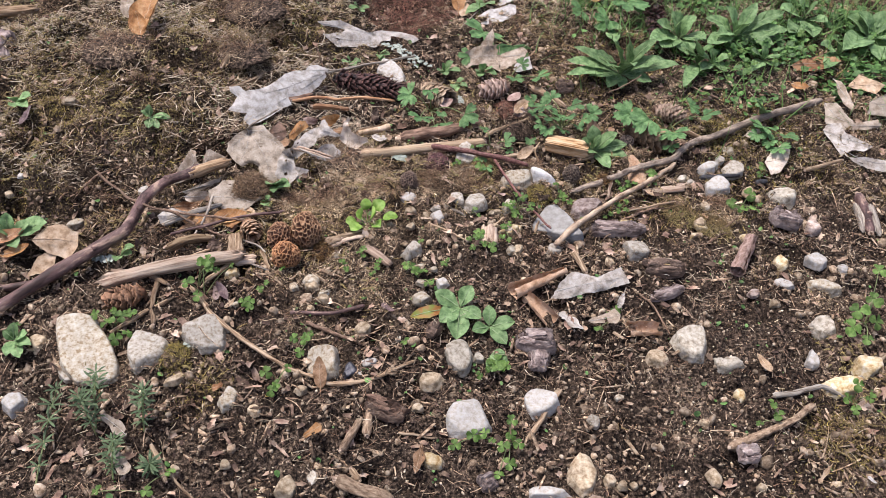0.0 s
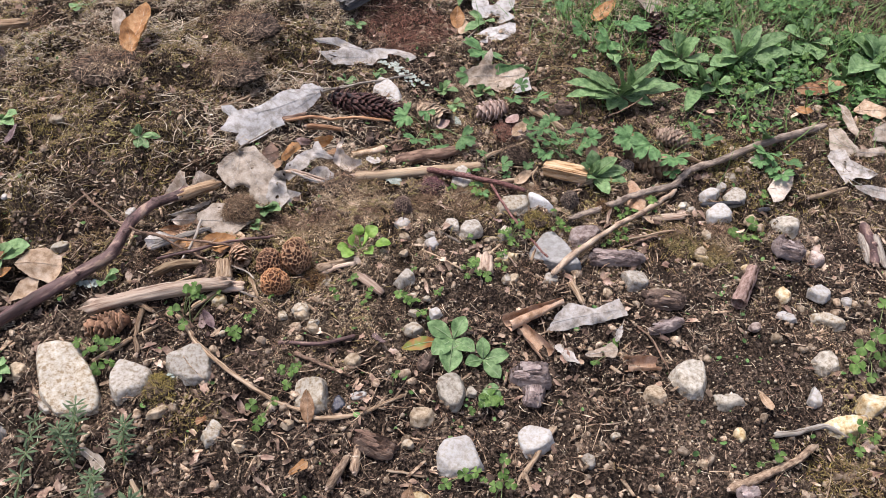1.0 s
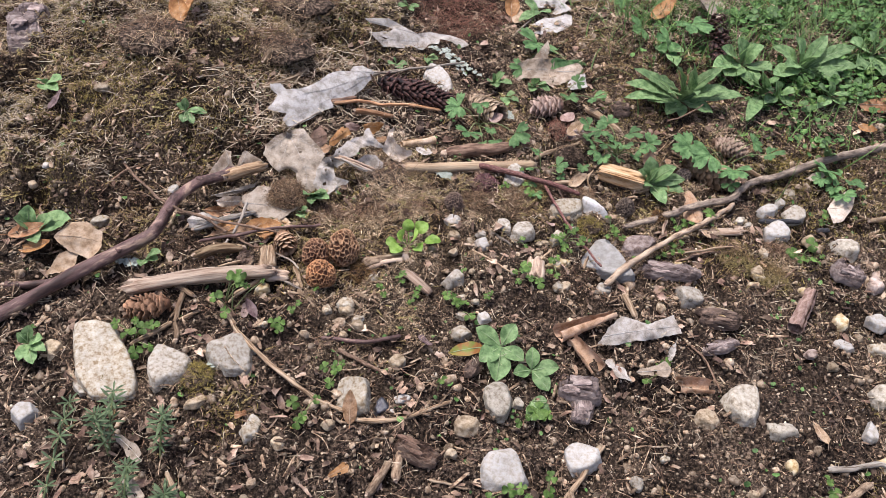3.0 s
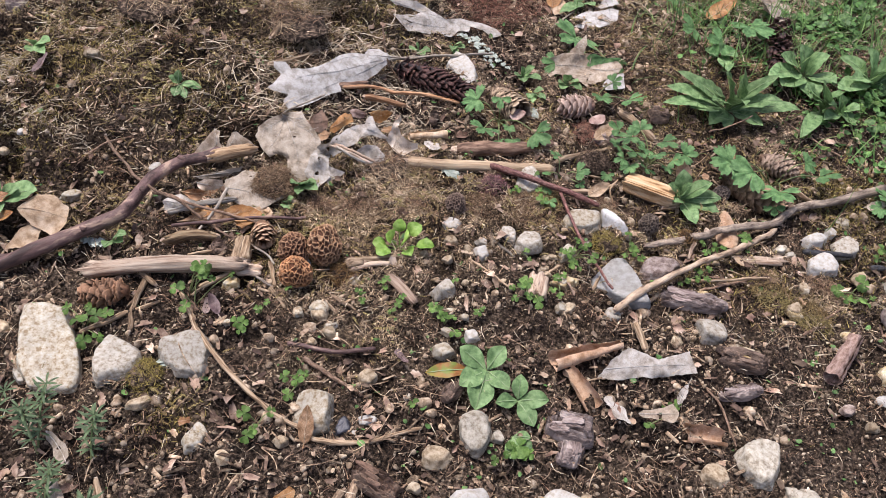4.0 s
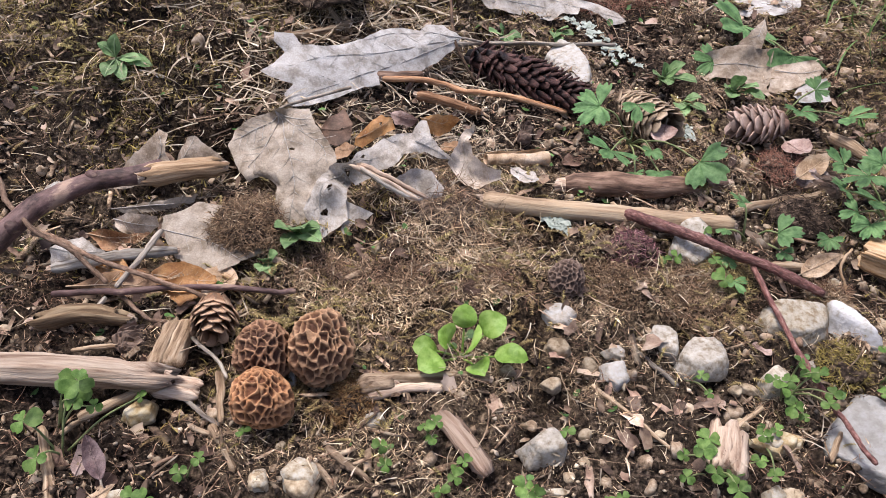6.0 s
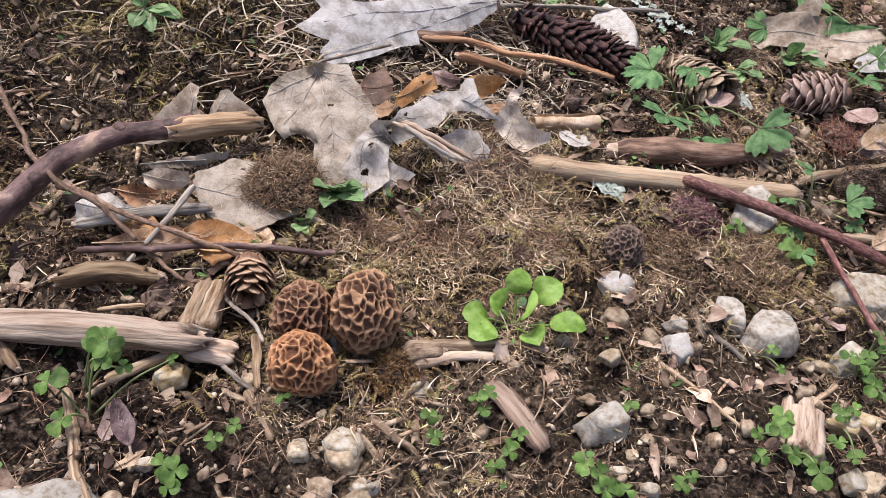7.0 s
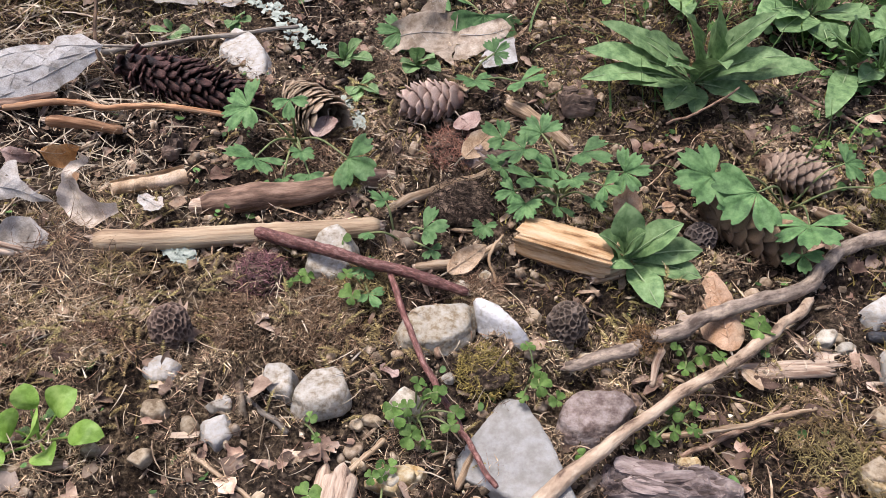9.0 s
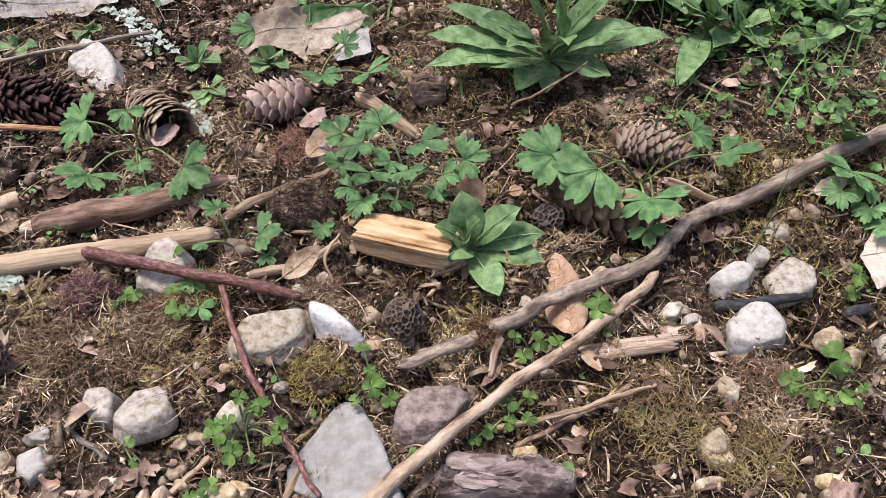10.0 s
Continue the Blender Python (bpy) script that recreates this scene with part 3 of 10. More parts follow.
def stick(pts, r, style, seed, root=None, name="limb"):
    """A stick along points of (x, y, lift): a thing, or a limb of root."""
    p = np.array([(a, b, float(ground_z(a, b)) + c + r * 0.75) for a, b, c in pts])
    span = np.linalg.norm(np.diff(p, axis=0), axis=1).sum()
    n = int(np.clip(span / max(r * 0.8, 0.0012), 10, 90))
    line = smooth_line(p, n)
    own = root is None
    if own:
        root = new("twig" if r < 0.0042 else "stick")
        root.location = p[0]
    line = line - np.array(root.location)
    g = np.random.default_rng(seed)
    wob = np.c_[vnoise(np.c_[np.linspace(0, span / (r * 14), n), np.full(n, seed), np.zeros(n)], 1), vnoise(np.c_[np.linspace(0, span / (r * 14), n), np.full(n, seed), np.ones(n) * 4], 2), np.zeros(n)]
    kink = np.c_[vnoise(np.c_[np.linspace(0, span / (r * 5), n), np.full(n, seed), np.ones(n)], 7), vnoise(np.c_[np.linspace(0, span / (r * 5), n), np.full(n, seed), np.ones(n) * 6], 8), np.zeros(n)]
    sway = 0.35 if style in ("fork", "peeled", "yellow", "red", "dark", "split") else 0.9
    line = line + wob * r * sway + kink * r * 0.4
    s = np.linspace(0, 1, n)
    radii = r * (1.06 - (0.32 if style == "fork" else 0.22) * s) * (1 + 0.1 * vnoise(np.c_[s * span / (r * 5), np.full(n, seed), np.zeros(n)], 3))
    radii = radii * np.clip(np.minimum(s * n * 0.3 + 0.72, (1 - s) * n * 0.3 + 0.72), 0, 1)
    rough = {"bone": 0.24, "grey": 0.2, "tan": 0.2, "pale": 0.2, "dark": 0.11, "fork": 0.18, "peeled": 0.14, "yellow": 0.12, "darkbrown": 0.2, "bark": 0.2, "split": 0.22, "brownwood": 0.22, "coal": 0.15, "rind": 0.12, "barkstrip": 0.2}.get(style, 0.15)
    sides = (26 if style in ("split", "pale", "brownwood", "yellow", "bark", "barkstrip") else 16) if r > 0.004 else 7
    v, f = tube(line, radii, sides, rough, seed)
    fibre = {"split": 0.17, "pale": 0.15, "brownwood": 0.2, "yellow": 0.07, "bark": 0.2, "barkstrip": 0.3, "tan": 0.12, "darkbrown": 0.15, "fork": 0.08, "peeled": 0.1}.get(style, 0.06)
    th = np.tile(np.linspace(0, 2 * np.pi, sides, endpoint=False), n)
    along = np.repeat(s * span / r, sides)
    grain = fnoise(np.c_[np.cos(th) * 2.6, np.sin(th) * 2.6, along * 0.1 + seed], 3, seed + 1)
    v = v + (v - np.repeat(line, sides, 0)) * (fibre * grain)[:, None]
    if style in ("split", "brownwood", "pale"):
        fray = vnoise(np.c_[np.cos(th) * 3, np.sin(th) * 3, np.full(len(th), seed)], 5) * r * 1.8
        tip = np.repeat(np.maximum(0, s * 8 - 7) - np.maximum(0, 1 - s * 8), sides)
        v = v + (tip * fray)[:, None] * ((line[-1] - line[0]) / np.linalg.norm(line[-1] - line[0]))
    if style in ("barkstrip",):
        v[:, 2] = (v[:, 2] - np.repeat(line[:, 2], sides)) * 0.3 + np.repeat(line[:, 2], sides) - r * 0.5
    lay_of(mesh_ob(name, v, f, WOOD[style], root), np.c_[np.repeat(s * span, sides), np.cos(th) * r, np.sin(th) * r])
    if r > 0.003 and style not in ("coal", "barkstrip"):
        for end, inward in ((0, 1), (-1, -2)):
            a = line[end] - line[inward]
            a /= np.linalg.norm(a)
            x, _, zz = frame_of(a, (0.1, 0.2, 1))
            k = 9
            ang = np.linspace(0, 2 * np.pi, k, endpoint=False)
            rr = radii[end] * 0.9
            ring = [line[end] + rr * (math.cos(t) * x + math.sin(t) * zz) for t in ang]
            jag = [line[end] + a * rr * g.uniform(0.0, 1.5) + 0.85 * rr * (math.cos(t) * x + math.sin(t) * zz) for t in ang]
            mid = [line[end] + a * rr * 0.25]
            vv = ring + jag + mid
            ff = [(i, (i + 1) % k, k + (i + 1) % k, k + i) for i in range(k)] + [(k + i, k + (i + 1) % k, 2 * k) for i in range(k)]
            lay_of(mesh_ob("broken_end", vv, ff, WOOD["split" if style != "grey" else "bone"], root, "", False), (np.array(vv) - line[end]) * 3)
    if r > 0.0055 and style in ("dark", "fork", "darkbrown", "red", "peeled"):
        for s0 in (0.28, 0.55, 0.8):
            i = int(s0 * (n - 1))
            kv, kf = ICO[2]
            lay_of(mesh_ob("knot", kv * (1 + 0.2 * vnoise(kv * 2, seed))[:, None] * r * 0.62 + line[i] + np.array([g.uniform(-1, 1), g.uniform(-1, 0.3), 0.9]) * r * 0.62, kf, WOOD[style], root), kv * r)
    if own:
        tagged(root, STICK_WORDS[style], "twig" if r < 0.0042 else "stick", "fallen sticks and twigs")
    return root


def timber(x1, y1, x2, y2, width, height, mat, name, label, lift=0.0, tilt=0.0, under=None):
    """A split length of wood: long fibres, ragged ends; under: the bark still on its foot."""
    a, b = np.array([x1, y1, 0.0]), np.array([x2, y2, 0.0])
    length = np.linalg.norm(b - a)
    root = new(name)
    mid = (a + b) / 2
    root.matrix_basis = pose(mid[0], mid[1], float(ground_z(*mid[:2])) + height * 0.5 + lift, 0, tilt, math.degrees(math.atan2(*(b - a)[1::-1])))
    sides, n = 40, 30
    ang = np.linspace(0, 2 * np.pi, sides, endpoint=False)
    cross = np.stack([np.cos(ang), np.sin(ang)], -1)
    cross = np.sign(cross) * np.abs(cross) ** 0.5
    fibre = 1 + 0.26 * vnoise(np.c_[cross * 6, np.zeros(sides)], 4) + 0.2 * vnoise(np.c_[cross * 14, np.zeros(sides)], 6)
    ends = 0.06 * length * np.stack([vnoise(np.c_[cross * 5, np.ones(sides) * k], 11) for k in (1, 9)])
    v = []
    for i in range(n):
        s = i / (n - 1)
        x = (s - 0.5) * length + (1 - s) ** 6 * ends[0] + s**6 * ends[1]
        k = fibre * (1 + 0.05 * vnoise(np.c_[cross * 7, np.full(sides, s * 3)], 2)) * (1 - 0.12 * abs(2 * s - 1) ** 5)
        v.append(np.stack([x, cross[:, 0] * k * width / 2, cross[:, 1] * k * height / 2], -1))
    v = np.concatenate(v)
    f = grid_faces(n, sides, True)
    for row in (0, n - 1):
        c = len(v)
        v = np.vstack([v, v[row * sides : (row + 1) * sides].mean(0)])
        f += [(row * sides + i, row * sides + (i + 1) % sides, c) for i in range(sides)]
    mesh_ob("wood", v, f, mat, root, "", False)
    if under is not None:
        iv, fv = ICO[5]
        q = np.sign(iv) * np.abs(iv) ** 0.6
        q = q * (length * 0.47, width * 0.5, height * 0.3)
        q += iv * (0.0025 * fnoise(q * (90, 260, 260), 3, 3))[:, None]
        q[:, 2] -= height * 0.42
        mesh_ob("bark", q, fv, under, root, "dark fissured bark")
    return tagged(root, label, "wood")


def splinters(x1, y1, x2, y2, width, height, style, count, label, seed):
    """A torn length of wood: long splinters side by side with uneven ends."""
    g = np.random.default_rng(seed)
    a, b = np.array([x1, y1]), np.array([x2, y2])
    length = float(np.linalg.norm(b - a))
    root = new("wood_splinter")
    mid = (a + b) / 2
    root.matrix_basis = pose(mid[0], mid[1], float(ground_z(*mid)) + height * 0.35, 0, 0, math.degrees(math.atan2(b[1] - a[1], b[0] - a[0])))
    for k in range(count):
        c = (k + 0.5) / count - 0.5
        w = width / count * g.uniform(1.2, 2.1)
        lo, hi = -0.5 * length * g.uniform(0.7, 1.05), 0.5 * length * g.uniform(0.65, 1.1)
        s = np.linspace(0, 1, 16)
        bow = g.uniform(-0.03, 0.03) * length
        line = np.stack([lo + (hi - lo) * s, c * width + bow * (2 * s - 1) ** 2 * 0.5 + 0 * s, height * g.uniform(0.0, 0.15) * (1 - (2 * c) ** 2) + 0.06 * height * vnoise(np.c_[s * 4, 0 * s, 0 * s + k + seed], 3)], -1)
        rad = w * 0.62 * np.clip(np.minimum(s * 9 + 0.25, (1 - s) * 6 + 0.1), 0, 1) ** 0.7
        v, f = tube(line, rad, 12)
        th = np.tile(np.linspace(0, 2 * np.pi, 12, endpoint=False), 16)
        q = v - np.repeat(line, 12, 0)
        v = v + q * (0.3 * fnoise(np.c_[np.cos(th) * 2.2, np.sin(th) * 2.2, np.repeat(s * 2, 12) + k + seed], 3, seed + k))[:, None]
        v[:, 2] += (np.repeat(line, 12, 0)[:, 2] - v[:, 2]) * (0.0 if height > w else 0.3)
        lay_of(mesh_ob("splinter", v, f, WOOD[style], root), np.c_[v[:, 0], v[:, 1], v[:, 2]])
    return tagged(root, label, "wood")


# ---- leaves ----
def bend(p, fold, curl, size, seed, wave=0.02):
    """A flat sheet (x across, y along, unit length) rolled across by fold and along by curl."""
    x, y = p[:, 0], p[:, 1]
    z = wave * fnoise(np.c_[x * 3.1, y * 3.1, np.full(len(x), seed * 1.3)], 3, seed)
    k = fold * 2.6 + 1e-3
    a = x * k
    x2, z2 = np.sin(a) / k, (1 - np.cos(a)) / k
    c = curl * 1.4 + 1e-3
    b = y * c
    rad = 1 / c - z2 - z
    return np.stack([x2, np.sin(b) * rad, 1 / c - np.cos(b) * rad], -1) * size


def lobed(n_ang, n_rad, lobes, teeth, spread, sinus):
    """A flat lobed leaf with its foot at the origin, tip at y = 1: points, faces and the lobes' directions."""
    th = np.linspace(-spread, spread, n_ang)
    r = np.full(n_ang, 0.0)
    for ang, ln, wid in lobes:
        u = np.abs(th - ang) / wid
        r = np.maximum(r, ln * np.clip(1 - u**1.25 * (1 - sinus), 0, 1) * (u < 1.7))
    r = np.maximum(r, sinus * 0.75)
    r = r * (1 + teeth * (np.abs(((th * 5.1) % 1.0) - 0.5) * 2 - 0.5) + 0.05 * vnoise(np.stack([th * 5, 0 * th, 0 * th + teeth * 90], -1), 12))
    s = np.linspace(0.0, 1, n_rad) ** 0.8
    p = np.stack([(np.sin(th)[:, None] * r[:, None] * s), (np.cos(th)[:, None] * r[:, None] * s)], -1).reshape(-1, 2)
    return p, grid_faces(n_ang, n_rad)


MAPLE = [(0.0, 1.0, 0.44), (0.78, 0.84, 0.42), (-0.78, 0.84, 0.42), (1.6, 0.55, 0.5), (-1.6, 0.55, 0.5)]
VEIN_TONE = {"grey": "greywhite", "beige": "greywhite", "greywhite": "white", "orange": "tan", "brown": "tan", "rust": "tan"}
LEAF_WORDS = {
    "white": "bleached white", "greywhite": "grey-white tattered", "grey": "grey-beige dry", "beige": "beige dry crumpled", "tan": "tan dry curled", "pale": "pale dry",
    "peach": "peach-brown curled", "orange": "orange-brown dry", "rust": "rusty brown", "brown": "dull brown dry", "darkbrown": "dark brown damp", "purple": "purple-brown damp", "pink": "pinkish-brown",
}


def dead_leaf(kind, tone, base, tip, aspect, fold, curl, seed):
    """A fallen leaf from its foot to its tip, both (x, y, lift)."""
    g = np.random.default_rng(seed)
    a = np.array([base[0], base[1], float(ground_z(*base[:2])) + base[2] + 0.002])
    b = np.array([tip[0], tip[1], float(ground_z(*tip[:2])) + tip[2] + 0.002])
    size = float(np.linalg.norm(b - a))
    x, ahead, up = frame_of(b - a, (g.uniform(-0.25, 0.25), -0.45, 1.0))
    m = np.stack([x, ahead, up])
    root = new({"maple": "maple_leaf", "crumple": "maple_leaf", "beech": "beech_leaf", "scrap": "leaf_scrap"}[kind])
    root.location = a
    if kind == "maple":
        p, f = lobed(141, 15, MAPLE, 0.05, 2.3, 0.8 if tone in ("grey", "beige") else 0.62)
        p = p * (aspect, 1)
        veins = [(ang, ln * 0.93) for ang, ln, _ in MAPLE]
        lines = [np.stack([np.sin(t) * np.linspace(0, ln, 14) * aspect, np.cos(t) * np.linspace(0, ln, 14)], -1) for t, ln in veins]
        side = []
        for t, ln in veins:
            for h in np.linspace(0.2, 0.75, 6):
                for e in (-0.75, 0.75):
                    o = np.array([math.sin(t), math.cos(t)]) * ln * h
                    d = np.array([math.sin(t + e), math.cos(t + e)]) * ln * 0.3 * (1.05 - h)
                    side.append((o + d * np.linspace(0, 1, 6)[:, None]) * (aspect, 1))
        wave = 0.08
    elif kind == "crumple":
        nu, nv = 46, 27
        u, v = np.linspace(0, 1, nu), np.linspace(-1, 1, nv)
        def edge(side):
            rag = vnoise(np.c_[u * 7, np.full(nu, seed * 1.3), np.full(nu, side)], 3) + 0.5 * vnoise(np.c_[u * 19, np.full(nu, seed * 1.3), np.full(nu, side)], 4)
            return aspect / 2 * np.minimum(1, (u * 3.2 + 0.06)) ** 0.7 * (1 + 0.28 * rag)
        out = np.where(v[None] < 0, edge(0.0)[:, None], edge(5.0)[:, None])
        end = 1 - 0.2 * np.abs(vnoise(np.c_[v * 2.6, np.full(nv, seed * 0.9), np.zeros(nv)], 6)) - 0.1 * np.abs(vnoise(np.c_[v * 8, np.full(nv, seed), np.zeros(nv)], 7))
        p = np.stack([out * v, u[:, None] * (1 + (end - 1)[None] * u[:, None] ** 2)], -1).reshape(-1, 2)
        f = grid_faces(nu, nv)
        lines = [np.stack([t * aspect * np.linspace(0, 1, 14) ** 1.2, np.linspace(0, 0.88, 14)], -1) for t in (-0.3, 0.0, 0.3)]
        side = []
        for line in lines:
            for h in (2, 4, 6, 8, 10):
                for e in (-1, 1):
                    side.append(line[h] + np.array([e * 0.16 * aspect, 0.11]) * np.linspace(0, 1, 6)[:, None])
        wave = 0.07
    else:
        u = np.linspace(0, 1, 25)
        half = aspect / 2 * np.sin(np.pi * u**0.85) ** 0.75 * (1 + 0.06 * vnoise(np.c_[u * 9, np.full(25, seed), np.zeros(25)], 2))
        if kind == "scrap":
            half = aspect / 2 * (0.55 + 0.45 * vnoise(np.c_[u * 3.5, np.full(25, seed * 1.7), np.zeros(25)], 5)) * np.minimum(1, 8 * u * (1 - u) + 0.15)
        v = np.linspace(-1, 1, 11)
        p = np.stack([half[:, None] * v, np.broadcast_to(u[:, None], (25, 11))], -1).reshape(-1, 2)
        f = grid_faces(25, 11)
        lines = [np.stack([np.zeros(14), np.linspace(0, 0.97, 14)], -1)]
        side = [] if kind == "scrap" else [np.array([0, h]) + np.array([e * 0.3 * aspect * math.sin(math.pi * h**0.85), 0.12]) * np.linspace(0, 1, 6)[:, None] for h in np.linspace(0.14, 0.76, 7) for e in (-1, 1)]
        wave = 0.05
    if tone in ("white", "greywhite") or kind in ("scrap", "crumple") or (kind == "maple" and tone == "grey"):
        cut = 0.55 if tone == "greywhite" else 0.7
        mid = np.array([p[list(q)].mean(0) for q in f])
        hole = vnoise(np.c_[mid * 9, np.full(len(mid), seed * 2.1)], seed) > cut
        f = [q for q, h in zip(f, hole) if not h]

    def place(q):
        w = bend(q, fold / max(aspect, 0.3), curl, size, seed, wave)
        if kind in ("crumple", "maple"):
            w[:, 2] += size * 0.02 * np.sin(q[:, 0] / aspect * 11 + 3 * vnoise(np.c_[q * 3, np.full(len(q), seed)], 9)) + size * 0.012 * fnoise(np.c_[q * 14, np.full(len(q), seed)], 2, 8)
            w[:, 2] += size * 0.09 * np.clip(np.abs(q[:, 0]) / aspect * 2, 0, 1.3) ** 3 * vnoise(np.c_[q[:, 1] * 4, np.sign(q[:, 0]) * 3, np.full(len(q), seed * 0.7)], 21)
        if kind == "beech":
            w[:, 2] += 0.011 * size * np.sin(2 * np.pi * 9 * (q[:, 1] - np.abs(q[:, 0]) * 0.9))
        return w @ m

    mesh_ob("blade", place(p), f, DEAD[tone], root)
    for line in lines:
        q = place(line) + up * 0.0004
        mesh_ob("vein", *tube(q, np.linspace(0.0006, 0.00025, 14) * (1 if size > 0.05 else 0.7), 5), DEAD[VEIN_TONE.get(tone, tone)], root, "", False)
    if side and size > 0.025:
        vv, ff, k = [], [], 0
        for line in side:
            v, f2 = tube(place(line) + up * 0.00015, np.linspace(0.00026, 0.0001, 6) * min(1.2, size / 0.06), 3, 0.0, 0, False)
            vv.append(v)
            ff += [tuple(i + k for i in q) for q in f2]
            k += len(v)
        mesh_ob("vein_net", np.concatenate(vv), ff, DEAD[VEIN_TONE.get(tone, tone)], root, "", False)
    if kind != "scrap":
        sl = size * 0.28
        q = np.array([np.zeros(3), -ahead * sl * 0.5 + up * 0.002, -ahead * sl - up * 0.002])
        mesh_ob("stalk", *tube(smooth_line(q, 7), 0.0007, 5), DEAD["rust" if tone in ("orange", "rust", "brown") else "grey"], root)
    nouns = {"maple": "maple leaf lying on the litter", "crumple": "crumpled maple leaf on the litter", "beech": "beech leaf lying on the ground", "scrap": "scrap of dead leaf on soil"}
    return tagged(root, LEAF_WORDS[tone] + " " + nouns[kind], "leaf", "fallen leaves")


def ragged(outline, step, rag, seed):
    """The outline (n, 2) with more points, each pushed in or out a little."""
    out = []
    n = len(outline)
    for i in range(n):
        p, q = outline[i], outline[(i + 1) % n]
        m = max(1, int(np.linalg.norm(q - p) / step))
        side = np.array([q[1] - p[1], p[0] - q[0]]) / (np.linalg.norm(q - p) + 1e-9)
        for k in range(m):
            c = p + (q - p) * k / m
            out.append(c + side * rag * fnoise(np.array([[c[0] * 260, c[1] * 260, seed]]), 2, seed)[0])
    return np.array(out)


# a leaf's own plane leans towards the south, as the litter lies
LEAN = np.array([[1.0, 0.0, 0.0], [0.0, 0.69, 0.724], [0.0, -0.724, 0.69]])


def spread(known, values, asked):
    """Values carried smoothly from known places (n, 2) to others."""
    def kernel(a, b):
        return np.sqrt(((a[:, None] - b[None]) ** 2).sum(2) + 2.5e-5)
    w = np.linalg.solve(kernel(known, known) + 4e-4 * np.eye(len(known)), values - values.mean())
    return kernel(asked, known) @ w + values.mean()


def sheet_leaf(name, tone, label, seed, blades, veins=(), stalk=None):
    """A dead leaf from the outlines of its lobes and the run of its veins, all (x, y, lift)."""
    g = np.random.default_rng(seed)

    def lifted(pts):
        p = np.array(pts, float)
        return np.c_[p[:, :2], ground_z(p[:, 0], p[:, 1]) + p[:, 2] + 0.001]

    root = new(name)
    lobes = [lifted(b) for b in blades]
    runs = [lifted(v) for v in veins]
    foot = np.concatenate(lobes).mean(0)
    foot[2] = min(b[:, 2].min() for b in lobes)
    root.location = foot
    size = float(np.ptp(lobes[0], axis=0).max())
    fine = []
    for run in runs:
        main = smooth_line(run, 22)
        fine.append((main, 1.0))
        for h in range(5, 20, 3):
            ahead = main[h + 1] - main[h - 1]
            ahead /= np.linalg.norm(ahead) + 1e-9
            for e in (-1, 1):
                across = np.cross(ahead, LEAN[2]) * e
                reach = size * 0.15 * g.uniform(0.6, 1.2) * (1 - 0.5 * h / 22)
                t = np.linspace(0, 1, 8)[:, None]
                fine.append((main[h] + (across * 0.8 + ahead * 0.75) * reach * t + across * 0.12 * reach * t**2, 0.5))
    flat_runs = [(c @ LEAN.T)[:, :2] for c, _ in fine]
    vein_pts = np.concatenate(flat_runs) if flat_runs else np.full((1, 2), 9.0)
    vein_w = np.concatenate([np.full(len(c), w) for c, w in fine]) if fine else np.zeros(1)
    surfaces = []
    for k, lobe in enumerate(lobes):
        q = lobe @ LEAN.T
        # veins that run inside this lobe help to shape it
        lo, hi = q[:, :2].min(0) - 0.004, q[:, :2].max(0) + 0.004
        inner = [r @ LEAN.T for r in runs]
        inner = np.concatenate(inner) if inner else np.zeros((0, 3))
        inner = inner[((inner[:, :2] > lo) & (inner[:, :2] < hi)).all(1)] if k == 0 else inner[:0]
        known = np.vstack([q, inner])
        step = max(0.0011, size / 52)
        rim = ragged(q[:, :2], step, 0.0007, seed + k)
        gx_, gy_ = np.meshgrid(np.arange(lo[0], hi[0], step * 1.3), np.arange(lo[1], hi[1], step * 1.3))
        inside = np.stack([gx_.ravel(), gy_.ravel()], -1) + g.uniform(-0.3, 0.3, (gx_.size, 2)) * step
        pts = np.vstack([rim, inside])
        got = mathutils.geometry.delaunay_2d_cdt([Vector(p) for p in pts], [], [list(range(len(rim)))], 1, 1e-7)
        flat = np.array([tuple(p) for p in got[0]])
        faces = [tuple(t) for t in got[2]]
        w = spread(known[:, :2], known[:, 2], flat)
        near = np.sqrt(((flat[:, None] - rim[None]) ** 2).sum(2).min(1))
        dv = np.sqrt(((flat[:, None] - vein_pts[None]) ** 2).sum(2))
        dv = (np.exp(-((dv / 0.0016) ** 2)) * vein_w[None]).max(1)
        p3 = np.c_[flat, np.full(len(flat), seed * 0.37)]
        w = w + 0.0006 * dv + 0.002 * fnoise(p3 * 45, 2, seed) + 0.0004 * fnoise(p3 * 230, 2, seed + 3)
        w = w + 0.004 * np.exp(-near / 0.003) * vnoise(p3 * 60, seed + 7)
        hole = vnoise(p3 * (150 if tone in ("white", "greywhite") else 105), seed + 11) > (0.66 if tone == "white" else 0.74 if tone == "greywhite" else 0.84)
        hole &= near > 0.003
        faces = [t for t in faces if not all(hole[i] for i in t)]
        back = np.c_[flat, w] @ LEAN - foot
        mesh_ob("blade", back, faces, DEAD[tone], root)
        surfaces.append((flat, w))
    flat, w = np.concatenate([a for a, _ in surfaces]), np.concatenate([b for _, b in surfaces])
    vv, ff, count = [], [], 0
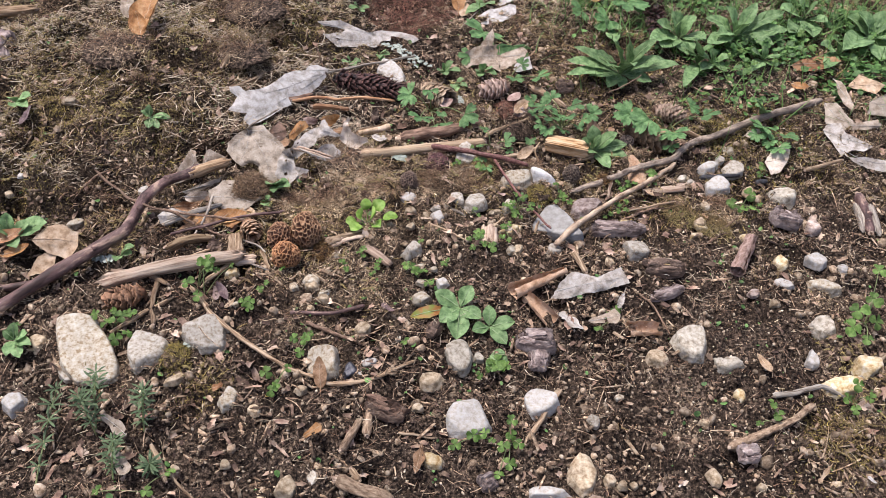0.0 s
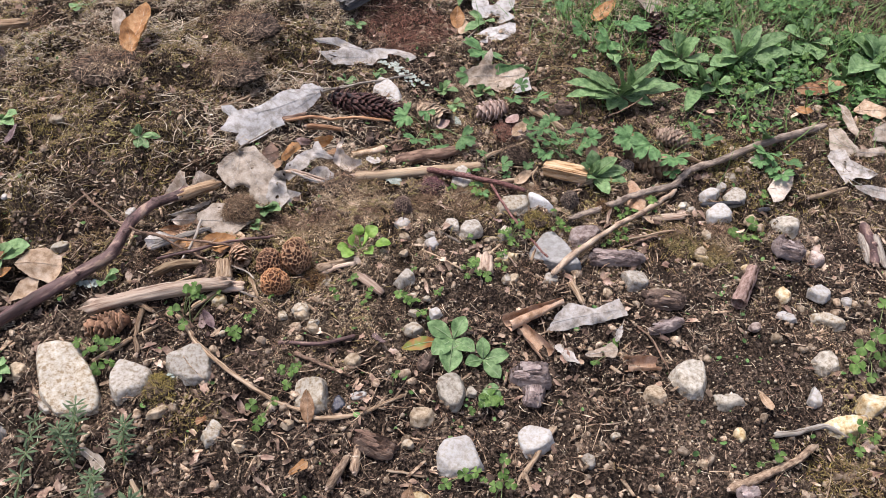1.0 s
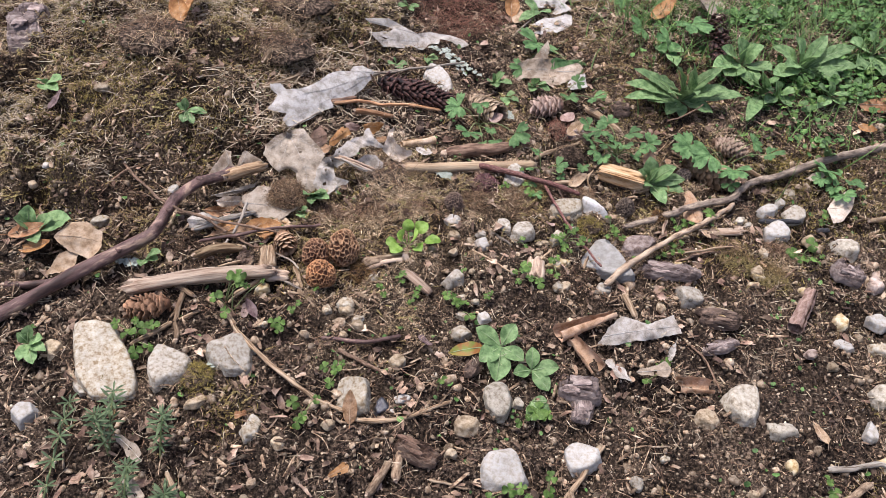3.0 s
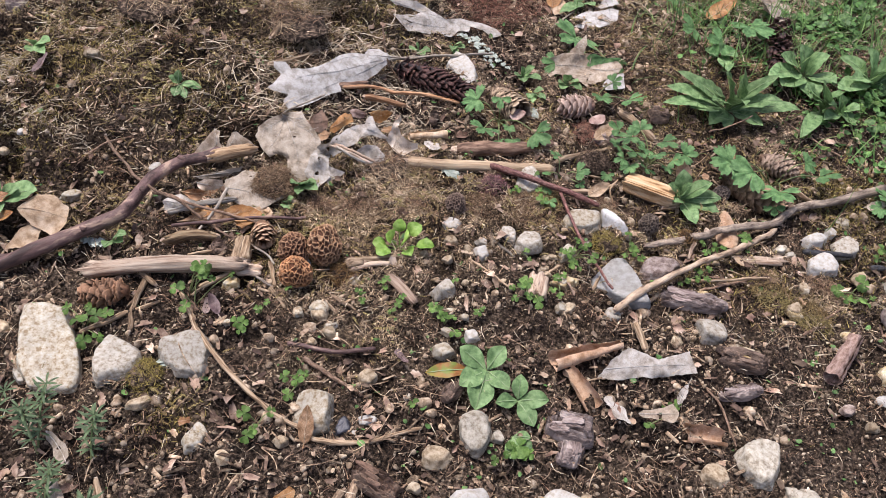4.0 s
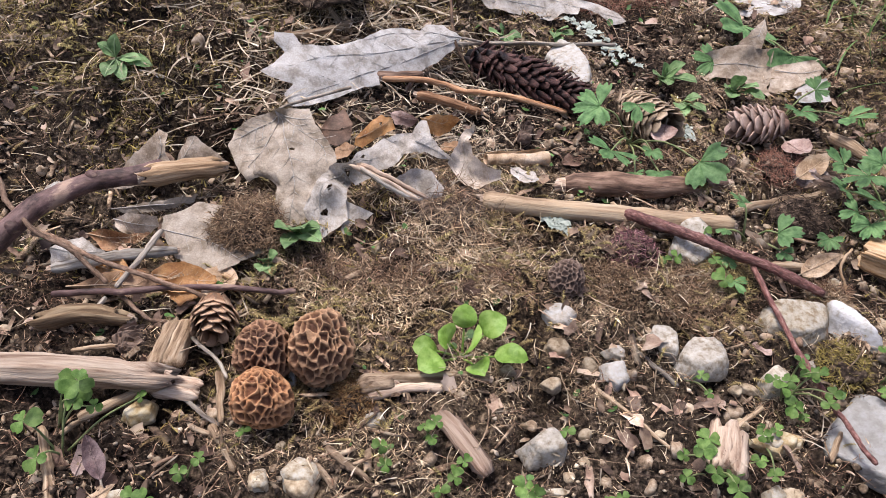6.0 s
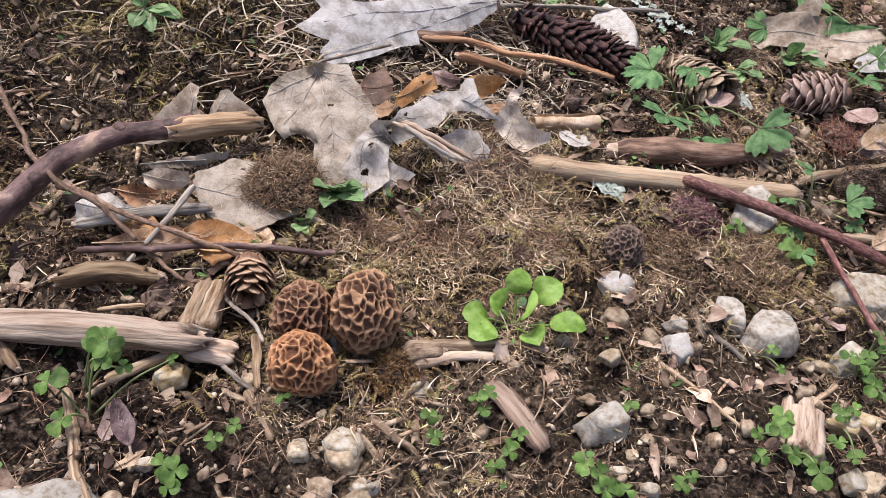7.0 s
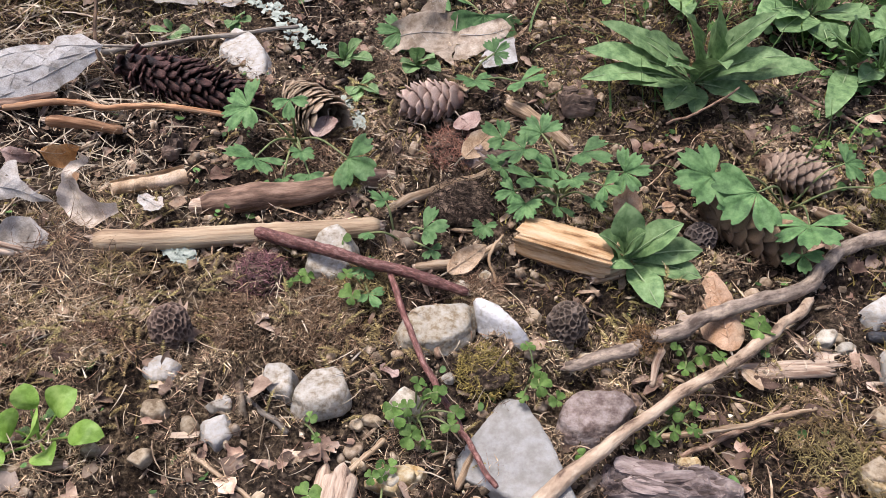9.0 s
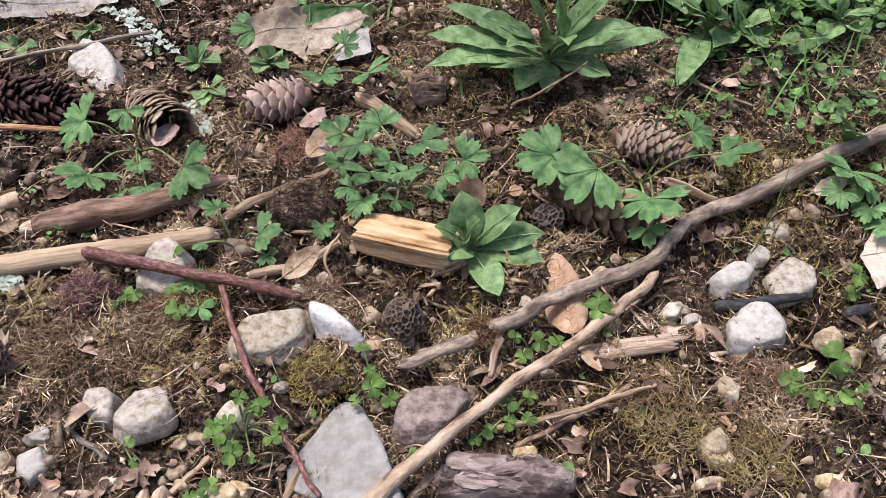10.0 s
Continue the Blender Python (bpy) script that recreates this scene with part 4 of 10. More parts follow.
    for c, weight in fine:
        u = (c @ LEAN.T)[:, :2]
        d = ((u[:, None] - flat[None]) ** 2).sum(2)
        keep = np.sqrt(d.min(1)) < 0.0035
        if keep.sum() < 4:
            continue
        u = u[keep]
        best = np.argsort(d[keep], axis=1)[:, :4]
        top = w[best].mean(1)
        line = np.c_[u, top + 0.0004] @ LEAN - foot
        r = np.linspace(0.0005, 0.0002, len(line)) * weight * min(1.0, size / 0.05)
        if weight == 1.0:
            mesh_ob("vein", *tube(line, r, 5), DEAD[VEIN_TONE.get(tone, tone)], root)
        else:
            v, f2 = tube(line, r, 3, 0.0, 0, False)
            vv.append(v)
            ff += [tuple(i + count for i in t) for t in f2]
            count += len(v)
    if vv:
        mesh_ob("vein_net", np.concatenate(vv), ff, DEAD[VEIN_TONE.get(tone, tone)], root)
    if stalk:
        line = smooth_line(lifted(stalk), 24) - foot
        mesh_ob("stalk", *tube(line, np.linspace(0.0011, 0.0014, 24), 7, 0.1, seed), DEAD["grey"], root, "thin grey leaf stalk")
    return tagged(root, label, "leaf", "fallen leaves")


def rolled(name, mat, label, category, a, b, ra, rb, winds, seed, group="fallen leaves"):
    """A leaf or rind rolled up along a line from a to b, both (x, y, lift)."""
    a, b = [np.array([p[0], p[1], float(ground_z(p[0], p[1])) + p[2]]) for p in (a, b)]
    x, ahead, up = frame_of(b - a, (0, 0, 1))
    length = float(np.linalg.norm(b - a))
    n, m = 26, 40
    s, t = np.linspace(0, 1, n), np.linspace(0, 1, m)
    ang = 2 * np.pi * winds * t
    v = []
    for i in range(n):
        r = (ra + (rb - ra) * s[i]) * (1 - 0.4 * t) * (1 + 0.09 * vnoise(np.stack([np.cos(ang) * 1.3, np.sin(ang) * 1.3, 0 * ang + s[i] * 3 + seed], -1), seed))
        cut = vnoise(np.stack([ang * 0.8, 0 * ang, 0 * ang + seed], -1), 4) * 0.07 * length
        along = (s[i] - 0.5) * (length + (cut if s[i] > 0.5 else -cut)) + length / 2
        c = np.stack([np.cos(ang + 2.4) * r, along + 0 * t, np.sin(ang + 2.4) * r + max(ra, rb) * 0.8], -1)
        v.append(c)
    v = np.concatenate(v)
    v += 0.0011 * np.stack([fnoise(v * 130 + k * 9 + seed, 2, seed + k) for k in range(3)], -1)
    ob = mesh_ob(name, v @ np.stack([x, ahead, up]), grid_faces(n, m), mat)
    ob.location = a
    lay_of(ob, np.c_[v[:, 1], np.tile(ang, n) * 0.008, v[:, 0] * 0])
    return tagged(ob, label, category, group)


def green_blade(root, base, tip, width, arch, mat, seed, name="leaf", n=13, round_tip=False):
    """One narrow green leaf of a plant, arched from base to tip, with its midrib."""
    a, b = np.array(base, float), np.array(tip, float)
    size = float(np.linalg.norm(b - a))
    x, ahead, up = frame_of(b - a, (0.03, -0.25, 1.0))
    u = np.linspace(0, 1, n)
    half = width / 2 * np.maximum(np.sin(np.pi * u ** (1.0 if round_tip else 1.25)) ** (0.55 if round_tip else 0.8), 0.07 * (u < 0.9))
    v = np.linspace(-1, 1, 7)
    q = np.stack([half[:, None] * v, np.broadcast_to(u[:, None] * size, (n, 7)), np.broadcast_to((arch * 4 * u * (1 - u))[:, None], (n, 7)) + 0.24 * np.abs(half[:, None] * v)], -1).reshape(-1, 3)
    q[:, 2] += 0.1 * width * fnoise(np.c_[q[:, :2] / width * 2.2, np.full(len(q), seed)], 3, seed)
    m = np.stack([x, ahead, up])
    leaf = mesh_ob(name, q @ m + a, grid_faces(n, 7), mat, root)
    if width > 0.009 and not round_tip:
        rib = np.stack([np.zeros(n), u * size * 0.96, arch * 4 * u * (1 - u) + 0.0006], -1)
        mesh_ob("midrib", *tube(rib @ m + a, np.linspace(0.0008, 0.0003, n), 5), GREEN["midrib"], leaf)
    return leaf


def leaf_stem(root, foot, top, r, mat, sag=0.3):
    foot, top = np.array(foot, float), np.array(top, float)
    mid = (foot + top) / 2 + np.array([0, 0, sag * abs(top[2] - foot[2])])
    mesh_ob("stem", *tube(smooth_line([foot, mid, top], 9), np.linspace(r * 1.2, r * 0.8, 9), 6), mat, root)


def rosette(tone, base, width, tips, seed):
    """A herb whose leaves rise from one foot; tips of (x, y, lift)."""
    z = float(ground_z(*base))
    root = new("herb_rosette")
    root.location = (base[0], base[1], z)
    o = np.array([base[0], base[1], z])
    g = np.random.default_rng(seed)
    for k, (x, y, lift) in enumerate(tips):
        t = np.array([x, y, float(ground_z(x, y)) + lift]) - o
        size = np.linalg.norm(t)
        w = min(width * g.uniform(0.95, 1.3), size * (0.8 if tone == "bright" else 0.62))
        foot = 0.5 if tone == "bright" else 0.04
        green_blade(root, t * foot + np.array([0, 0, 0.002]), t, w, size * 0.08, GREEN[tone], seed + k, round_tip=tone == "bright")
        if tone == "bright":
            leaf_stem(root, (0, 0, -0.002), t * 0.5 + np.array([0, 0, 0.001]), 0.0008, GREEN["bright"], 0.05)
    mesh_ob("crown", ICO[2][0] * (width * 0.14, width * 0.14, 0.003), ICO[2][1], GREEN["stem"], root)
    words = {"green": "low green herb rosette growing from soil", "bright": "bright yellow-green seedling with rounded leaves", "red": "reddening yellowed leaf of a small herb"}
    return tagged(root, words[tone], "plant", "small herbs")


def herb(kind, base, leaves, seed):
    """A stemmed herb: leaves of (x, y, lift, size), palmate or in threes."""
    z = float(ground_z(*base))
    root = new("cranesbill" if kind == "cranesbill" else "clover_plant")
    root.location = (base[0], base[1], z)
    o = np.array(root.location)
    g = np.random.default_rng(seed)
    for k, (x, y, lift, size) in enumerate(leaves):
        c = np.array([x, y, float(ground_z(x, y)) + lift]) - o
        nrm = np.array([g.uniform(-0.55, 0.55), g.uniform(-0.7, 0.25), 1.0])
        out = np.array([c[0] + g.uniform(-0.4, 0.4) * size, c[1] + g.uniform(-0.4, 0.4) * size, 0.0])
        if np.linalg.norm(out) < size * 0.3:
            out = np.array([g.uniform(-1, 1), -1.0, 0])
        xx, ahead, up = frame_of(out - nrm * (out @ nrm) / (nrm @ nrm), nrm)
        m = np.stack([xx, ahead, up])
        if kind == "cranesbill":
            u, v = np.linspace(0, 1, 12), np.linspace(-1, 1, 13)
            angles = (-1.15, 0.0, 1.15) if k % 2 else (-1.7, -0.85, 0.0, 0.85, 1.7)
            vv, ff, count = [], [], 0
            for a in angles:
                wide = (0.44 if len(angles) == 3 else 0.35) * g.uniform(0.9, 1.1)
                half = wide * u**0.95 * (1 - 0.3 * np.clip(u - 0.62, 0, 1) / 0.38)
                ln = g.uniform(0.9, 1.08) * (1 - 0.12 * abs(a) / 1.7)
                px = half[:, None] * v
                py = (u * ln)[:, None] * (1 - 0.17 * v**2) + (u**6)[:, None] * 0.075 * np.cos(v * 2 * np.pi * 1.25)
                pz = 0.3 * np.abs(px) + (0.16 * u - g.uniform(0.02, 0.22) * u**2)[:, None] + 0.012 * np.cos(v * 9) + 0 * px
                t = a + g.uniform(-0.08, 0.08)
                q = np.stack([px * math.cos(t) + py * math.sin(t), -px * math.sin(t) + py * math.cos(t), pz + 0.012 * abs(a)], -1).reshape(-1, 3)
                vv.append(q * size * 0.6)
                ff += [tuple(i + count for i in w) for w in grid_faces(12, 13)]
                count += len(q)
            mesh_ob("leaf", np.concatenate(vv) @ m + c, ff, GREEN["palmate"], root)
        else:
            leaf = None
            for j in range(3):
                u = np.linspace(0, 1, 9)
                half = 0.3 * np.sin(np.pi * np.clip(u, 0, 1) ** 1.35 * 0.93) ** 0.75 + 0.01
                v = np.linspace(-1, 1, 7)
                px = half[:, None] * v
                py = u[:, None] * 0.56 - 0.07 * (u[:, None] ** 6) * (1 - np.abs(v)) + 0.0 * px
                pz = 0.28 * np.abs(px) + 0.12 * u[:, None] - 0.2 * u[:, None] ** 2 + 0.0 * px
                q = np.stack([px, py, pz], -1).reshape(-1, 3)
                t = (j - 1) * 2.05 + g.uniform(-0.15, 0.15)
                rot = np.array([[math.cos(t), math.sin(t), 0], [-math.sin(t), math.cos(t), 0], [0, 0, 1]])
                mesh_ob("leaflet", (q @ rot) * size * g.uniform(0.5, 0.92) @ m + c, grid_faces(9, 7), GREEN["clover"], root)
        leaf_stem(root, (g.uniform(-0.003, 0.003), g.uniform(-0.003, 0.003), -0.003), c, 0.0008 if kind == "cranesbill" else 0.0006, GREEN["stem"])
    if kind == "cranesbill":
        return tagged(root, "green herb with deeply lobed palmate leaves on stems", "plant", "palmate herbs")
    return tagged(root, "small green clover with rounded leaflets in threes", "plant", "clover plants")


def bedstraw(base, tops, seed):
    """A weak stem with whorls of narrow leaves."""
    z = float(ground_z(*base))
    root = new("bedstraw")
    root.location = (base[0], base[1], z)
    o = np.array(root.location)
    g = np.random.default_rng(seed)
    for x, y, lift in tops:
        top = np.array([x, y, float(ground_z(x, y)) + lift]) - o
        line = smooth_line([np.zeros(3), top * (0.5, 0.5, 0.62), top], 20)
        mesh_ob("stem", *tube(line, np.linspace(0.0012, 0.0007, 20), 6), GREEN["stem"], root)
        for i, s in ((5, 0.013), (9, 0.016), (13, 0.017), (16, 0.016), (19, 0.013)):
            for k in range(7):
                t = k * 2 * np.pi / 7 + g.uniform(-0.2, 0.2)
                d = np.array([math.cos(t), math.sin(t), g.uniform(0.1, 0.5)]) * s * g.uniform(0.8, 1.1)
                green_blade(root, line[i], line[i] + d, s * 0.17, 0.0015, GREEN["dull"], seed + k, "leaf", 8)
    return tagged(root, "dull green bedstraw with whorls of narrow leaves", "plant", "bedstraw plants")


# ---- cones ----
CONE_COL = {
    "black": [(0.008, 0.006, 0.006), (0.02, 0.013, 0.012), (0.085, 0.04, 0.033), (0.24, 0.115, 0.088)], "tan": [(0.2, 0.13, 0.075), (0.42, 0.3, 0.19), (0.56, 0.44, 0.31)],
    "pinkbrown": [(0.28, 0.165, 0.125), (0.48, 0.33, 0.255), (0.6, 0.46, 0.375)], "brown": [(0.1, 0.06, 0.03), (0.21, 0.13, 0.068), (0.33, 0.23, 0.14)],
    "palebrown": [(0.17, 0.1, 0.06), (0.34, 0.23, 0.16), (0.46, 0.35, 0.26)], "redbrown": [(0.13, 0.06, 0.03), (0.29, 0.15, 0.08), (0.42, 0.25, 0.15)],
    "orange": [(0.3, 0.16, 0.085), (0.47, 0.29, 0.17), (0.58, 0.41, 0.27)], "purple": [(0.05, 0.025, 0.03), (0.13, 0.07, 0.075), (0.3, 0.2, 0.19)],
}
CONE_WORDS = {
    "black": "wet blackened spruce cone lying in the litter", "tan": "open tan spruce cone with spread scales", "pinkbrown": "weathered pinkish-brown spruce cone in litter", "brown": "closed brown spruce cone under green leaves",
    "palebrown": "pale brown spruce cone in the litter", "redbrown": "reddish-brown open spruce cone beside sticks", "orange": "orange-tan spruce cone half buried in litter", "purple": "rotting purplish cone beside a red twig",
}


def cone(tone, x1, y1, x2, y2, r, opened, seed):
    """A conifer cone from its stalk end to its tip, with every scale a piece."""
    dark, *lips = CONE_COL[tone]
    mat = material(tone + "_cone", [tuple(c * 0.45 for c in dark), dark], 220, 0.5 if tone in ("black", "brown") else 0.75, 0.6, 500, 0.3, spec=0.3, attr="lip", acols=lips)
    a = np.array([x1, y1, float(ground_z(x1, y1)) + r * 0.75])
    b = np.array([x2, y2, float(ground_z(x2, y2)) + r * 0.7])
    length = float(np.linalg.norm(b - a))
    x, ahead, up = frame_of(b - a, (0, 0, 1))
    root = new("spruce_cone")
    root.matrix_basis = Matrix.Translation(a) @ Matrix((x, ahead, up)).transposed().to_4x4()
    s = np.linspace(0, 1, 14)
    hollow = opened >= 1
    ragged = tone in ("purple", "black", "redbrown")
    core = r * 0.62 * np.maximum(np.sin(np.pi * (0.12 + (0.4 if hollow else 0.84) * s)) ** 0.6, 0.1)
    mesh_ob("core", *tube(np.stack([np.zeros(14), s * length * (0.45 if hollow else 1), np.zeros(14)], -1), core, 12), mat, root)
    # one scale: a rounded, cupped plate with its foot at the origin, lying along y
    u, v = np.linspace(0, 1, 6), np.linspace(-1, 1, 5)
    half = 0.5 * np.sin(np.pi * (0.12 + 0.76 * u) ** 0.75) ** 0.6
    top = np.stack([half[:, None] * v, np.broadcast_to(u[:, None], (6, 5)), -0.3 * (half[:, None] * v) ** 2 + 0.12 * u[:, None] ** 2 + 0 * v], -1).reshape(-1, 3)
    verts = np.concatenate([top, top - (0, 0, 0.07)])
    faces = grid_faces(6, 5) + [tuple(30 + i for i in q[::-1]) for q in grid_faces(6, 5)]
    edge = [0, 1, 2, 3, 4, 9, 14, 19, 24, 29, 28, 27, 26, 25, 20, 15, 10, 5]
    faces += [(edge[i], edge[i - 1], 30 + edge[i - 1], 30 + edge[i]) for i in range(len(edge))]
    me = bpy.data.meshes.new("scale")
    me.from_pydata([tuple(p) for p in verts], [], faces)
    me.materials.append(mat)
    me.shade_smooth()
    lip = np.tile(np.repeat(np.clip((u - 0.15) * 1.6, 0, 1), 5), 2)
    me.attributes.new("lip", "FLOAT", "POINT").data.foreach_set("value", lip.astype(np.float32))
    g = np.random.default_rng(seed)
    count = int(np.clip(length / r * (36 if tone == "black" else 17 if tone in ("pinkbrown", "brown") else 25), 40, 220))
    for k in range(count):
        t = (k + 0.5) / count
        ang = k * 2.39996
        rad = np.array([math.cos(ang), 0, math.sin(ang)])
        rr = r * np.sin(np.pi * (0.1 + (0.5 if hollow else 0.83) * t)) ** 0.55 * (1 + g.uniform(-0.06, 0.06))
        lean = (0.3 + 0.75 * opened) * (1 - 0.45 * t) + g.uniform(-0.14, 0.14) * (4.2 if ragged else 1)
        if tone == "purple" and g.uniform() < 0.25:
            continue
        if hollow:
            lean = 0.5 - 0.3 * t + g.uniform(-0.1, 0.1)
        d = rad * math.sin(lean) + np.array([0, 1, 0]) * math.cos(lean)
        nn = rad * math.cos(lean) - np.array([0, 1, 0]) * math.sin(lean)
        xx = np.cross(d, nn)
        size = r * (0.9 - 0.3 * t)
        size *= 1.25 if tone in ("pinkbrown", "brown", "black") else 1
        wide = size * (0.42 if tone == "black" else 1.05) * g.uniform(0.85, 1.15)
        foot = np.array([0, t * length, 0]) + rad * max(rr - size * math.sin(lean) * 0.85, r * 0.15)
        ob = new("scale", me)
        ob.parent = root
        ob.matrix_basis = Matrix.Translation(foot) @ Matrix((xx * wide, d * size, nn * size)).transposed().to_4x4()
    return tagged(root, CONE_WORDS[tone], "cone", "fallen cones")


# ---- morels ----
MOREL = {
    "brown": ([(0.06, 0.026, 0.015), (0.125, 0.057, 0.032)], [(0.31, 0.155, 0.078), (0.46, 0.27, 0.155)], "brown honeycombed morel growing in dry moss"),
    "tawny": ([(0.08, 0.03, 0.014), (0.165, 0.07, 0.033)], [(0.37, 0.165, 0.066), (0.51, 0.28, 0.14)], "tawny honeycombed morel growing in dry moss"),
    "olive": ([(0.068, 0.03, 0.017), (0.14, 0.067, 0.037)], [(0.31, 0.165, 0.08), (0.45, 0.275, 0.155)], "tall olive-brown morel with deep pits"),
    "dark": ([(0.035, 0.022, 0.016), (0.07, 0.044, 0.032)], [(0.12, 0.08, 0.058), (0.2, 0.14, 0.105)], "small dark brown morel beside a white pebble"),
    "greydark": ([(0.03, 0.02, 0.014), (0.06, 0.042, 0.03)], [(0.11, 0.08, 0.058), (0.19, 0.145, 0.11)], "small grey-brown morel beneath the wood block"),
    # black: remains of a cone, drawn with the morel's pitted cap
    "black": ([(0.015, 0.011, 0.009), (0.03, 0.022, 0.018)], [(0.06, 0.045, 0.036), (0.11, 0.085, 0.07)], "small blackened cone remains in the litter"),
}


def morel(tone, x, y, width, height, cells, seed):
    """A morel: a pitted cap on a short pale stem."""
    pit, rim, words = MOREL[tone]
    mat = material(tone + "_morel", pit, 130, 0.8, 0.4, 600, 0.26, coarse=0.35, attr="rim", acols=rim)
    root = new("morel_mushroom")
    root.location = (x, y, float(ground_z(x, y)) - 0.003)
    n, m = (108, 164) if width > 0.03 else (80, 124)
    t = np.linspace(0.0, 1, n)
    ang = np.linspace(0, 2 * np.pi, m, endpoint=False)
    lat = np.pi * t
    unit = np.stack([np.sin(lat)[:, None] * np.cos(ang), np.sin(lat)[:, None] * np.sin(ang), np.broadcast_to(np.cos(lat)[:, None], (n, m))], -1).reshape(-1, 3)
    g = np.random.default_rng(seed)
    i = np.arange(cells) + 0.5
    ph, th = np.arccos(1 - 2 * i / cells), np.pi * (1 + 5**0.5) * i
    sites = np.stack([np.sin(ph) * np.cos(th), np.sin(ph) * np.sin(th), np.cos(ph)], -1) + g.normal(size=(cells, 3)) * (0.8 / math.sqrt(cells))
    stretch = np.array([1, 1, 0.8])
    warp = unit + 0.075 * np.stack([fnoise(unit * 3.5 + k * 9, 3, seed + k) for k in range(3)], -1)
    d = np.linalg.norm((warp * stretch)[:, None] - (sites / np.linalg.norm(sites, axis=1)[:, None] * stretch)[None], axis=2)
    d.sort(axis=1)
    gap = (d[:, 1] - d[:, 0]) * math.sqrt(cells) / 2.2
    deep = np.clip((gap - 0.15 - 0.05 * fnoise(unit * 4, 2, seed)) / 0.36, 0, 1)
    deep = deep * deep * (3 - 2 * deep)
    shape = unit * (1 + 0.13 * vnoise(unit * 1.5 + seed, seed) + 0.07 * vnoise(unit * 3.2 + seed, seed + 1))[:, None]
    shape[:, :2] *= (1 + 0.06 * np.clip(-shape[:, 2], -0.8, 1) - 0.02)[:, None]
    shape *= (1 - 0.125 * deep + 0.012 * fnoise(unit * 9, 2, seed))[:, None]
    v = shape * (width / 2, width / 2, height / 2) + (0, 0, height * 0.52)
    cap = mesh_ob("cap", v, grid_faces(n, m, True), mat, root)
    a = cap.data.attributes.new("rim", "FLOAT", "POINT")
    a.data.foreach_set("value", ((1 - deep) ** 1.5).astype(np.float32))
    s = np.linspace(0, 1, 8)
    line = np.stack([np.zeros(8), np.zeros(8), -0.012 + s * height * 0.4], -1)
    mesh_ob("stem", *tube(line, width * (0.3 - 0.05 * s), 14, 0.12, seed), material(tone + "_morel_stem", [(0.35, 0.27, 0.18), (0.5, 0.41, 0.3)], 120, 0.8, 0.4, 500, 0.15), root, "pale hollow stem")
    return tagged(root, words, "mushroom", "morels")


# ---- stones ----
stone(-0.495, 0.591, 0.0239, 0.0282, 0.0152, 13, "white", 101)
stone(-0.249, 0.590, 0.0325, 0.0184, 0.0128, -99, "cream", 102)
stone(-0.218, 0.577, 0.0157, 0.0126, 0.0080, 2, "tan", 103)
stone(-0.446, 0.622, 0.0253, 0.0086, 0.0071, -42, "pale", 104)
stone(-0.312, 0.613, 0.0259, 0.0119, 0.0088, 38, "tan", 105)
stone(-0.491, 0.671, 0.0182, 0.0225, 0.0116, 14, "tan", 106)
stone(-0.242, 0.515, 0.0116, 0.0103, 0.0064, -5, "tan", 107)
stone(-0.296, 0.510, 0.0111, 0.0073, 0.0049, -12, "tan", 108)
stone(-0.172, 0.491, 0.0254, 0.0230, 0.0144, 35, "tan", 109)
stone(-0.145, 0.500, 0.0176, 0.0126, 0.0082, -82, "pale", 110)
stone(-0.427, 0.487, 0.0091, 0.0073, 0.0047, -1, "tan", 111)
stone(-0.112, 0.629, 0.0184, 0.0162, 0.0102, -93, "dark", 112)
stone(-0.090, 0.640, 0.0216, 0.0110, 0.0079, 5, "white", 113)
stone(-0.096, 0.626, 0.0148, 0.0076, 0.0054, 7, "white", 114)
stone(-0.101, 0.685, 0.0204, 0.0162, 0.0104, -2, "tan", 115)
stone(-0.167, 0.748, 0.0161, 0.0184, 0.0101, 2, "tan", 116)
stone(-0.190, 0.742, 0.0111, 0.0118, 0.0069, 2, "tan", 117)
stone(-0.151, 0.726, 0.0159, 0.0125, 0.0080, 2, "tan", 118)
stone(-0.166, 0.712, 0.0102, 0.0086, 0.0054, 3, "tan", 119)
stone(-0.029, 0.730, 0.0222, 0.0197, 0.0123, 5, "cream", 120)
stone(-0.002, 0.754, 0.0155, 0.0134, 0.0084, -5, "white", 121)
stone(-0.029, 0.753, 0.0150, 0.0096, 0.0065, 1, "cream", 122)
stone(0.041, 0.649, 0.0135, 0.0134, 0.0082, 1, "grey", 123)
stone(-0.016, 0.618, 0.0284, 0.0205, 0.0134, 1, "tan", 124)
stone(-0.015, 0.521, 0.0219, 0.0177, 0.0113, -10, "ochre", 125)
stone(-0.032, 0.585, 0.0140, 0.0104, 0.0068, 6, "tan", 126)
stone(0.108, 0.484, 0.0414, 0.0162, 0.0127, 2, "white", 127)
stone(0.180, 0.501, 0.0137, 0.0139, 0.0084, 1, "tan", 128)
stone(0.193, 0.495, 0.0118, 0.0124, 0.0073, 1, "tan", 129)
stone(0.206, 0.495, 0.0093, 0.0097, 0.0057, 8, "tan", 130)
stone(0.204, 0.602, 0.0127, 0.0112, 0.0070, 2, "cream", 131)
stone(0.257, 0.656, 0.0284, 0.0236, 0.0150, -5, "tan", 132)
stone(0.345, 0.652, 0.0361, 0.0219, 0.0150, -4, "grey", 133)
stone(0.300, 0.573, 0.0146, 0.0090, 0.0061, 1, "tan", 134)
stone(0.351, 0.610, 0.0115, 0.0176, 0.0077, -9, "ochre", 135)
stone(0.298, 0.505, 0.0233, 0.0144, 0.0098, -80, "tan", 136)
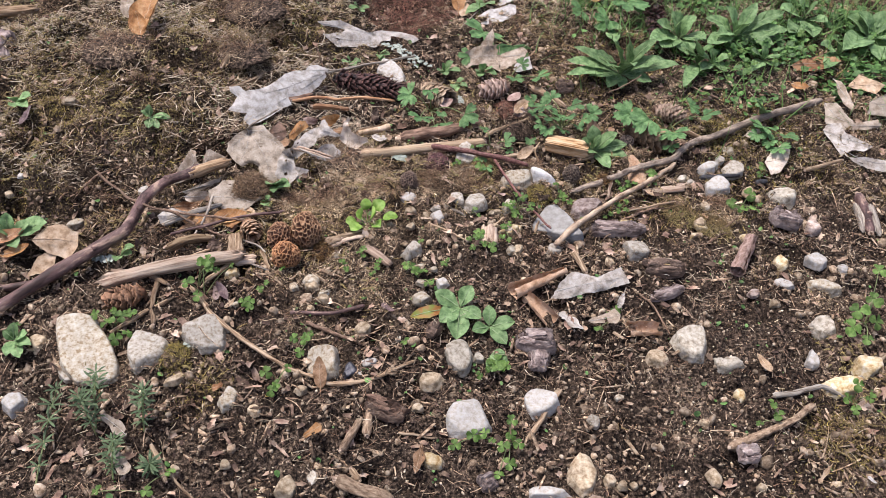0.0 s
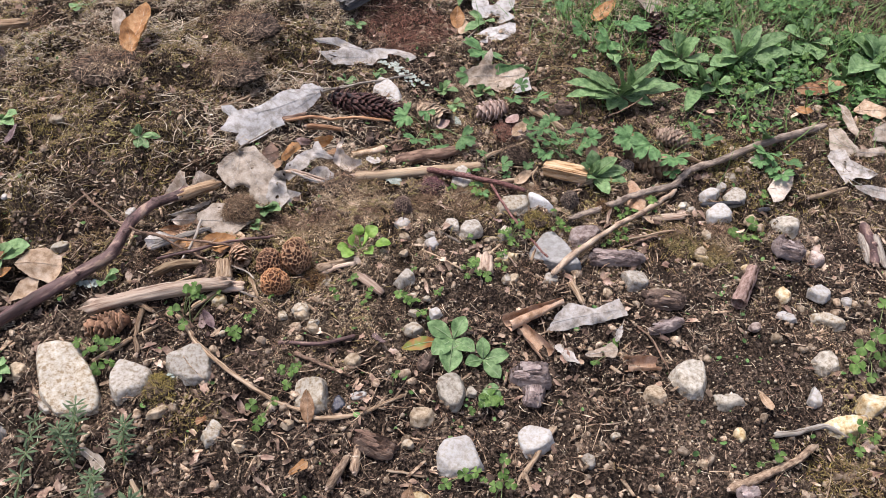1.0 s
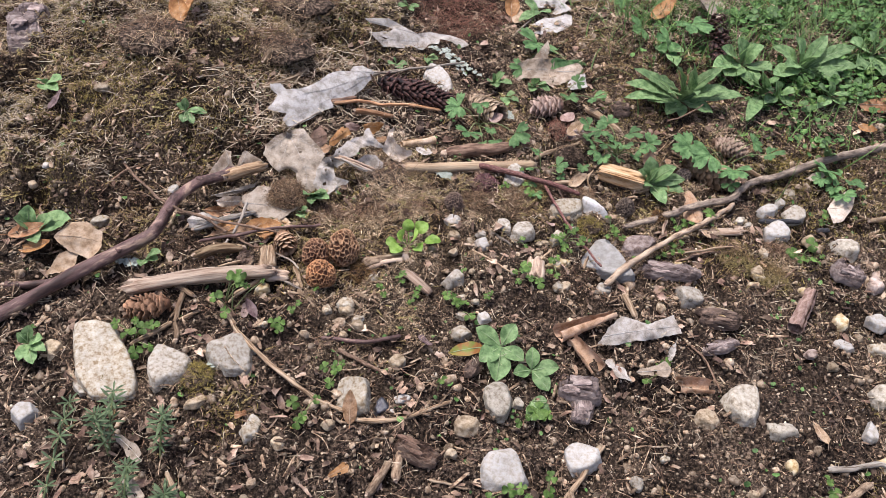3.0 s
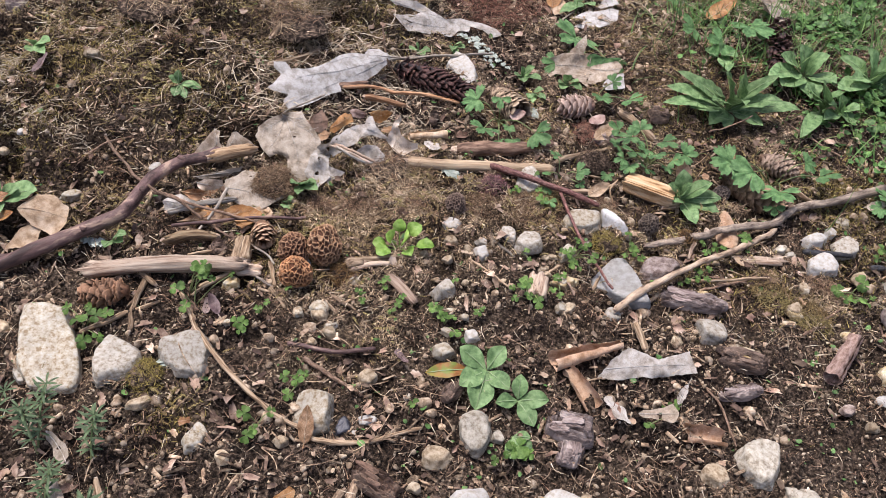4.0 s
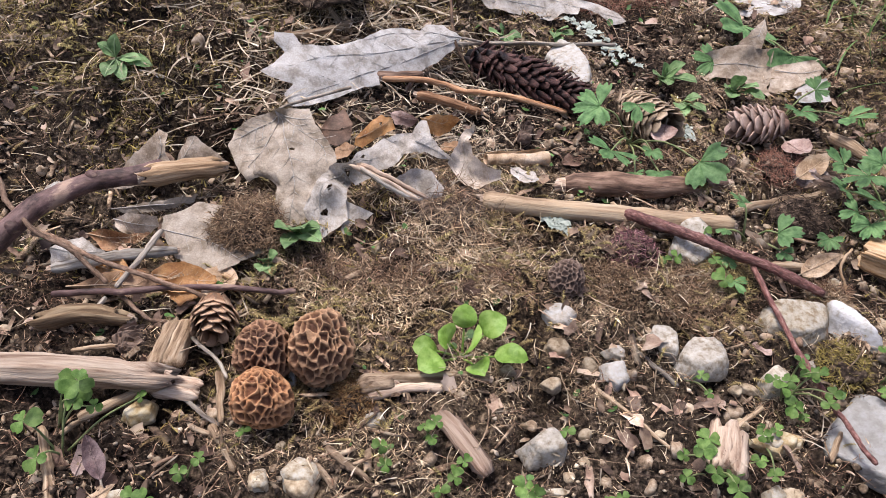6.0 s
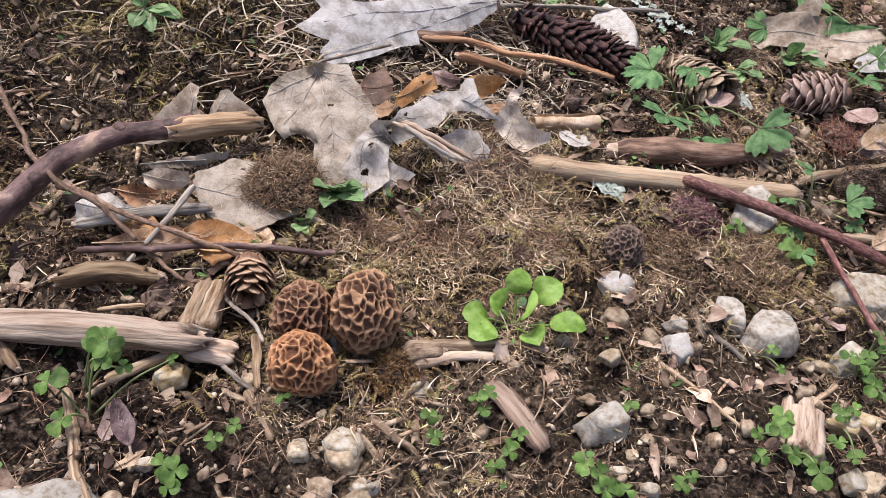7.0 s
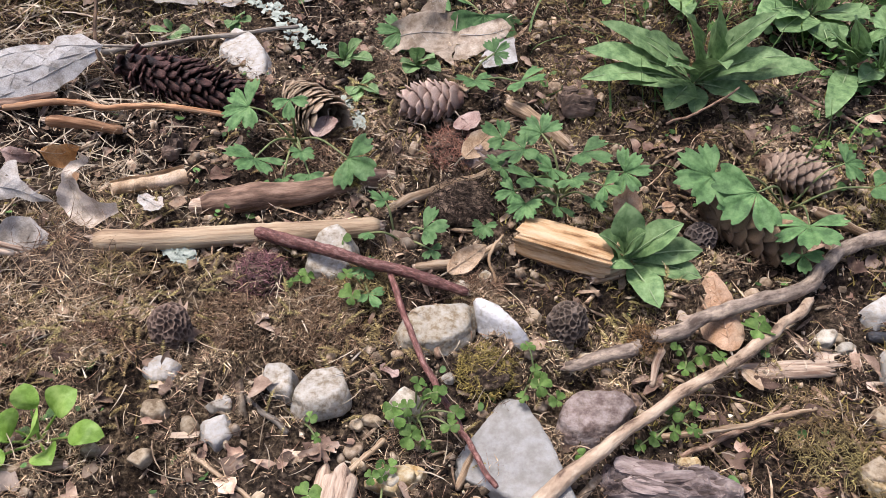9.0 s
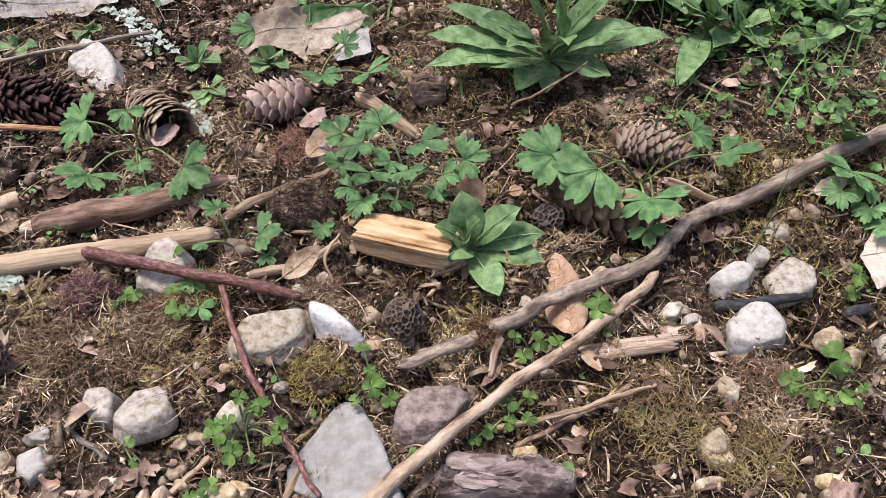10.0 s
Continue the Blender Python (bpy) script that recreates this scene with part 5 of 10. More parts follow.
stone(0.348, 0.494, 0.0113, 0.0100, 0.0063, -15, "tan", 137)
stone(0.431, 0.498, 0.0133, 0.0088, 0.0059, 14, "tan", 138)
stone(0.455, 0.663, 0.0265, 0.0148, 0.0104, -112, "white", 139)
stone(0.486, 0.714, 0.0288, 0.0297, 0.0178, -62, "grey", 140)
stone(0.522, 0.655, 0.0359, 0.0299, 0.0190, -6, "ochre", 141)
stone(0.479, 0.625, 0.0453, 0.0242, 0.0172, 18, "ochre", 142)
stone(0.505, 0.636, 0.0114, 0.0115, 0.0070, -67, "grey", 143)
stone(0.451, 0.782, 0.0272, 0.0163, 0.0112, -6, "white", 144)
stone(0.509, 0.781, 0.0458, 0.0237, 0.0170, -11, "cream", 145)
stone(0.512, 0.829, 0.0337, 0.0205, 0.0141, 4, "white", 146)
stone(0.460, 0.821, 0.0215, 0.0239, 0.0135, -3, "ochre", 147)
stone(0.545, 0.817, 0.0162, 0.0145, 0.0091, -14, "white", 148)
stone(0.477, 0.800, 0.0110, 0.0114, 0.0068, 4, "tan", 149)
stone(0.430, 0.750, 0.0150, 0.0124, 0.0079, -7, "tan", 150)
stone(0.499, 0.952, 0.0413, 0.0328, 0.0211, 2, "grey", 151)
stone(0.526, 0.894, 0.0248, 0.0284, 0.0156, -31, "pink", 152)
stone(0.358, 0.884, 0.0183, 0.0187, 0.0113, -30, "tan", 153)
stone(0.374, 0.922, 0.0114, 0.0138, 0.0072, -35, "tan", 154)
stone(0.353, 0.977, 0.0177, 0.0110, 0.0075, 39, "grey", 155)
stone(0.259, 0.825, 0.0345, 0.0305, 0.0190, 14, "pale", 156)
stone(0.146, 0.818, 0.0205, 0.0190, 0.0125, 35, "pale", 157)
stone(0.296, 0.800, 0.0243, 0.0279, 0.0153, -52, "ochre", 158)
stone(0.221, 0.804, 0.0172, 0.0137, 0.0088, 20, "tan", 159)
stone(0.097, 0.813, 0.0122, 0.0191, 0.0082, -37, "tan", 160)
stone(0.089, 0.848, 0.0188, 0.0135, 0.0089, 15, "cream", 161)
stone(-0.418, 0.916, 0.0160, 0.0147, 0.0090, 7, "white", 163)
stone(-0.394, 1.037, 0.0126, 0.0106, 0.0067, 24, "white", 164)
stone(-0.534, 1.029, 0.0188, 0.0132, 0.0088, 9, "tan", 165)
stone(-0.505, 0.951, 0.0091, 0.0078, 0.0049, 17, "tan", 166)
stone(-0.486, 0.954, 0.0125, 0.0065, 0.0046, 13, "white", 167)
stone(-0.566, 0.896, 0.0079, 0.0088, 0.0049, 10, "white", 168)
stone(-0.574, 0.868, 0.0107, 0.0094, 0.0059, 13, "tan", 169)
stone(-0.549, 0.886, 0.0102, 0.0057, 0.0040, 11, "white", 170)
stone(-0.491, 0.849, 0.0223, 0.0137, 0.0092, 13, "cream", 171)
stone(0.407, 0.765, 0.0156, 0.0101, 0.0068, 11, "pink", 172)
stone(-0.112, 0.486, 0.0069, 0.0068, 0.0042, 20, "tan", 173)
stone(-0.167, 0.604, 0.0154, 0.0117, 0.0075, 15, "tan", 174)
stone(-0.056, 0.673, 0.0079, 0.0092, 0.0050, 12, "cream", 175)
stone(0.131, 0.606, 0.0147, 0.0073, 0.0053, 27, "tan", 176)
stone(0.171, 0.571, 0.0144, 0.0160, 0.0090, 1, "pale", 177)
stone(-0.189, 0.743, 0.0104, 0.0122, 0.0066, 24, "cream", 178)
stone(-0.168, 0.752, 0.0214, 0.0169, 0.0109, 15, "cream", 179)
stone(-0.151, 0.735, 0.0149, 0.0093, 0.0063, 16, "cream", 180)
stone(-0.270, 0.762, 0.0188, 0.0129, 0.0086, 24, "ochre", 181)
stone(-0.185, 0.765, 0.0058, 0.0054, 0.0033, 17, "tan", 182)
stone(-0.260, 0.712, 0.0141, 0.0067, 0.0049, 39, "cream", 183)
stone(-0.140, 0.794, 0.0133, 0.0086, 0.0058, 43, "pale", 184)
stone(-0.195, 0.808, 0.0103, 0.0062, 0.0042, -67, "white", 185)
stone(-0.044, 0.875, 0.0155, 0.0125, 0.0080, -7, "tan", 186)
stone(-0.024, 0.867, 0.0091, 0.0118, 0.0059, 21, "tan", 187)
stone(-0.007, 0.883, 0.0063, 0.0070, 0.0039, 48, "white", 188)
stone(-0.044, 0.846, 0.0123, 0.0101, 0.0064, 2, "tan", 189)
stone(-0.020, 0.818, 0.0080, 0.0069, 0.0044, 16, "tan", 190)
stone(-0.018, 0.801, 0.0071, 0.0065, 0.0041, 11, "tan", 191)
stone(-0.025, 0.790, 0.0065, 0.0076, 0.0041, 27, "tan", 192)
stone(-0.029, 0.780, 0.0143, 0.0048, 0.0040, 15, "cream", 193)
stone(-0.013, 0.775, 0.0104, 0.0064, 0.0044, 12, "cream", 194)
stone(0.022, 0.830, 0.0097, 0.0060, 0.0041, 16, "tan", 195)
stone(0.086, 0.844, 0.0176, 0.0101, 0.0070, -9, "ochre", 196)
stone(0.091, 0.812, 0.0164, 0.0125, 0.0081, -83, "cream", 197)
stone(0.066, 0.877, 0.0074, 0.0070, 0.0044, 18, "tan", 199)
stone(0.120, 0.980, 0.0110, 0.0145, 0.0071, 15, "cream", 200)
stone(-0.180, 0.928, 0.0082, 0.0108, 0.0053, 18, "tan", 202)
stone(0.055, 0.804, 0.0067, 0.0058, 0.0037, 16, "tan", 204)
stone(-0.072, 0.849, 0.0099, 0.0069, 0.0046, 9, "tan", 205)
stone(-0.271, 0.799, 0.0057, 0.0050, 0.0031, 16, "white", 206)
stone(-0.055, 0.815, 0.0054, 0.0030, 0.0021, 22, "tan", 207)
stone(0.423, 1.026, 0.0143, 0.0143, 0.0088, 8, "white", 208)
stone(0.376, 0.919, 0.0151, 0.0126, 0.0080, 0, "cream", 209)
stone(0.360, 0.878, 0.0190, 0.0118, 0.0080, -24, "ochre", 210)
stone(0.352, 0.862, 0.0177, 0.0076, 0.0058, 12, "tan", 211)
stone(0.451, 0.959, 0.0159, 0.0157, 0.0097, 3, "tan", 212)
stone(0.422, 0.863, 0.0185, 0.0116, 0.0079, -26, "ochre", 213)
stone(0.364, 0.971, 0.0131, 0.0086, 0.0057, 21, "grey", 214)
stone(0.360, 0.978, 0.0089, 0.0085, 0.0053, -9, "tan", 215)
stone(0.251, 0.877, 0.0165, 0.0113, 0.0075, 8, "ochre", 216)
stone(0.073, 0.881, 0.0111, 0.0066, 0.0045, 0, "tan", 217)
stone(0.099, 0.853, 0.0143, 0.0112, 0.0072, -9, "ochre", 218)
stone(0.134, 0.990, 0.0126, 0.0121, 0.0075, 0, "cream", 219)
stone(0.196, 0.941, 0.0087, 0.0048, 0.0033, 17, "tan", 220)
stone(0.438, 1.046, 0.0200, 0.0147, 0.0096, -16, "grey", 221)
stone(0.089, 0.951, 0.0113, 0.0065, 0.0045, 4, "cream", 223)
stone(0.114, 0.915, 0.0074, 0.0069, 0.0043, 14, "pale", 224)
stone(0.269, 0.928, 0.0096, 0.0048, 0.0034, -8, "tan", 225)
stone(0.412, 0.878, 0.0068, 0.0041, 0.0028, 10, "tan", 226)
stone(0.472, 1.112, 0.0149, 0.0114, 0.0074, 14, "tan", 227)
stone(0.486, 0.954, 0.0214, 0.0223, 0.0133, 13, "grey", 228)
stone(0.164, 0.966, 0.0092, 0.0117, 0.0059, 9, "tan", 229)
stone(-0.010, 0.880, 0.0121, 0.0089, 0.0058, -4, "pale", 230)
stone(-0.004, 0.861, 0.0113, 0.0048, 0.0036, -57, "tan", 231)
stone(0.070, 0.854, 0.0087, 0.0067, 0.0043, -10, "tan", 232)
stone(0.112, 0.892, 0.0046, 0.0035, 0.0023, -19, "tan", 233)
cobble([(-0.475, 0.707), (-0.443, 0.710), (-0.426, 0.697), (-0.401, 0.663), (-0.385, 0.632), (-0.387, 0.611), (-0.423, 0.607), (-0.445, 0.627), (-0.465, 0.670)], 0.0130, "cream", 588, "stone")
cobble([(-0.372, 0.679), (-0.335, 0.668), (-0.328, 0.657), (-0.333, 0.640), (-0.346, 0.630), (-0.359, 0.621), (-0.369, 0.629), (-0.376, 0.653)], 0.0110, "pale", 589, "stone")
cobble([(-0.314, 0.682), (-0.302, 0.689), (-0.272, 0.695), (-0.265, 0.682), (-0.264, 0.651), (-0.285, 0.647), (-0.306, 0.656), (-0.314, 0.669)], 0.0110, "pale", 590, "stone")
cobble([(-0.163, 0.650), (-0.153, 0.659), (-0.132, 0.662), (-0.127, 0.637), (-0.128, 0.621), (-0.143, 0.613), (-0.161, 0.625)], 0.0110, "cream", 594, "stone")
cobble([(0.000, 0.580), (0.016, 0.591), (0.034, 0.598), (0.048, 0.572), (0.050, 0.561), (0.030, 0.551), (0.020, 0.549), (0.003, 0.559)], 0.0120, "white", 591, "stone")
cobble([(0.093, 0.601), (0.104, 0.609), (0.130, 0.601), (0.133, 0.591), (0.115, 0.577), (0.098, 0.574), (0.093, 0.586)], 0.0100, "white", 592, "stone")
cobble([(0.001, 0.661), (0.012, 0.671), (0.028, 0.670), (0.033, 0.649), (0.026, 0.630), (0.016, 0.627), (0.004, 0.639)], 0.0120, "grey", 593, "stone")
cobble([(0.286, 0.691), (0.305, 0.708), (0.326, 0.704), (0.324, 0.679), (0.313, 0.656), (0.301, 0.655), (0.286, 0.671)], 0.0110, "grey", 595, "stone")
cobble([(0.137, 0.516), (0.147, 0.529), (0.161, 0.526), (0.166, 0.506), (0.158, 0.488), (0.147, 0.485), (0.137, 0.498)], 0.0110, "tan", 596, "stone")
cobble([(0.117, 0.853), (0.127, 0.873), (0.139, 0.905), (0.150, 0.915), (0.159, 0.911), (0.172, 0.886), (0.183, 0.858), (0.193, 0.829), (0.172, 0.837), (0.147, 0.836)], 0.0085, "chalk", 607, "stone_slab")
cobble([(0.081, 0.939), (0.087, 0.956), (0.107, 0.961), (0.127, 0.966), (0.125, 0.946), (0.106, 0.932), (0.086, 0.930)], 0.0090, "cream", 601, "stone")
cobble([(0.127, 0.969), (0.134, 0.975), (0.144, 0.964), (0.154, 0.957), (0.165, 0.951), (0.162, 0.944), (0.150, 0.945), (0.136, 0.952), (0.128, 0.961)], 0.0130, "bright", 602, "stone")
cobble([(0.029, 0.886), (0.034, 0.900), (0.041, 0.907), (0.053, 0.909), (0.060, 0.893), (0.054, 0.883), (0.039, 0.878)], 0.0085, "pale", 604, "stone")
cobble([(0.010, 0.899), (0.013, 0.907), (0.021, 0.908), (0.028, 0.903), (0.028, 0.887), (0.017, 0.888)], 0.0080, "pale", 605, "stone")
cobble([(-0.060, 0.898), (-0.051, 0.909), (-0.037, 0.903), (-0.040, 0.891), (-0.050, 0.890)], 0.0065, "white", 606, "stone")
cobble([(-0.017, 0.868), (-0.004, 0.873), (0.001, 0.862), (-0.006, 0.854), (-0.013, 0.857)], 0.0060, "white", 608, "stone")
cobble([(0.179, 0.896), (0.183, 0.907), (0.191, 0.914), (0.213, 0.916), (0.224, 0.907), (0.208, 0.888), (0.185, 0.886)], 0.0120, "purple", 603, "stone")
cobble([(0.386, 0.967), (0.400, 0.982), (0.417, 0.982), (0.423, 0.965), (0.417, 0.954), (0.399, 0.949), (0.385, 0.952)], 0.0100, "white", 597, "stone")
cobble([(0.419, 1.005), (0.442, 1.024), (0.455, 1.015), (0.450, 0.995), (0.424, 0.986)], 0.0090, "pale", 598, "stone")
cobble([(0.381, 1.002), (0.402, 1.017), (0.416, 1.013), (0.406, 0.998), (0.391, 0.991)], 0.0090, "white", 599, "stone")
cobble([(-0.111, 1.253), (-0.101, 1.279), (-0.084, 1.283), (-0.066, 1.256), (-0.061, 1.221), (-0.078, 1.221), (-0.092, 1.237)], 0.0090, "white", 600, "stone")
cobble([(0.087, 0.853), (0.094, 0.856), (0.102, 0.849), (0.100, 0.844), (0.091, 0.844)], 0.0080, "ochre", 609, "stone")
cobble([(0.082, 0.892), (0.089, 0.903), (0.099, 0.898), (0.098, 0.888), (0.087, 0.884)], 0.0100, "grey", 613, "stone")
cobble([(0.019, 0.985), (0.024, 1.006), (0.035, 1.017), (0.047, 1.009), (0.049, 0.990), (0.038, 0.977)], 0.0100, "pale", 614, "stone")
cobble([(-0.052, 0.801), (-0.046, 0.810), (-0.037, 0.812), (-0.029, 0.806), (-0.030, 0.798), (-0.045, 0.794)], 0.0120, "pale", 615, "stone")

# ---- bark ----
bark_piece(0.236, 0.861, 0.0740, 0.0270, -8, "purplebark", 235)
bark_piece(0.488, 0.902, 0.0407, 0.0354, -14, "purplebark", 236)
bark_piece(0.112, 0.670, 0.0468, 0.0366, -7, "purplebark", 237)
bark_piece(0.113, 0.660, 0.0567, 0.0273, -97, "purplebark", 238)
bark_piece(-0.068, 0.581, 0.0488, 0.0259, -18, "redbark", 239)
bark_piece(0.288, 0.754, 0.0456, 0.0185, 15, "purplebark", 240)
bark_piece(0.293, 0.794, 0.0567, 0.0257, -2, "darkbark", 241)
bark_piece(-0.013, 0.686, 0.0286, 0.0181, 59, "darkbark", 242)
bark_piece(0.341, 0.533, 0.0260, 0.0230, 8, "purplebark", 243)
bark_piece(-0.690, 1.168, 0.0527, 0.1057, 10, "purplebark", 244)
bark_piece(0.126, 1.113, 0.0288, 0.0259, -45, "purplebark", 245)
bark_piece(0.199, 1.181, 0.0298, 0.0266, 14, "darkbark", 246)
bark_piece(0.135, 1.105, 0.0325, 0.0235, -20, "darkbark", 247)
bark_piece(0.045, 0.496, 0.0215, 0.0211, 24, "purplebark", 248)
bark_piece(-0.297, 0.806, 0.0216, 0.0178, 39, "darkbark", 249)
bark_piece(-0.105, 0.905, 0.0148, 0.0105, 160, "redbark", 250)
bark_piece(0.214, 0.913, 0.0277, 0.0129, -15, "darkbark", 251)
bark_piece(-0.105, 1.107, 0.0122, 0.0229, -1, "darkbark", 252)
bark_piece(0.389, 1.117, 0.0253, 0.0139, 34, "tanbark", 253)

# ---- sticks ----
branch = stick([(-0.575, 0.699, 0.000), (-0.545, 0.722, 0.006), (-0.494, 0.759, 0.012), (-0.452, 0.789, 0.015), (-0.420, 0.814, 0.017), (-0.410, 0.832, 0.019), (-0.407, 0.852, 0.021), (-0.400, 0.876, 0.022), (-0.388, 0.896, 0.022), (-0.370, 0.913, 0.021), (-0.350, 0.926, 0.020), (-0.337, 0.934, 0.020)], 0.0078, "dark", 254)
stick([(-0.338, 0.927, 0.020), (-0.321, 0.942, 0.018), (-0.303, 0.957, 0.014)], 0.0078, "pale", 255, branch, "peeled_end")
stick([(-0.357, 0.820, 0.012), (-0.331, 0.825, 0.014), (-0.306, 0.831, 0.016), (-0.277, 0.842, 0.016), (-0.255, 0.850, 0.014), (-0.231, 0.858, 0.010), (-0.214, 0.864, 0.008)], 0.0021, "dark", 256)
stick([(-0.392, 0.858, 0.020), (-0.377, 0.855, 0.022), (-0.352, 0.846, 0.024), (-0.330, 0.842, 0.024), (-0.301, 0.840, 0.022), (-0.275, 0.839, 0.016), (-0.248, 0.841, 0.008)], 0.0019, "brown", 322)
stick([(-0.309, 0.875, 0.026), (-0.309, 0.861, 0.025), (-0.311, 0.844, 0.024), (-0.317, 0.830, 0.018)], 0.0019, "grey", 264)
stick([(-0.486, 0.936, 0.004), (-0.468, 0.916, 0.010), (-0.440, 0.891, 0.020), (-0.416, 0.871, 0.026), (-0.391, 0.854, 0.030), (-0.369, 0.847, 0.030), (-0.348, 0.842, 0.024), (-0.326, 0.835, 0.014)], 0.0019, "brown", 258)
stick([(-0.493, 0.896, 0.002), (-0.482, 0.912, 0.005), (-0.474, 0.920, 0.008), (-0.453, 0.945, 0.004)], 0.0015, "brown", 259)
stick([(-0.372, 0.836, 0.010), (-0.347, 0.848, 0.012), (-0.325, 0.860, 0.012), (-0.300, 0.873, 0.010)], 0.0042, "bone", 265)
stick([(-0.332, 0.812, 0.004), (-0.326, 0.817, 0.008), (-0.323, 0.825, 0.012)], 0.0018, "grey", 323)
stick([(-0.319, 0.831, 0.010), (-0.301, 0.822, 0.012), (-0.290, 0.818, 0.010), (-0.280, 0.822, 0.006), (-0.267, 0.819, 0.002)], 0.0014, "brown", 324)
stick([(-0.236, 1.119, 0.012), (-0.209, 1.132, 0.014), (-0.191, 1.140, 0.012), (-0.164, 1.142, 0.010), (-0.140, 1.153, 0.010), (-0.116, 1.154, 0.008), (-0.077, 1.155, 0.003)], 0.0027, "rust", 279)
stick([(-0.206, 1.116, 0.006), (-0.178, 1.119, 0.007), (-0.148, 1.122, 0.004)], 0.0043, "rust", 280)
stick([(-0.238, 1.123, 0.010), (-0.222, 1.132, 0.012), (-0.204, 1.149, 0.012)], 0.0046, "redwood", 281)
stick([(-0.210, 1.259, 0.030), (-0.196, 1.215, 0.030), (-0.187, 1.192, 0.026), (-0.176, 1.185, 0.014), (-0.163, 1.179, 0.004)], 0.0015, "darkbrown", 282)
stick([(-0.209, 0.967, 0.034), (-0.187, 0.966, 0.027), (-0.163, 0.971, 0.013)], 0.0022, "split", 287)
stick([(-0.206, 0.970, 0.034), (-0.185, 0.971, 0.028), (-0.158, 0.976, 0.012)], 0.0019, "split", 288)
stick([(-0.203, 0.964, 0.035), (-0.186, 0.963, 0.028), (-0.168, 0.967, 0.016)], 0.0016, "bone", 289)
stick([(-0.573, 0.745, 0.000), (-0.521, 0.756, 0.000), (-0.483, 0.775, 0.000)], 0.0043, "dark", 257)
stick([(-0.315, 0.737, 0.000), (-0.278, 0.692, 0.004), (-0.239, 0.659, 0.008), (-0.190, 0.629, 0.006), (-0.160, 0.615, 0.005), (-0.124, 0.610, 0.004), (-0.084, 0.616, 0.004), (-0.034, 0.641, 0.003)], 0.0028, "tan", 260)
stick([(-0.363, 0.776, 0.000), (-0.357, 0.730, 0.000), (-0.354, 0.684, 0.000)], 0.0035, "tan", 261)
stick([(-0.400, 0.677, 0.000), (-0.367, 0.701, 0.000), (-0.332, 0.726, 0.000)], 0.0028, "tan", 262)
stick([(-0.376, 0.765, 0.003), (-0.343, 0.743, 0.004)], 0.0036, "tan", 263)
stick([(-0.116, 0.990, 0.003), (-0.073, 0.997, 0.004), (-0.021, 1.009, 0.004), (0.024, 1.014, 0.004), (0.064, 1.021, 0.003)], 0.0070, "yellow", 266)
stick([(-0.015, 1.004, 0.010), (0.029, 0.988, 0.014), (0.078, 0.979, 0.012), (0.122, 0.971, 0.006)], 0.0039, "red", 267)
stick([(0.073, 0.978, 0.010), (0.091, 0.933, 0.012), (0.108, 0.900, 0.012), (0.120, 0.880, 0.013), (0.130, 0.865, 0.015), (0.144, 0.843, 0.016)], 0.0019, "red", 268)
forked = stick([(0.628, 1.182, 0.008), (0.553, 1.144, 0.009), (0.480, 1.103, 0.010), (0.413, 1.063, 0.010), (0.385, 1.050, 0.010), (0.362, 1.030, 0.010), (0.338, 1.006, 0.010), (0.301, 0.985, 0.009), (0.269, 0.966, 0.008), (0.235, 0.950, 0.007), (0.210, 0.939, 0.006), (0.183, 0.928, 0.003)], 0.0053, "fork", 269)
stick([(0.149, 0.819, 0.010), (0.174, 0.848, 0.016), (0.200, 0.872, 0.016), (0.231, 0.899, 0.014), (0.263, 0.922, 0.012), (0.293, 0.945, 0.010), (0.313, 0.964, 0.010), (0.332, 0.983, 0.009), (0.346, 0.999, 0.008)], 0.0040, "peeled", 270, forked, "side_limb")
stick([(0.234, 0.888, 0.003), (0.265, 0.893, 0.008), (0.302, 0.906, 0.008), (0.331, 0.919, 0.005)], 0.0018, "tan", 271)
stick([(0.144, 1.171, 0.005), (0.172, 1.141, 0.008), (0.195, 1.123, 0.005)], 0.0052, "tan", 272)
stick([(-0.058, 1.040, -0.003), (-0.020, 1.050, 0.000), (0.013, 1.060, 0.000), (0.062, 1.090, -0.003)], 0.0088, "redwood", 273)
stick([(0.062, 1.046, 0.000), (0.083, 1.061, 0.002), (0.110, 1.078, 0.001), (0.139, 1.096, 0.000)], 0.0038, "tan", 274)
stick([(0.368, 1.086, 0.006), (0.400, 1.065, 0.005)], 0.0040, "tan", 276)
stick([(0.373, 1.213, 0.005), (0.408, 1.185, 0.008), (0.450, 1.166, 0.005)], 0.0016, "brown", 277)
stick([(0.260, 1.131, 0.030), (0.282, 1.135, 0.040), (0.321, 1.178, 0.030)], 0.0010, "brown", 278)
stick([(-0.155, 0.817, 0.000), (-0.123, 0.826, 0.003), (-0.081, 0.840, 0.000)], 0.0043, "tan", 283)
stick([(-0.148, 0.805, 0.000), (-0.124, 0.819, 0.002), (-0.107, 0.824, 0.003)], 0.0034, "split", 284)
stick([(-0.110, 0.818, 0.000), (-0.091, 0.801, 0.002), (-0.064, 0.778, 0.000)], 0.0065, "barkstrip", 285)
stick([(-0.152, 0.806, 0.000), (-0.134, 0.818, 0.000)], 0.0061, "bark", 286)
stick([(-0.329, 0.790, 0.000), (-0.306, 0.798, 0.003), (-0.281, 0.802, 0.000)], 0.0016, "tan", 289)
stick([(-0.272, 0.822, 0.000), (-0.247, 0.809, 0.004), (-0.232, 0.797, 0.000)], 0.0013, "grey", 290)
stick([(-0.199, 0.830, 0.015), (-0.173, 0.815, 0.022), (-0.157, 0.823, 0.005)], 0.0009, "brown", 291)
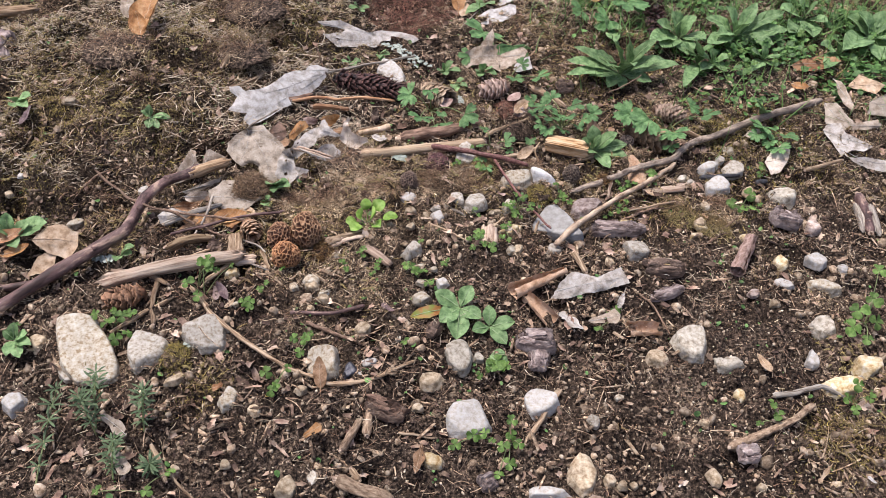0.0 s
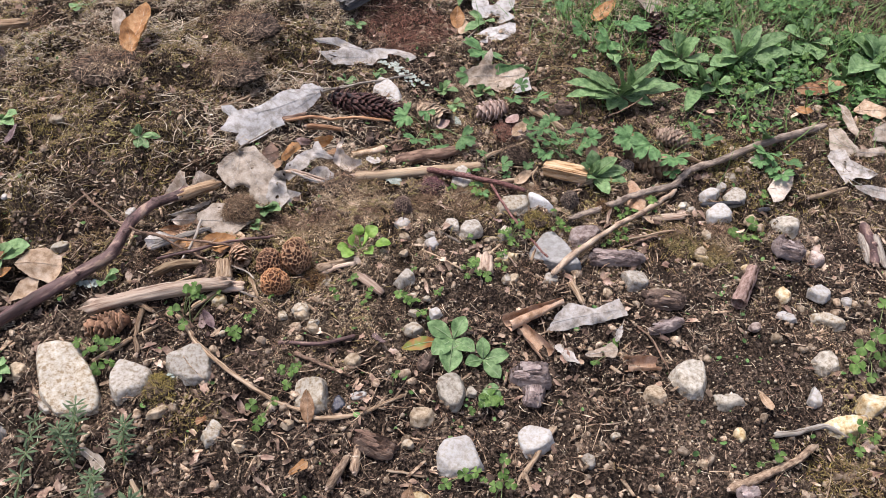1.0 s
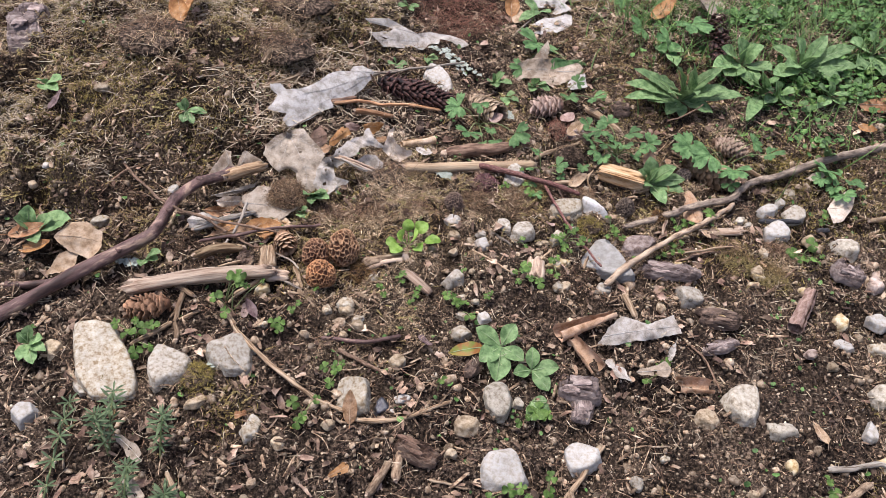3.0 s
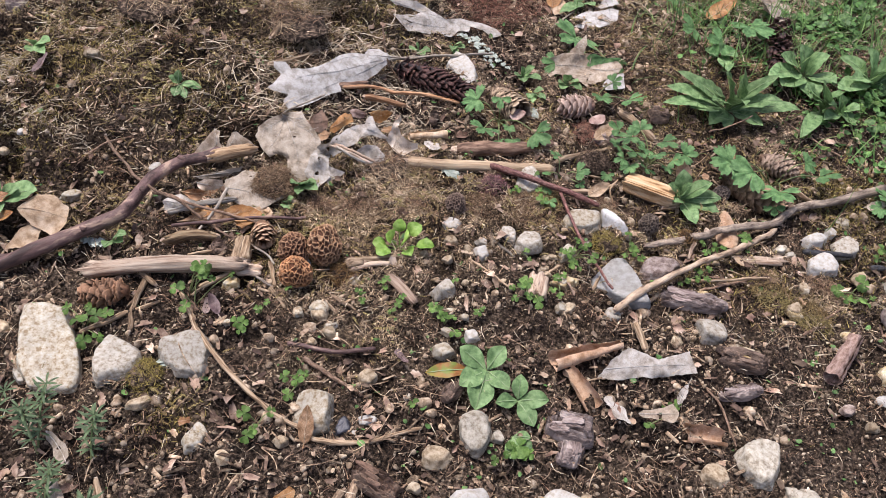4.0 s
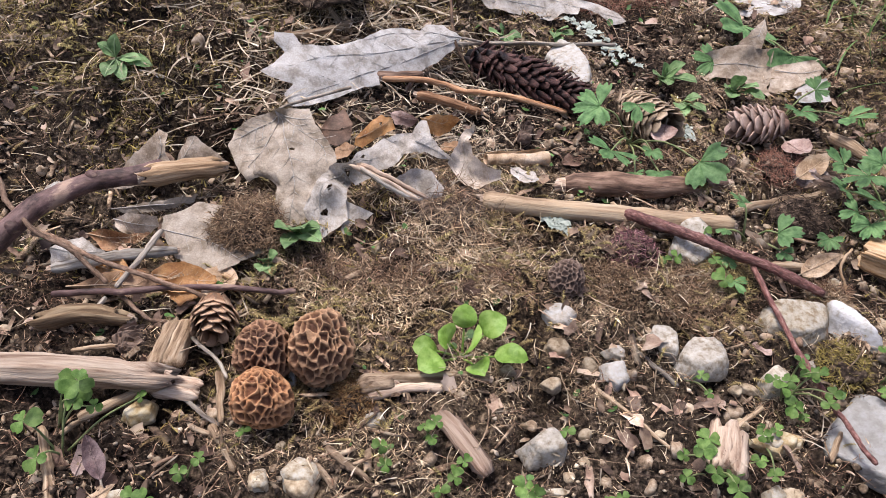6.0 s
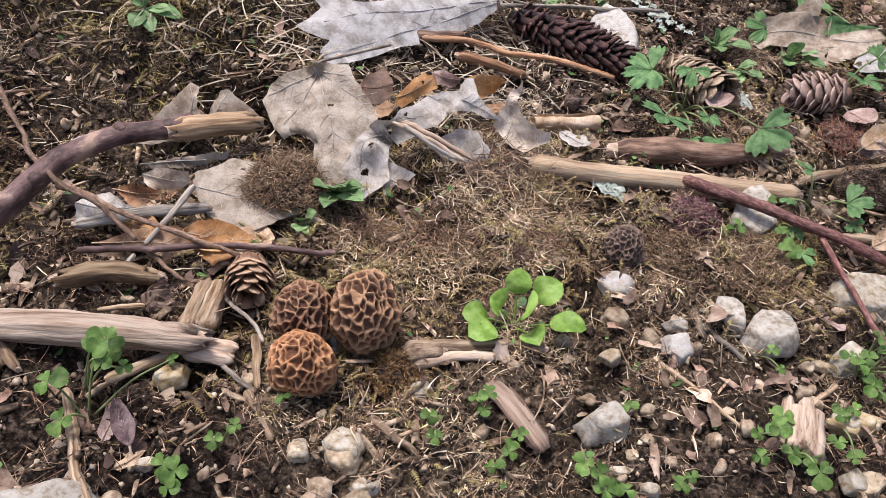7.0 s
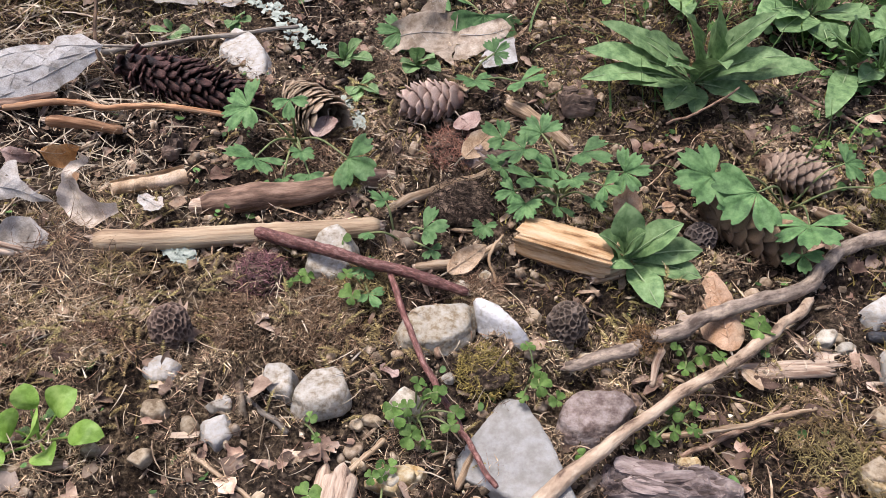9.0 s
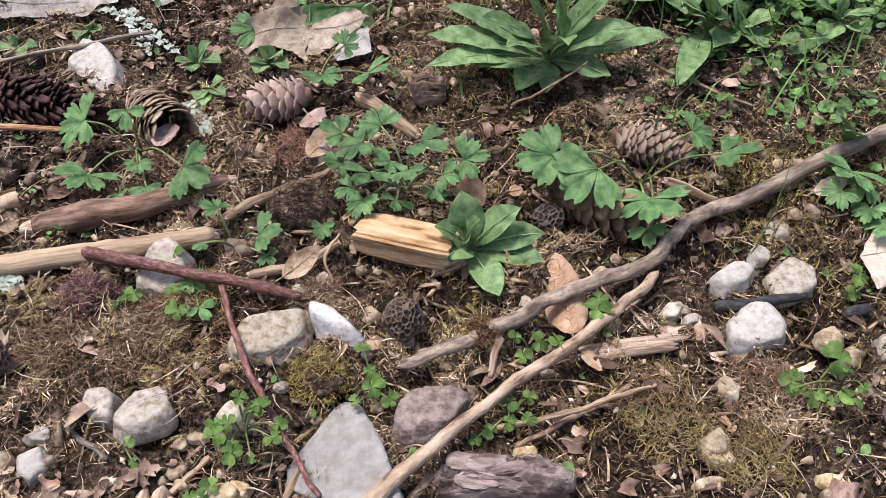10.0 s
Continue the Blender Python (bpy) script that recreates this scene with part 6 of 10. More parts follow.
stick([(-0.170, 0.691, 0.000), (-0.135, 0.676, 0.003), (-0.100, 0.662, 0.000)], 0.0027, "brown", 292)
stick([(-0.189, 0.704, 0.000), (-0.143, 0.703, 0.002), (-0.099, 0.718, 0.000)], 0.0028, "dark", 293)
stick([(0.088, 0.539, 0.000), (0.107, 0.563, 0.003), (0.135, 0.606, 0.000)], 0.0032, "tan", 294)
stick([(-0.116, 0.536, 0.000), (-0.094, 0.569, 0.000)], 0.0045, "bark", 295)
stick([(-0.087, 0.553, 0.000), (-0.084, 0.582, 0.000)], 0.0046, "bark", 296)
stick([(-0.053, 0.555, 0.000), (-0.034, 0.552, 0.002), (-0.013, 0.548, 0.000)], 0.0019, "tan", 297)
stick([(-0.113, 0.497, 0.000), (-0.088, 0.485, 0.000), (-0.057, 0.475, 0.000)], 0.0073, "bark", 298)
stick([(-0.104, 0.512, 0.000), (-0.094, 0.500, 0.000)], 0.0037, "tan", 299)
stick([(0.391, 0.612, 0.000), (0.426, 0.615, 0.005), (0.451, 0.620, 0.006), (0.475, 0.608, 0.000)], 0.0034, "bone", 300)
stick([(0.324, 0.542, 0.000), (0.378, 0.566, 0.003), (0.435, 0.596, 0.000)], 0.0046, "bark", 301)
stick([(0.251, 0.752, 0.000), (0.268, 0.729, 0.003), (0.281, 0.693, 0.000)], 0.0014, "brown", 302)
stick([(-0.326, 0.528, 0.000), (-0.300, 0.503, 0.000), (-0.270, 0.476, 0.000)], 0.0018, "tan", 303)
stick([(-0.324, 0.533, 0.000), (-0.303, 0.496, 0.000)], 0.0031, "tan", 304)
stick([(-0.019, 0.851, 0.000), (0.004, 0.835, 0.004), (0.035, 0.819, 0.000)], 0.0014, "tan", 305)
stick([(-0.255, 0.779, 0.000), (-0.237, 0.770, 0.004), (-0.222, 0.766, 0.000)], 0.0015, "grey", 306)
stick([(-0.352, 0.801, 0.004), (-0.325, 0.815, 0.005), (-0.299, 0.821, 0.004)], 0.0059, "brownwood", 307)
stick([(-0.351, 0.810, 0.008), (-0.322, 0.822, 0.008)], 0.0026, "brownwood", 308)
stick([(-0.160, 0.771, 0.000), (-0.134, 0.757, 0.000)], 0.0025, "bark", 309)
stick([(-0.162, 0.760, 0.000), (-0.137, 0.741, 0.000)], 0.0022, "bark", 310)
stick([(-0.256, 0.725, 0.000), (-0.238, 0.742, 0.000)], 0.0014, "brown", 311)
stick([(0.171, 0.808, 0.005), (0.184, 0.778, 0.000)], 0.0044, "tan", 313)
stick([(0.380, 0.983, 0.000), (0.409, 0.986, 0.002), (0.440, 0.993, 0.000)], 0.0037, "coal", 314)
stick([(0.461, 0.983, 0.000), (0.482, 0.985, 0.000)], 0.0041, "coal", 315)
stick([(0.098, 1.636, 0.000), (0.167, 1.677, 0.000), (0.229, 1.726, 0.004), (0.281, 1.797, 0.004), (0.311, 1.874, 0.000)], 0.0028, "tan", 316)
stick([(0.329, 1.914, 0.000), (0.380, 1.821, 0.003), (0.453, 1.765, 0.000)], 0.0038, "grey", 317)
stick([(0.023, 1.634, 0.000), (0.055, 1.607, 0.003), (0.117, 1.589, 0.004), (0.145, 1.591, 0.000), (0.172, 1.667, 0.000)], 0.0022, "brown", 318)
stick([(-0.061, 1.618, 0.000), (-0.040, 1.607, 0.000), (-0.005, 1.590, 0.000)], 0.0022, "brown", 319)
stick([(-0.194, 1.212, 0.014), (-0.133, 1.252, 0.014), (-0.047, 1.297, 0.009)], 0.0022, "grey", 320)
stick([(-0.265, 0.867, 0.008), (-0.242, 0.863, 0.000)], 0.0017, "pale", 325)
stick([(-0.305, 0.738, 0.000), (-0.295, 0.753, 0.000)], 0.0017, "tan", 326)
stick([(-0.298, 0.748, 0.000), (-0.270, 0.777, 0.000)], 0.0030, "tan", 327)
stick([(-0.236, 0.799, 0.000), (-0.221, 0.770, 0.000)], 0.0023, "tan", 328)
stick([(-0.245, 0.763, 0.000), (-0.223, 0.761, 0.000), (-0.198, 0.774, 0.000)], 0.0017, "tan", 329)
stick([(-0.225, 0.765, 0.000), (-0.205, 0.742, 0.000)], 0.0025, "tan", 330)
stick([(0.225, 1.010, 0.000), (0.204, 0.995, 0.000)], 0.0050, "tan", 331)
stick([(0.085, 0.989, 0.003), (0.119, 0.996, 0.004), (0.142, 1.015, 0.005)], 0.0032, "tan", 332)
stick([(0.139, 0.984, 0.004), (0.136, 1.000, 0.012), (0.143, 1.016, 0.015)], 0.0011, "pale", 333)
stick([(0.240, 0.946, 0.006), (0.235, 0.923, 0.000)], 0.0026, "split", 334)
stick([(0.417, 0.942, 0.000), (0.411, 0.911, 0.000)], 0.0013, "brown", 335)
stick([(0.366, 0.851, 0.000), (0.387, 0.871, 0.000), (0.423, 0.906, 0.000)], 0.0019, "brown", 336)
stick([(0.409, 0.916, 0.000), (0.439, 0.922, 0.000)], 0.0014, "tan", 337)
stick([(0.335, 0.937, 0.000), (0.348, 0.919, 0.000), (0.357, 0.897, 0.000), (0.368, 0.886, 0.000)], 0.0013, "brown", 338)
stick([(0.343, 0.918, 0.000), (0.296, 0.904, 0.000)], 0.0019, "brown", 339)
stick([(0.351, 0.901, 0.000), (0.398, 0.910, 0.000)], 0.0010, "tan", 340)
stick([(-0.001, 0.887, 0.000), (0.031, 0.867, 0.000)], 0.0018, "grey", 341)
stick([(0.066, 0.849, 0.000), (0.083, 0.870, 0.000)], 0.0018, "tan", 342)
stick([(0.124, 0.849, 0.000), (0.130, 0.871, 0.000)], 0.0021, "tan", 343)
stick([(0.553, 1.016, 0.003), (0.615, 1.036, 0.010)], 0.0035, "tan", 344)
stick([(0.108, 0.928, 0.000), (0.098, 0.952, 0.000)], 0.0024, "brown", 345)
stick([(0.318, 0.918, 0.000), (0.247, 0.881, 0.000)], 0.0020, "brown", 346)
stick([(0.629, 0.736, 0.000), (0.541, 0.663, 0.000)], 0.0028, "tan", 347)
stick([(0.618, 0.960, 0.000), (0.612, 0.886, 0.000)], 0.0073, "dark", 348)
stick([(-0.335, 1.115, 0.000), (-0.302, 1.157, 0.000), (-0.285, 1.189, 0.000)], 0.0034, "tan", 352)
stick([(-0.344, 1.155, 0.000), (-0.328, 1.189, 0.000), (-0.280, 1.175, 0.000)], 0.0034, "tan", 353)
stick([(-0.755, 1.311, 0.000), (-0.675, 1.301, 0.000)], 0.0092, "pale", 354)
stick([(-0.425, 0.741, 0.007), (-0.393, 0.753, 0.007), (-0.345, 0.766, 0.007), (-0.292, 0.778, 0.007), (-0.262, 0.781, 0.007)], 0.0094, "split", 358)
splinters(-0.272, 0.780, -0.238, 0.784, 0.014, 0.011, "split", 5, "torn pale splinters at a broken stick end", 615)

# ---- broken timber ----
timber(0.156, 1.025, 0.213, 1.006, 0.024, 0.018, WOOD_ORANGE, "wood_block", "split block of orange-yellow wood with dark bark", 0.001, 0.0, BARK["darkbark"])
timber(-0.175, 1.443, -0.092, 1.561, 0.045, 0.02, WOOD_GREY, "wood_chunk", "dark grey weathered chunk of wood on the bank")
splinters(0.059, 0.812, 0.061, 0.851, 0.019, 0.013, "split", 4, "frayed pale stub of torn wood in soil", 608)
splinters(-0.270, 0.786, -0.276, 0.831, 0.014, 0.009, "tan", 2, "tan split board of wood beside a log", 609)
splinters(0.291, 0.942, 0.356, 0.951, 0.010, 0.006, "split", 5, "orange-tan flake of split wood on soil", 611)
splinters(0.621, 0.955, 0.608, 0.881, 0.026, 0.012, "grey", 6, "grey striped splinter of wood on soil", 612)

# ---- fallen leaves ----
sheet_leaf("maple_leaf", "grey", "large grey-beige dry maple leaf draped on the litter", 701, [
    [(-0.282, 1.007, 0.036), (-0.288, 1.004, 0.036), (-0.294, 0.998, 0.034), (-0.302, 0.990, 0.030), (-0.307, 0.989, 0.026), (-0.309, 0.977, 0.020), (-0.302, 0.968, 0.017), (-0.294, 0.959, 0.013), (-0.284, 0.952, 0.012), (-0.278, 0.955, 0.015), (-0.272, 0.956, 0.018), (-0.261, 0.949, 0.016), (-0.257, 0.936, 0.010), (-0.251, 0.927, 0.006), (-0.244, 0.925, 0.003), (-0.238, 0.927, 0.004), (-0.233, 0.930, 0.006), (-0.235, 0.937, 0.010), (-0.234, 0.945, 0.014), (-0.232, 0.964, 0.020), (-0.226, 0.983, 0.022), (-0.231, 0.990, 0.025), (-0.243, 1.000, 0.030), (-0.253, 1.009, 0.034), (-0.261, 1.019, 0.036), (-0.270, 1.015, 0.037)],
    [(-0.287, 0.960, 0.013), (-0.273, 0.953, 0.024), (-0.262, 0.952, 0.026), (-0.258, 0.949, 0.018), (-0.269, 0.951, 0.020)],
], [
    [(-0.281, 1.004, 0.037), (-0.265, 0.981, 0.032), (-0.251, 0.958, 0.024), (-0.245, 0.941, 0.014), (-0.244, 0.928, 0.005)],
    [(-0.281, 1.004, 0.037), (-0.279, 0.981, 0.028), (-0.284, 0.967, 0.020), (-0.288, 0.956, 0.014)],
    [(-0.281, 1.004, 0.037), (-0.290, 0.989, 0.031), (-0.306, 0.980, 0.022)],
    [(-0.281, 1.004, 0.037), (-0.258, 0.995, 0.032), (-0.241, 0.990, 0.027), (-0.231, 0.975, 0.024)],
    [(-0.281, 1.004, 0.037), (-0.265, 1.003, 0.036), (-0.255, 1.009, 0.034)],
], [(-0.282, 1.006, 0.036), (-0.279, 1.015, 0.036), (-0.268, 1.041, 0.030), (-0.248, 1.077, 0.025)])
sheet_leaf("maple_leaf", "greywhite", "pale folded dry maple leaf with a curled lobe", 702, [
    [(-0.213, 0.978, 0.030), (-0.220, 0.970, 0.031), (-0.227, 0.966, 0.030), (-0.230, 0.961, 0.027), (-0.233, 0.952, 0.021), (-0.236, 0.937, 0.013), (-0.234, 0.932, 0.010), (-0.228, 0.929, 0.007), (-0.221, 0.927, 0.005), (-0.217, 0.922, 0.002), (-0.214, 0.926, 0.003), (-0.208, 0.932, 0.006), (-0.203, 0.938, 0.010), (-0.210, 0.954, 0.018), (-0.214, 0.965, 0.024), (-0.212, 0.970, 0.028)],
    [(-0.214, 0.974, 0.031), (-0.211, 0.983, 0.034), (-0.203, 0.992, 0.036), (-0.198, 1.001, 0.038), (-0.191, 1.005, 0.036), (-0.180, 0.995, 0.032), (-0.184, 0.984, 0.028), (-0.194, 0.981, 0.024), (-0.200, 0.975, 0.018), (-0.208, 0.969, 0.015), (-0.215, 0.970, 0.020)],
    [(-0.198, 1.001, 0.038), (-0.189, 1.006, 0.040), (-0.178, 1.010, 0.042), (-0.175, 1.022, 0.046), (-0.171, 1.024, 0.046), (-0.166, 1.016, 0.043), (-0.163, 1.010, 0.040), (-0.156, 1.007, 0.036), (-0.145, 1.006, 0.028), (-0.154, 1.002, 0.030), (-0.167, 1.002, 0.033), (-0.173, 0.995, 0.036), (-0.181, 0.993, 0.033), (-0.190, 1.002, 0.035)],
    [(-0.187, 0.992, 0.010), (-0.172, 0.998, 0.020), (-0.160, 0.998, 0.020), (-0.148, 0.992, 0.012), (-0.150, 0.984, 0.004), (-0.166, 0.980, 0.003), (-0.182, 0.982, 0.004)],
    [(-0.212, 0.958, 0.010), (-0.201, 0.953, 0.010), (-0.189, 0.954, 0.006), (-0.197, 0.946, 0.003), (-0.204, 0.930, 0.002), (-0.207, 0.936, 0.005)],
], [
    [(-0.213, 0.970, 0.033), (-0.224, 0.956, 0.025), (-0.225, 0.941, 0.014), (-0.218, 0.925, 0.004)],
    [(-0.213, 0.970, 0.033), (-0.218, 0.956, 0.022), (-0.209, 0.943, 0.012)],
    [(-0.213, 0.970, 0.033), (-0.202, 0.982, 0.031), (-0.188, 0.996, 0.034)],
    [(-0.190, 1.002, 0.037), (-0.175, 1.003, 0.040), (-0.163, 1.003, 0.038), (-0.148, 1.004, 0.030)],
])
sheet_leaf("maple_leaf", "white", "bleached white maple leaf curled over a cone", 703, [
    [(-0.324, 1.106, 0.024), (-0.310, 1.113, 0.026), (-0.301, 1.109, 0.024), (-0.283, 1.115, 0.027), (-0.272, 1.125, 0.029), (-0.259, 1.141, 0.030), (-0.249, 1.161, 0.032), (-0.234, 1.177, 0.032), (-0.219, 1.184, 0.032), (-0.216, 1.194, 0.035), (-0.203, 1.204, 0.035), (-0.192, 1.201, 0.034), (-0.183, 1.201, 0.030), (-0.188, 1.188, 0.024), (-0.198, 1.165, 0.018), (-0.210, 1.146, 0.014), (-0.224, 1.136, 0.014), (-0.239, 1.122, 0.016), (-0.234, 1.113, 0.011), (-0.248, 1.100, 0.010), (-0.261, 1.080, 0.008), (-0.278, 1.062, 0.006), (-0.291, 1.052, 0.008), (-0.299, 1.060, 0.011), (-0.295, 1.071, 0.014), (-0.308, 1.068, 0.016), (-0.321, 1.067, 0.018), (-0.315, 1.082, 0.019), (-0.312, 1.095, 0.021), (-0.321, 1.098, 0.024)],
], [
    [(-0.183, 1.200, 0.031), (-0.213, 1.167, 0.029), (-0.249, 1.131, 0.026), (-0.280, 1.106, 0.025), (-0.303, 1.081, 0.021)],
    [(-0.183, 1.200, 0.031), (-0.216, 1.154, 0.022), (-0.249, 1.111, 0.017), (-0.283, 1.068, 0.011)],
    [(-0.183, 1.200, 0.031), (-0.208, 1.185, 0.034), (-0.239, 1.162, 0.033), (-0.263, 1.132, 0.030)],
], [(-0.183, 1.200, 0.031), (-0.158, 1.220, 0.024), (-0.129, 1.251, 0.018), (-0.086, 1.281, 0.011)])
sheet_leaf("beech_leaf", "pale", "pale tan dry curled leaf torn open on the litter", 704, [
    [(-0.139, 1.045, 0.040), (-0.144, 1.037, 0.038), (-0.147, 1.024, 0.030), (-0.150, 1.018, 0.024), (-0.152, 1.017, 0.018), (-0.140, 1.009, 0.008), (-0.127, 1.008, 0.004), (-0.119, 1.013, 0.008), (-0.110, 1.018, 0.012), (-0.111, 1.020, 0.018), (-0.121, 1.016, 0.022), (-0.132, 1.020, 0.026), (-0.139, 1.028, 0.034)],
], [
    [(-0.138, 1.042, 0.040), (-0.142, 1.024, 0.026), (-0.128, 1.014, 0.008)],
])
sheet_leaf("beech_leaf", "orange", "orange-brown dry beech leaf in the litter", 710, [
    [(-0.227, 1.026, 0.014), (-0.223, 1.032, 0.020), (-0.218, 1.035, 0.026), (-0.211, 1.042, 0.030), (-0.202, 1.040, 0.030), (-0.197, 1.035, 0.024), (-0.211, 1.032, 0.016), (-0.221, 1.022, 0.010), (-0.228, 1.023, 0.010)],
], [
    [(-0.226, 1.025, 0.015), (-0.215, 1.032, 0.020), (-0.202, 1.040, 0.030)],
])
sheet_leaf("beech_leaf", "orange", "orange-brown pointed dry leaf curled upward", 711, [
    [(-0.188, 1.073, 0.016), (-0.180, 1.067, 0.024), (-0.172, 1.069, 0.026), (-0.158, 1.070, 0.026), (-0.154, 1.075, 0.022), (-0.162, 1.071, 0.012), (-0.170, 1.066, 0.008), (-0.179, 1.064, 0.010)],
], [
    [(-0.188, 1.072, 0.017), (-0.171, 1.069, 0.018), (-0.154, 1.075, 0.022)],
])
sheet_leaf("beech_leaf", "darkbrown", "dark brown damp leaf under pale leaves", 712, [
    [(-0.256, 1.029, 0.012), (-0.252, 1.034, 0.020), (-0.242, 1.044, 0.026), (-0.230, 1.031, 0.022), (-0.230, 1.025, 0.014), (-0.239, 1.015, 0.010), (-0.248, 1.018, 0.010)],
], [
    [(-0.256, 1.028, 0.013), (-0.242, 1.028, 0.016), (-0.230, 1.031, 0.022)],
])
sheet_leaf("beech_leaf", "pink", "pinkish-grey small dry leaf in the litter", 713, [
    [(-0.213, 1.069, 0.016), (-0.203, 1.067, 0.022), (-0.195, 1.066, 0.022), (-0.187, 1.064, 0.020), (-0.193, 1.063, 0.012), (-0.206, 1.061, 0.012)],
], [
    [(-0.213, 1.068, 0.017), (-0.200, 1.065, 0.017), (-0.187, 1.064, 0.020)],
])
sheet_leaf("beech_leaf", "brown", "dull brown dry leaf fragment under leaves", 714, [
    [(-0.239, 1.011, 0.012), (-0.231, 1.013, 0.018), (-0.222, 1.011, 0.018), (-0.225, 1.003, 0.012), (-0.233, 1.000, 0.010)],
], [
    [(-0.239, 1.011, 0.013), (-0.230, 1.008, 0.014), (-0.222, 1.011, 0.018)],
])
sheet_leaf("maple_leaf", "beige", "beige dry leaf curled behind a dark branch", 720, [
    [(-0.382, 0.923, 0.006), (-0.375, 0.936, 0.016), (-0.365, 0.948, 0.026), (-0.356, 0.963, 0.036), (-0.348, 0.961, 0.034), (-0.346, 0.951, 0.026), (-0.338, 0.943, 0.016), (-0.345, 0.935, 0.010)],
], [
    [(-0.382, 0.923, 0.006), (-0.351, 0.950, 0.022), (-0.356, 0.963, 0.036)],
])
sheet_leaf("maple_leaf", "beige", "beige pointed dry leaf behind a dark branch", 721, [
    [(-0.341, 0.946, 0.012), (-0.339, 0.956, 0.020), (-0.334, 0.965, 0.030), (-0.328, 0.966, 0.032), (-0.305, 0.959, 0.022), (-0.307, 0.956, 0.014), (-0.337, 0.944, 0.010)],
], [
    [(-0.341, 0.946, 0.012), (-0.332, 0.955, 0.022), (-0.328, 0.966, 0.032)],
])
sheet_leaf("maple_leaf", "grey", "large grey-beige leaf under a moss tuft", 730, [
    [(-0.320, 0.890, 0.012), (-0.314, 0.883, 0.010), (-0.302, 0.875, 0.006), (-0.290, 0.870, 0.004), (-0.281, 0.867, 0.002), (-0.273, 0.867, 0.004), (-0.265, 0.870, 0.008), (-0.257, 0.881, 0.008), (-0.248, 0.891, 0.008), (-0.242, 0.901, 0.008), (-0.253, 0.916, 0.012), (-0.277, 0.918, 0.016), (-0.304, 0.916, 0.018), (-0.312, 0.902, 0.018), (-0.322, 0.897, 0.016)],
], [
    [(-0.320, 0.890, 0.012), (-0.283, 0.888, 0.011), (-0.257, 0.881, 0.008)],
])
sheet_leaf("maple_leaf", "beige", "rounded beige leaf tip under a branch", 731, [
    [(-0.353, 0.889, 0.014), (-0.343, 0.890, 0.020), (-0.331, 0.890, 0.022), (-0.321, 0.893, 0.020), (-0.320, 0.890, 0.014), (-0.329, 0.886, 0.008), (-0.340, 0.883, 0.008), (-0.350, 0.885, 0.010)],
], [
    [(-0.353, 0.889, 0.014), (-0.335, 0.887, 0.015), (-0.320, 0.890, 0.014)],
])
sheet_leaf("beech_leaf", "rust", "rusty brown curled leaf under pale leaves", 732, [
    [(-0.369, 0.879, 0.006), (-0.359, 0.879, 0.012), (-0.346, 0.879, 0.014), (-0.340, 0.883, 0.008), (-0.326, 0.887, 0.010), (-0.332, 0.882, 0.004), (-0.339, 0.877, 0.003), (-0.350, 0.870, 0.002), (-0.360, 0.875, 0.003)],
], [
    [(-0.369, 0.879, 0.006), (-0.346, 0.878, 0.008), (-0.326, 0.887, 0.010)],
])
sheet_leaf("maple_leaf", "grey", "long grey strip of leaf under a branch", 733, [
    [(-0.362, 0.900, 0.012), (-0.335, 0.907, 0.018), (-0.315, 0.915, 0.020), (-0.306, 0.921, 0.020), (-0.309, 0.919, 0.014), (-0.319, 0.913, 0.012), (-0.336, 0.904, 0.010), (-0.354, 0.900, 0.010)],
], [
    [(-0.362, 0.900, 0.012), (-0.329, 0.909, 0.015), (-0.309, 0.919, 0.014)],
])
sheet_leaf("beech_leaf", "orange", "orange-brown flat leaf under crossing twigs", 734, [
    [(-0.308, 0.838, 0.006), (-0.296, 0.849, 0.010), (-0.281, 0.856, 0.012), (-0.265, 0.860, 0.012), (-0.262, 0.855, 0.008), (-0.270, 0.847, 0.005), (-0.281, 0.838, 0.003), (-0.294, 0.843, 0.004)],
], [
    [(-0.308, 0.838, 0.006), (-0.282, 0.847, 0.009), (-0.262, 0.855, 0.008)],
])
sheet_leaf("beech_leaf", "brown", "brown flat leaf under crossing twigs", 735, [
    [(-0.356, 0.832, 0.006), (-0.336, 0.845, 0.010), (-0.312, 0.854, 0.012), (-0.293, 0.844, 0.008), (-0.307, 0.835, 0.004), (-0.341, 0.835, 0.004)],
], [
    [(-0.356, 0.832, 0.006), (-0.323, 0.840, 0.008), (-0.293, 0.844, 0.008)],
])
sheet_leaf("maple_leaf", "greywhite", "grey-white flat leaf under crossing twigs", 736, [
    [(-0.383, 0.857, 0.010), (-0.375, 0.864, 0.012), (-0.365, 0.868, 0.014), (-0.344, 0.863, 0.010), (-0.346, 0.854, 0.006), (-0.364, 0.850, 0.005), (-0.378, 0.847, 0.005)],
], [
    [(-0.383, 0.857, 0.010), (-0.364, 0.857, 0.010), (-0.344, 0.863, 0.010)],
])
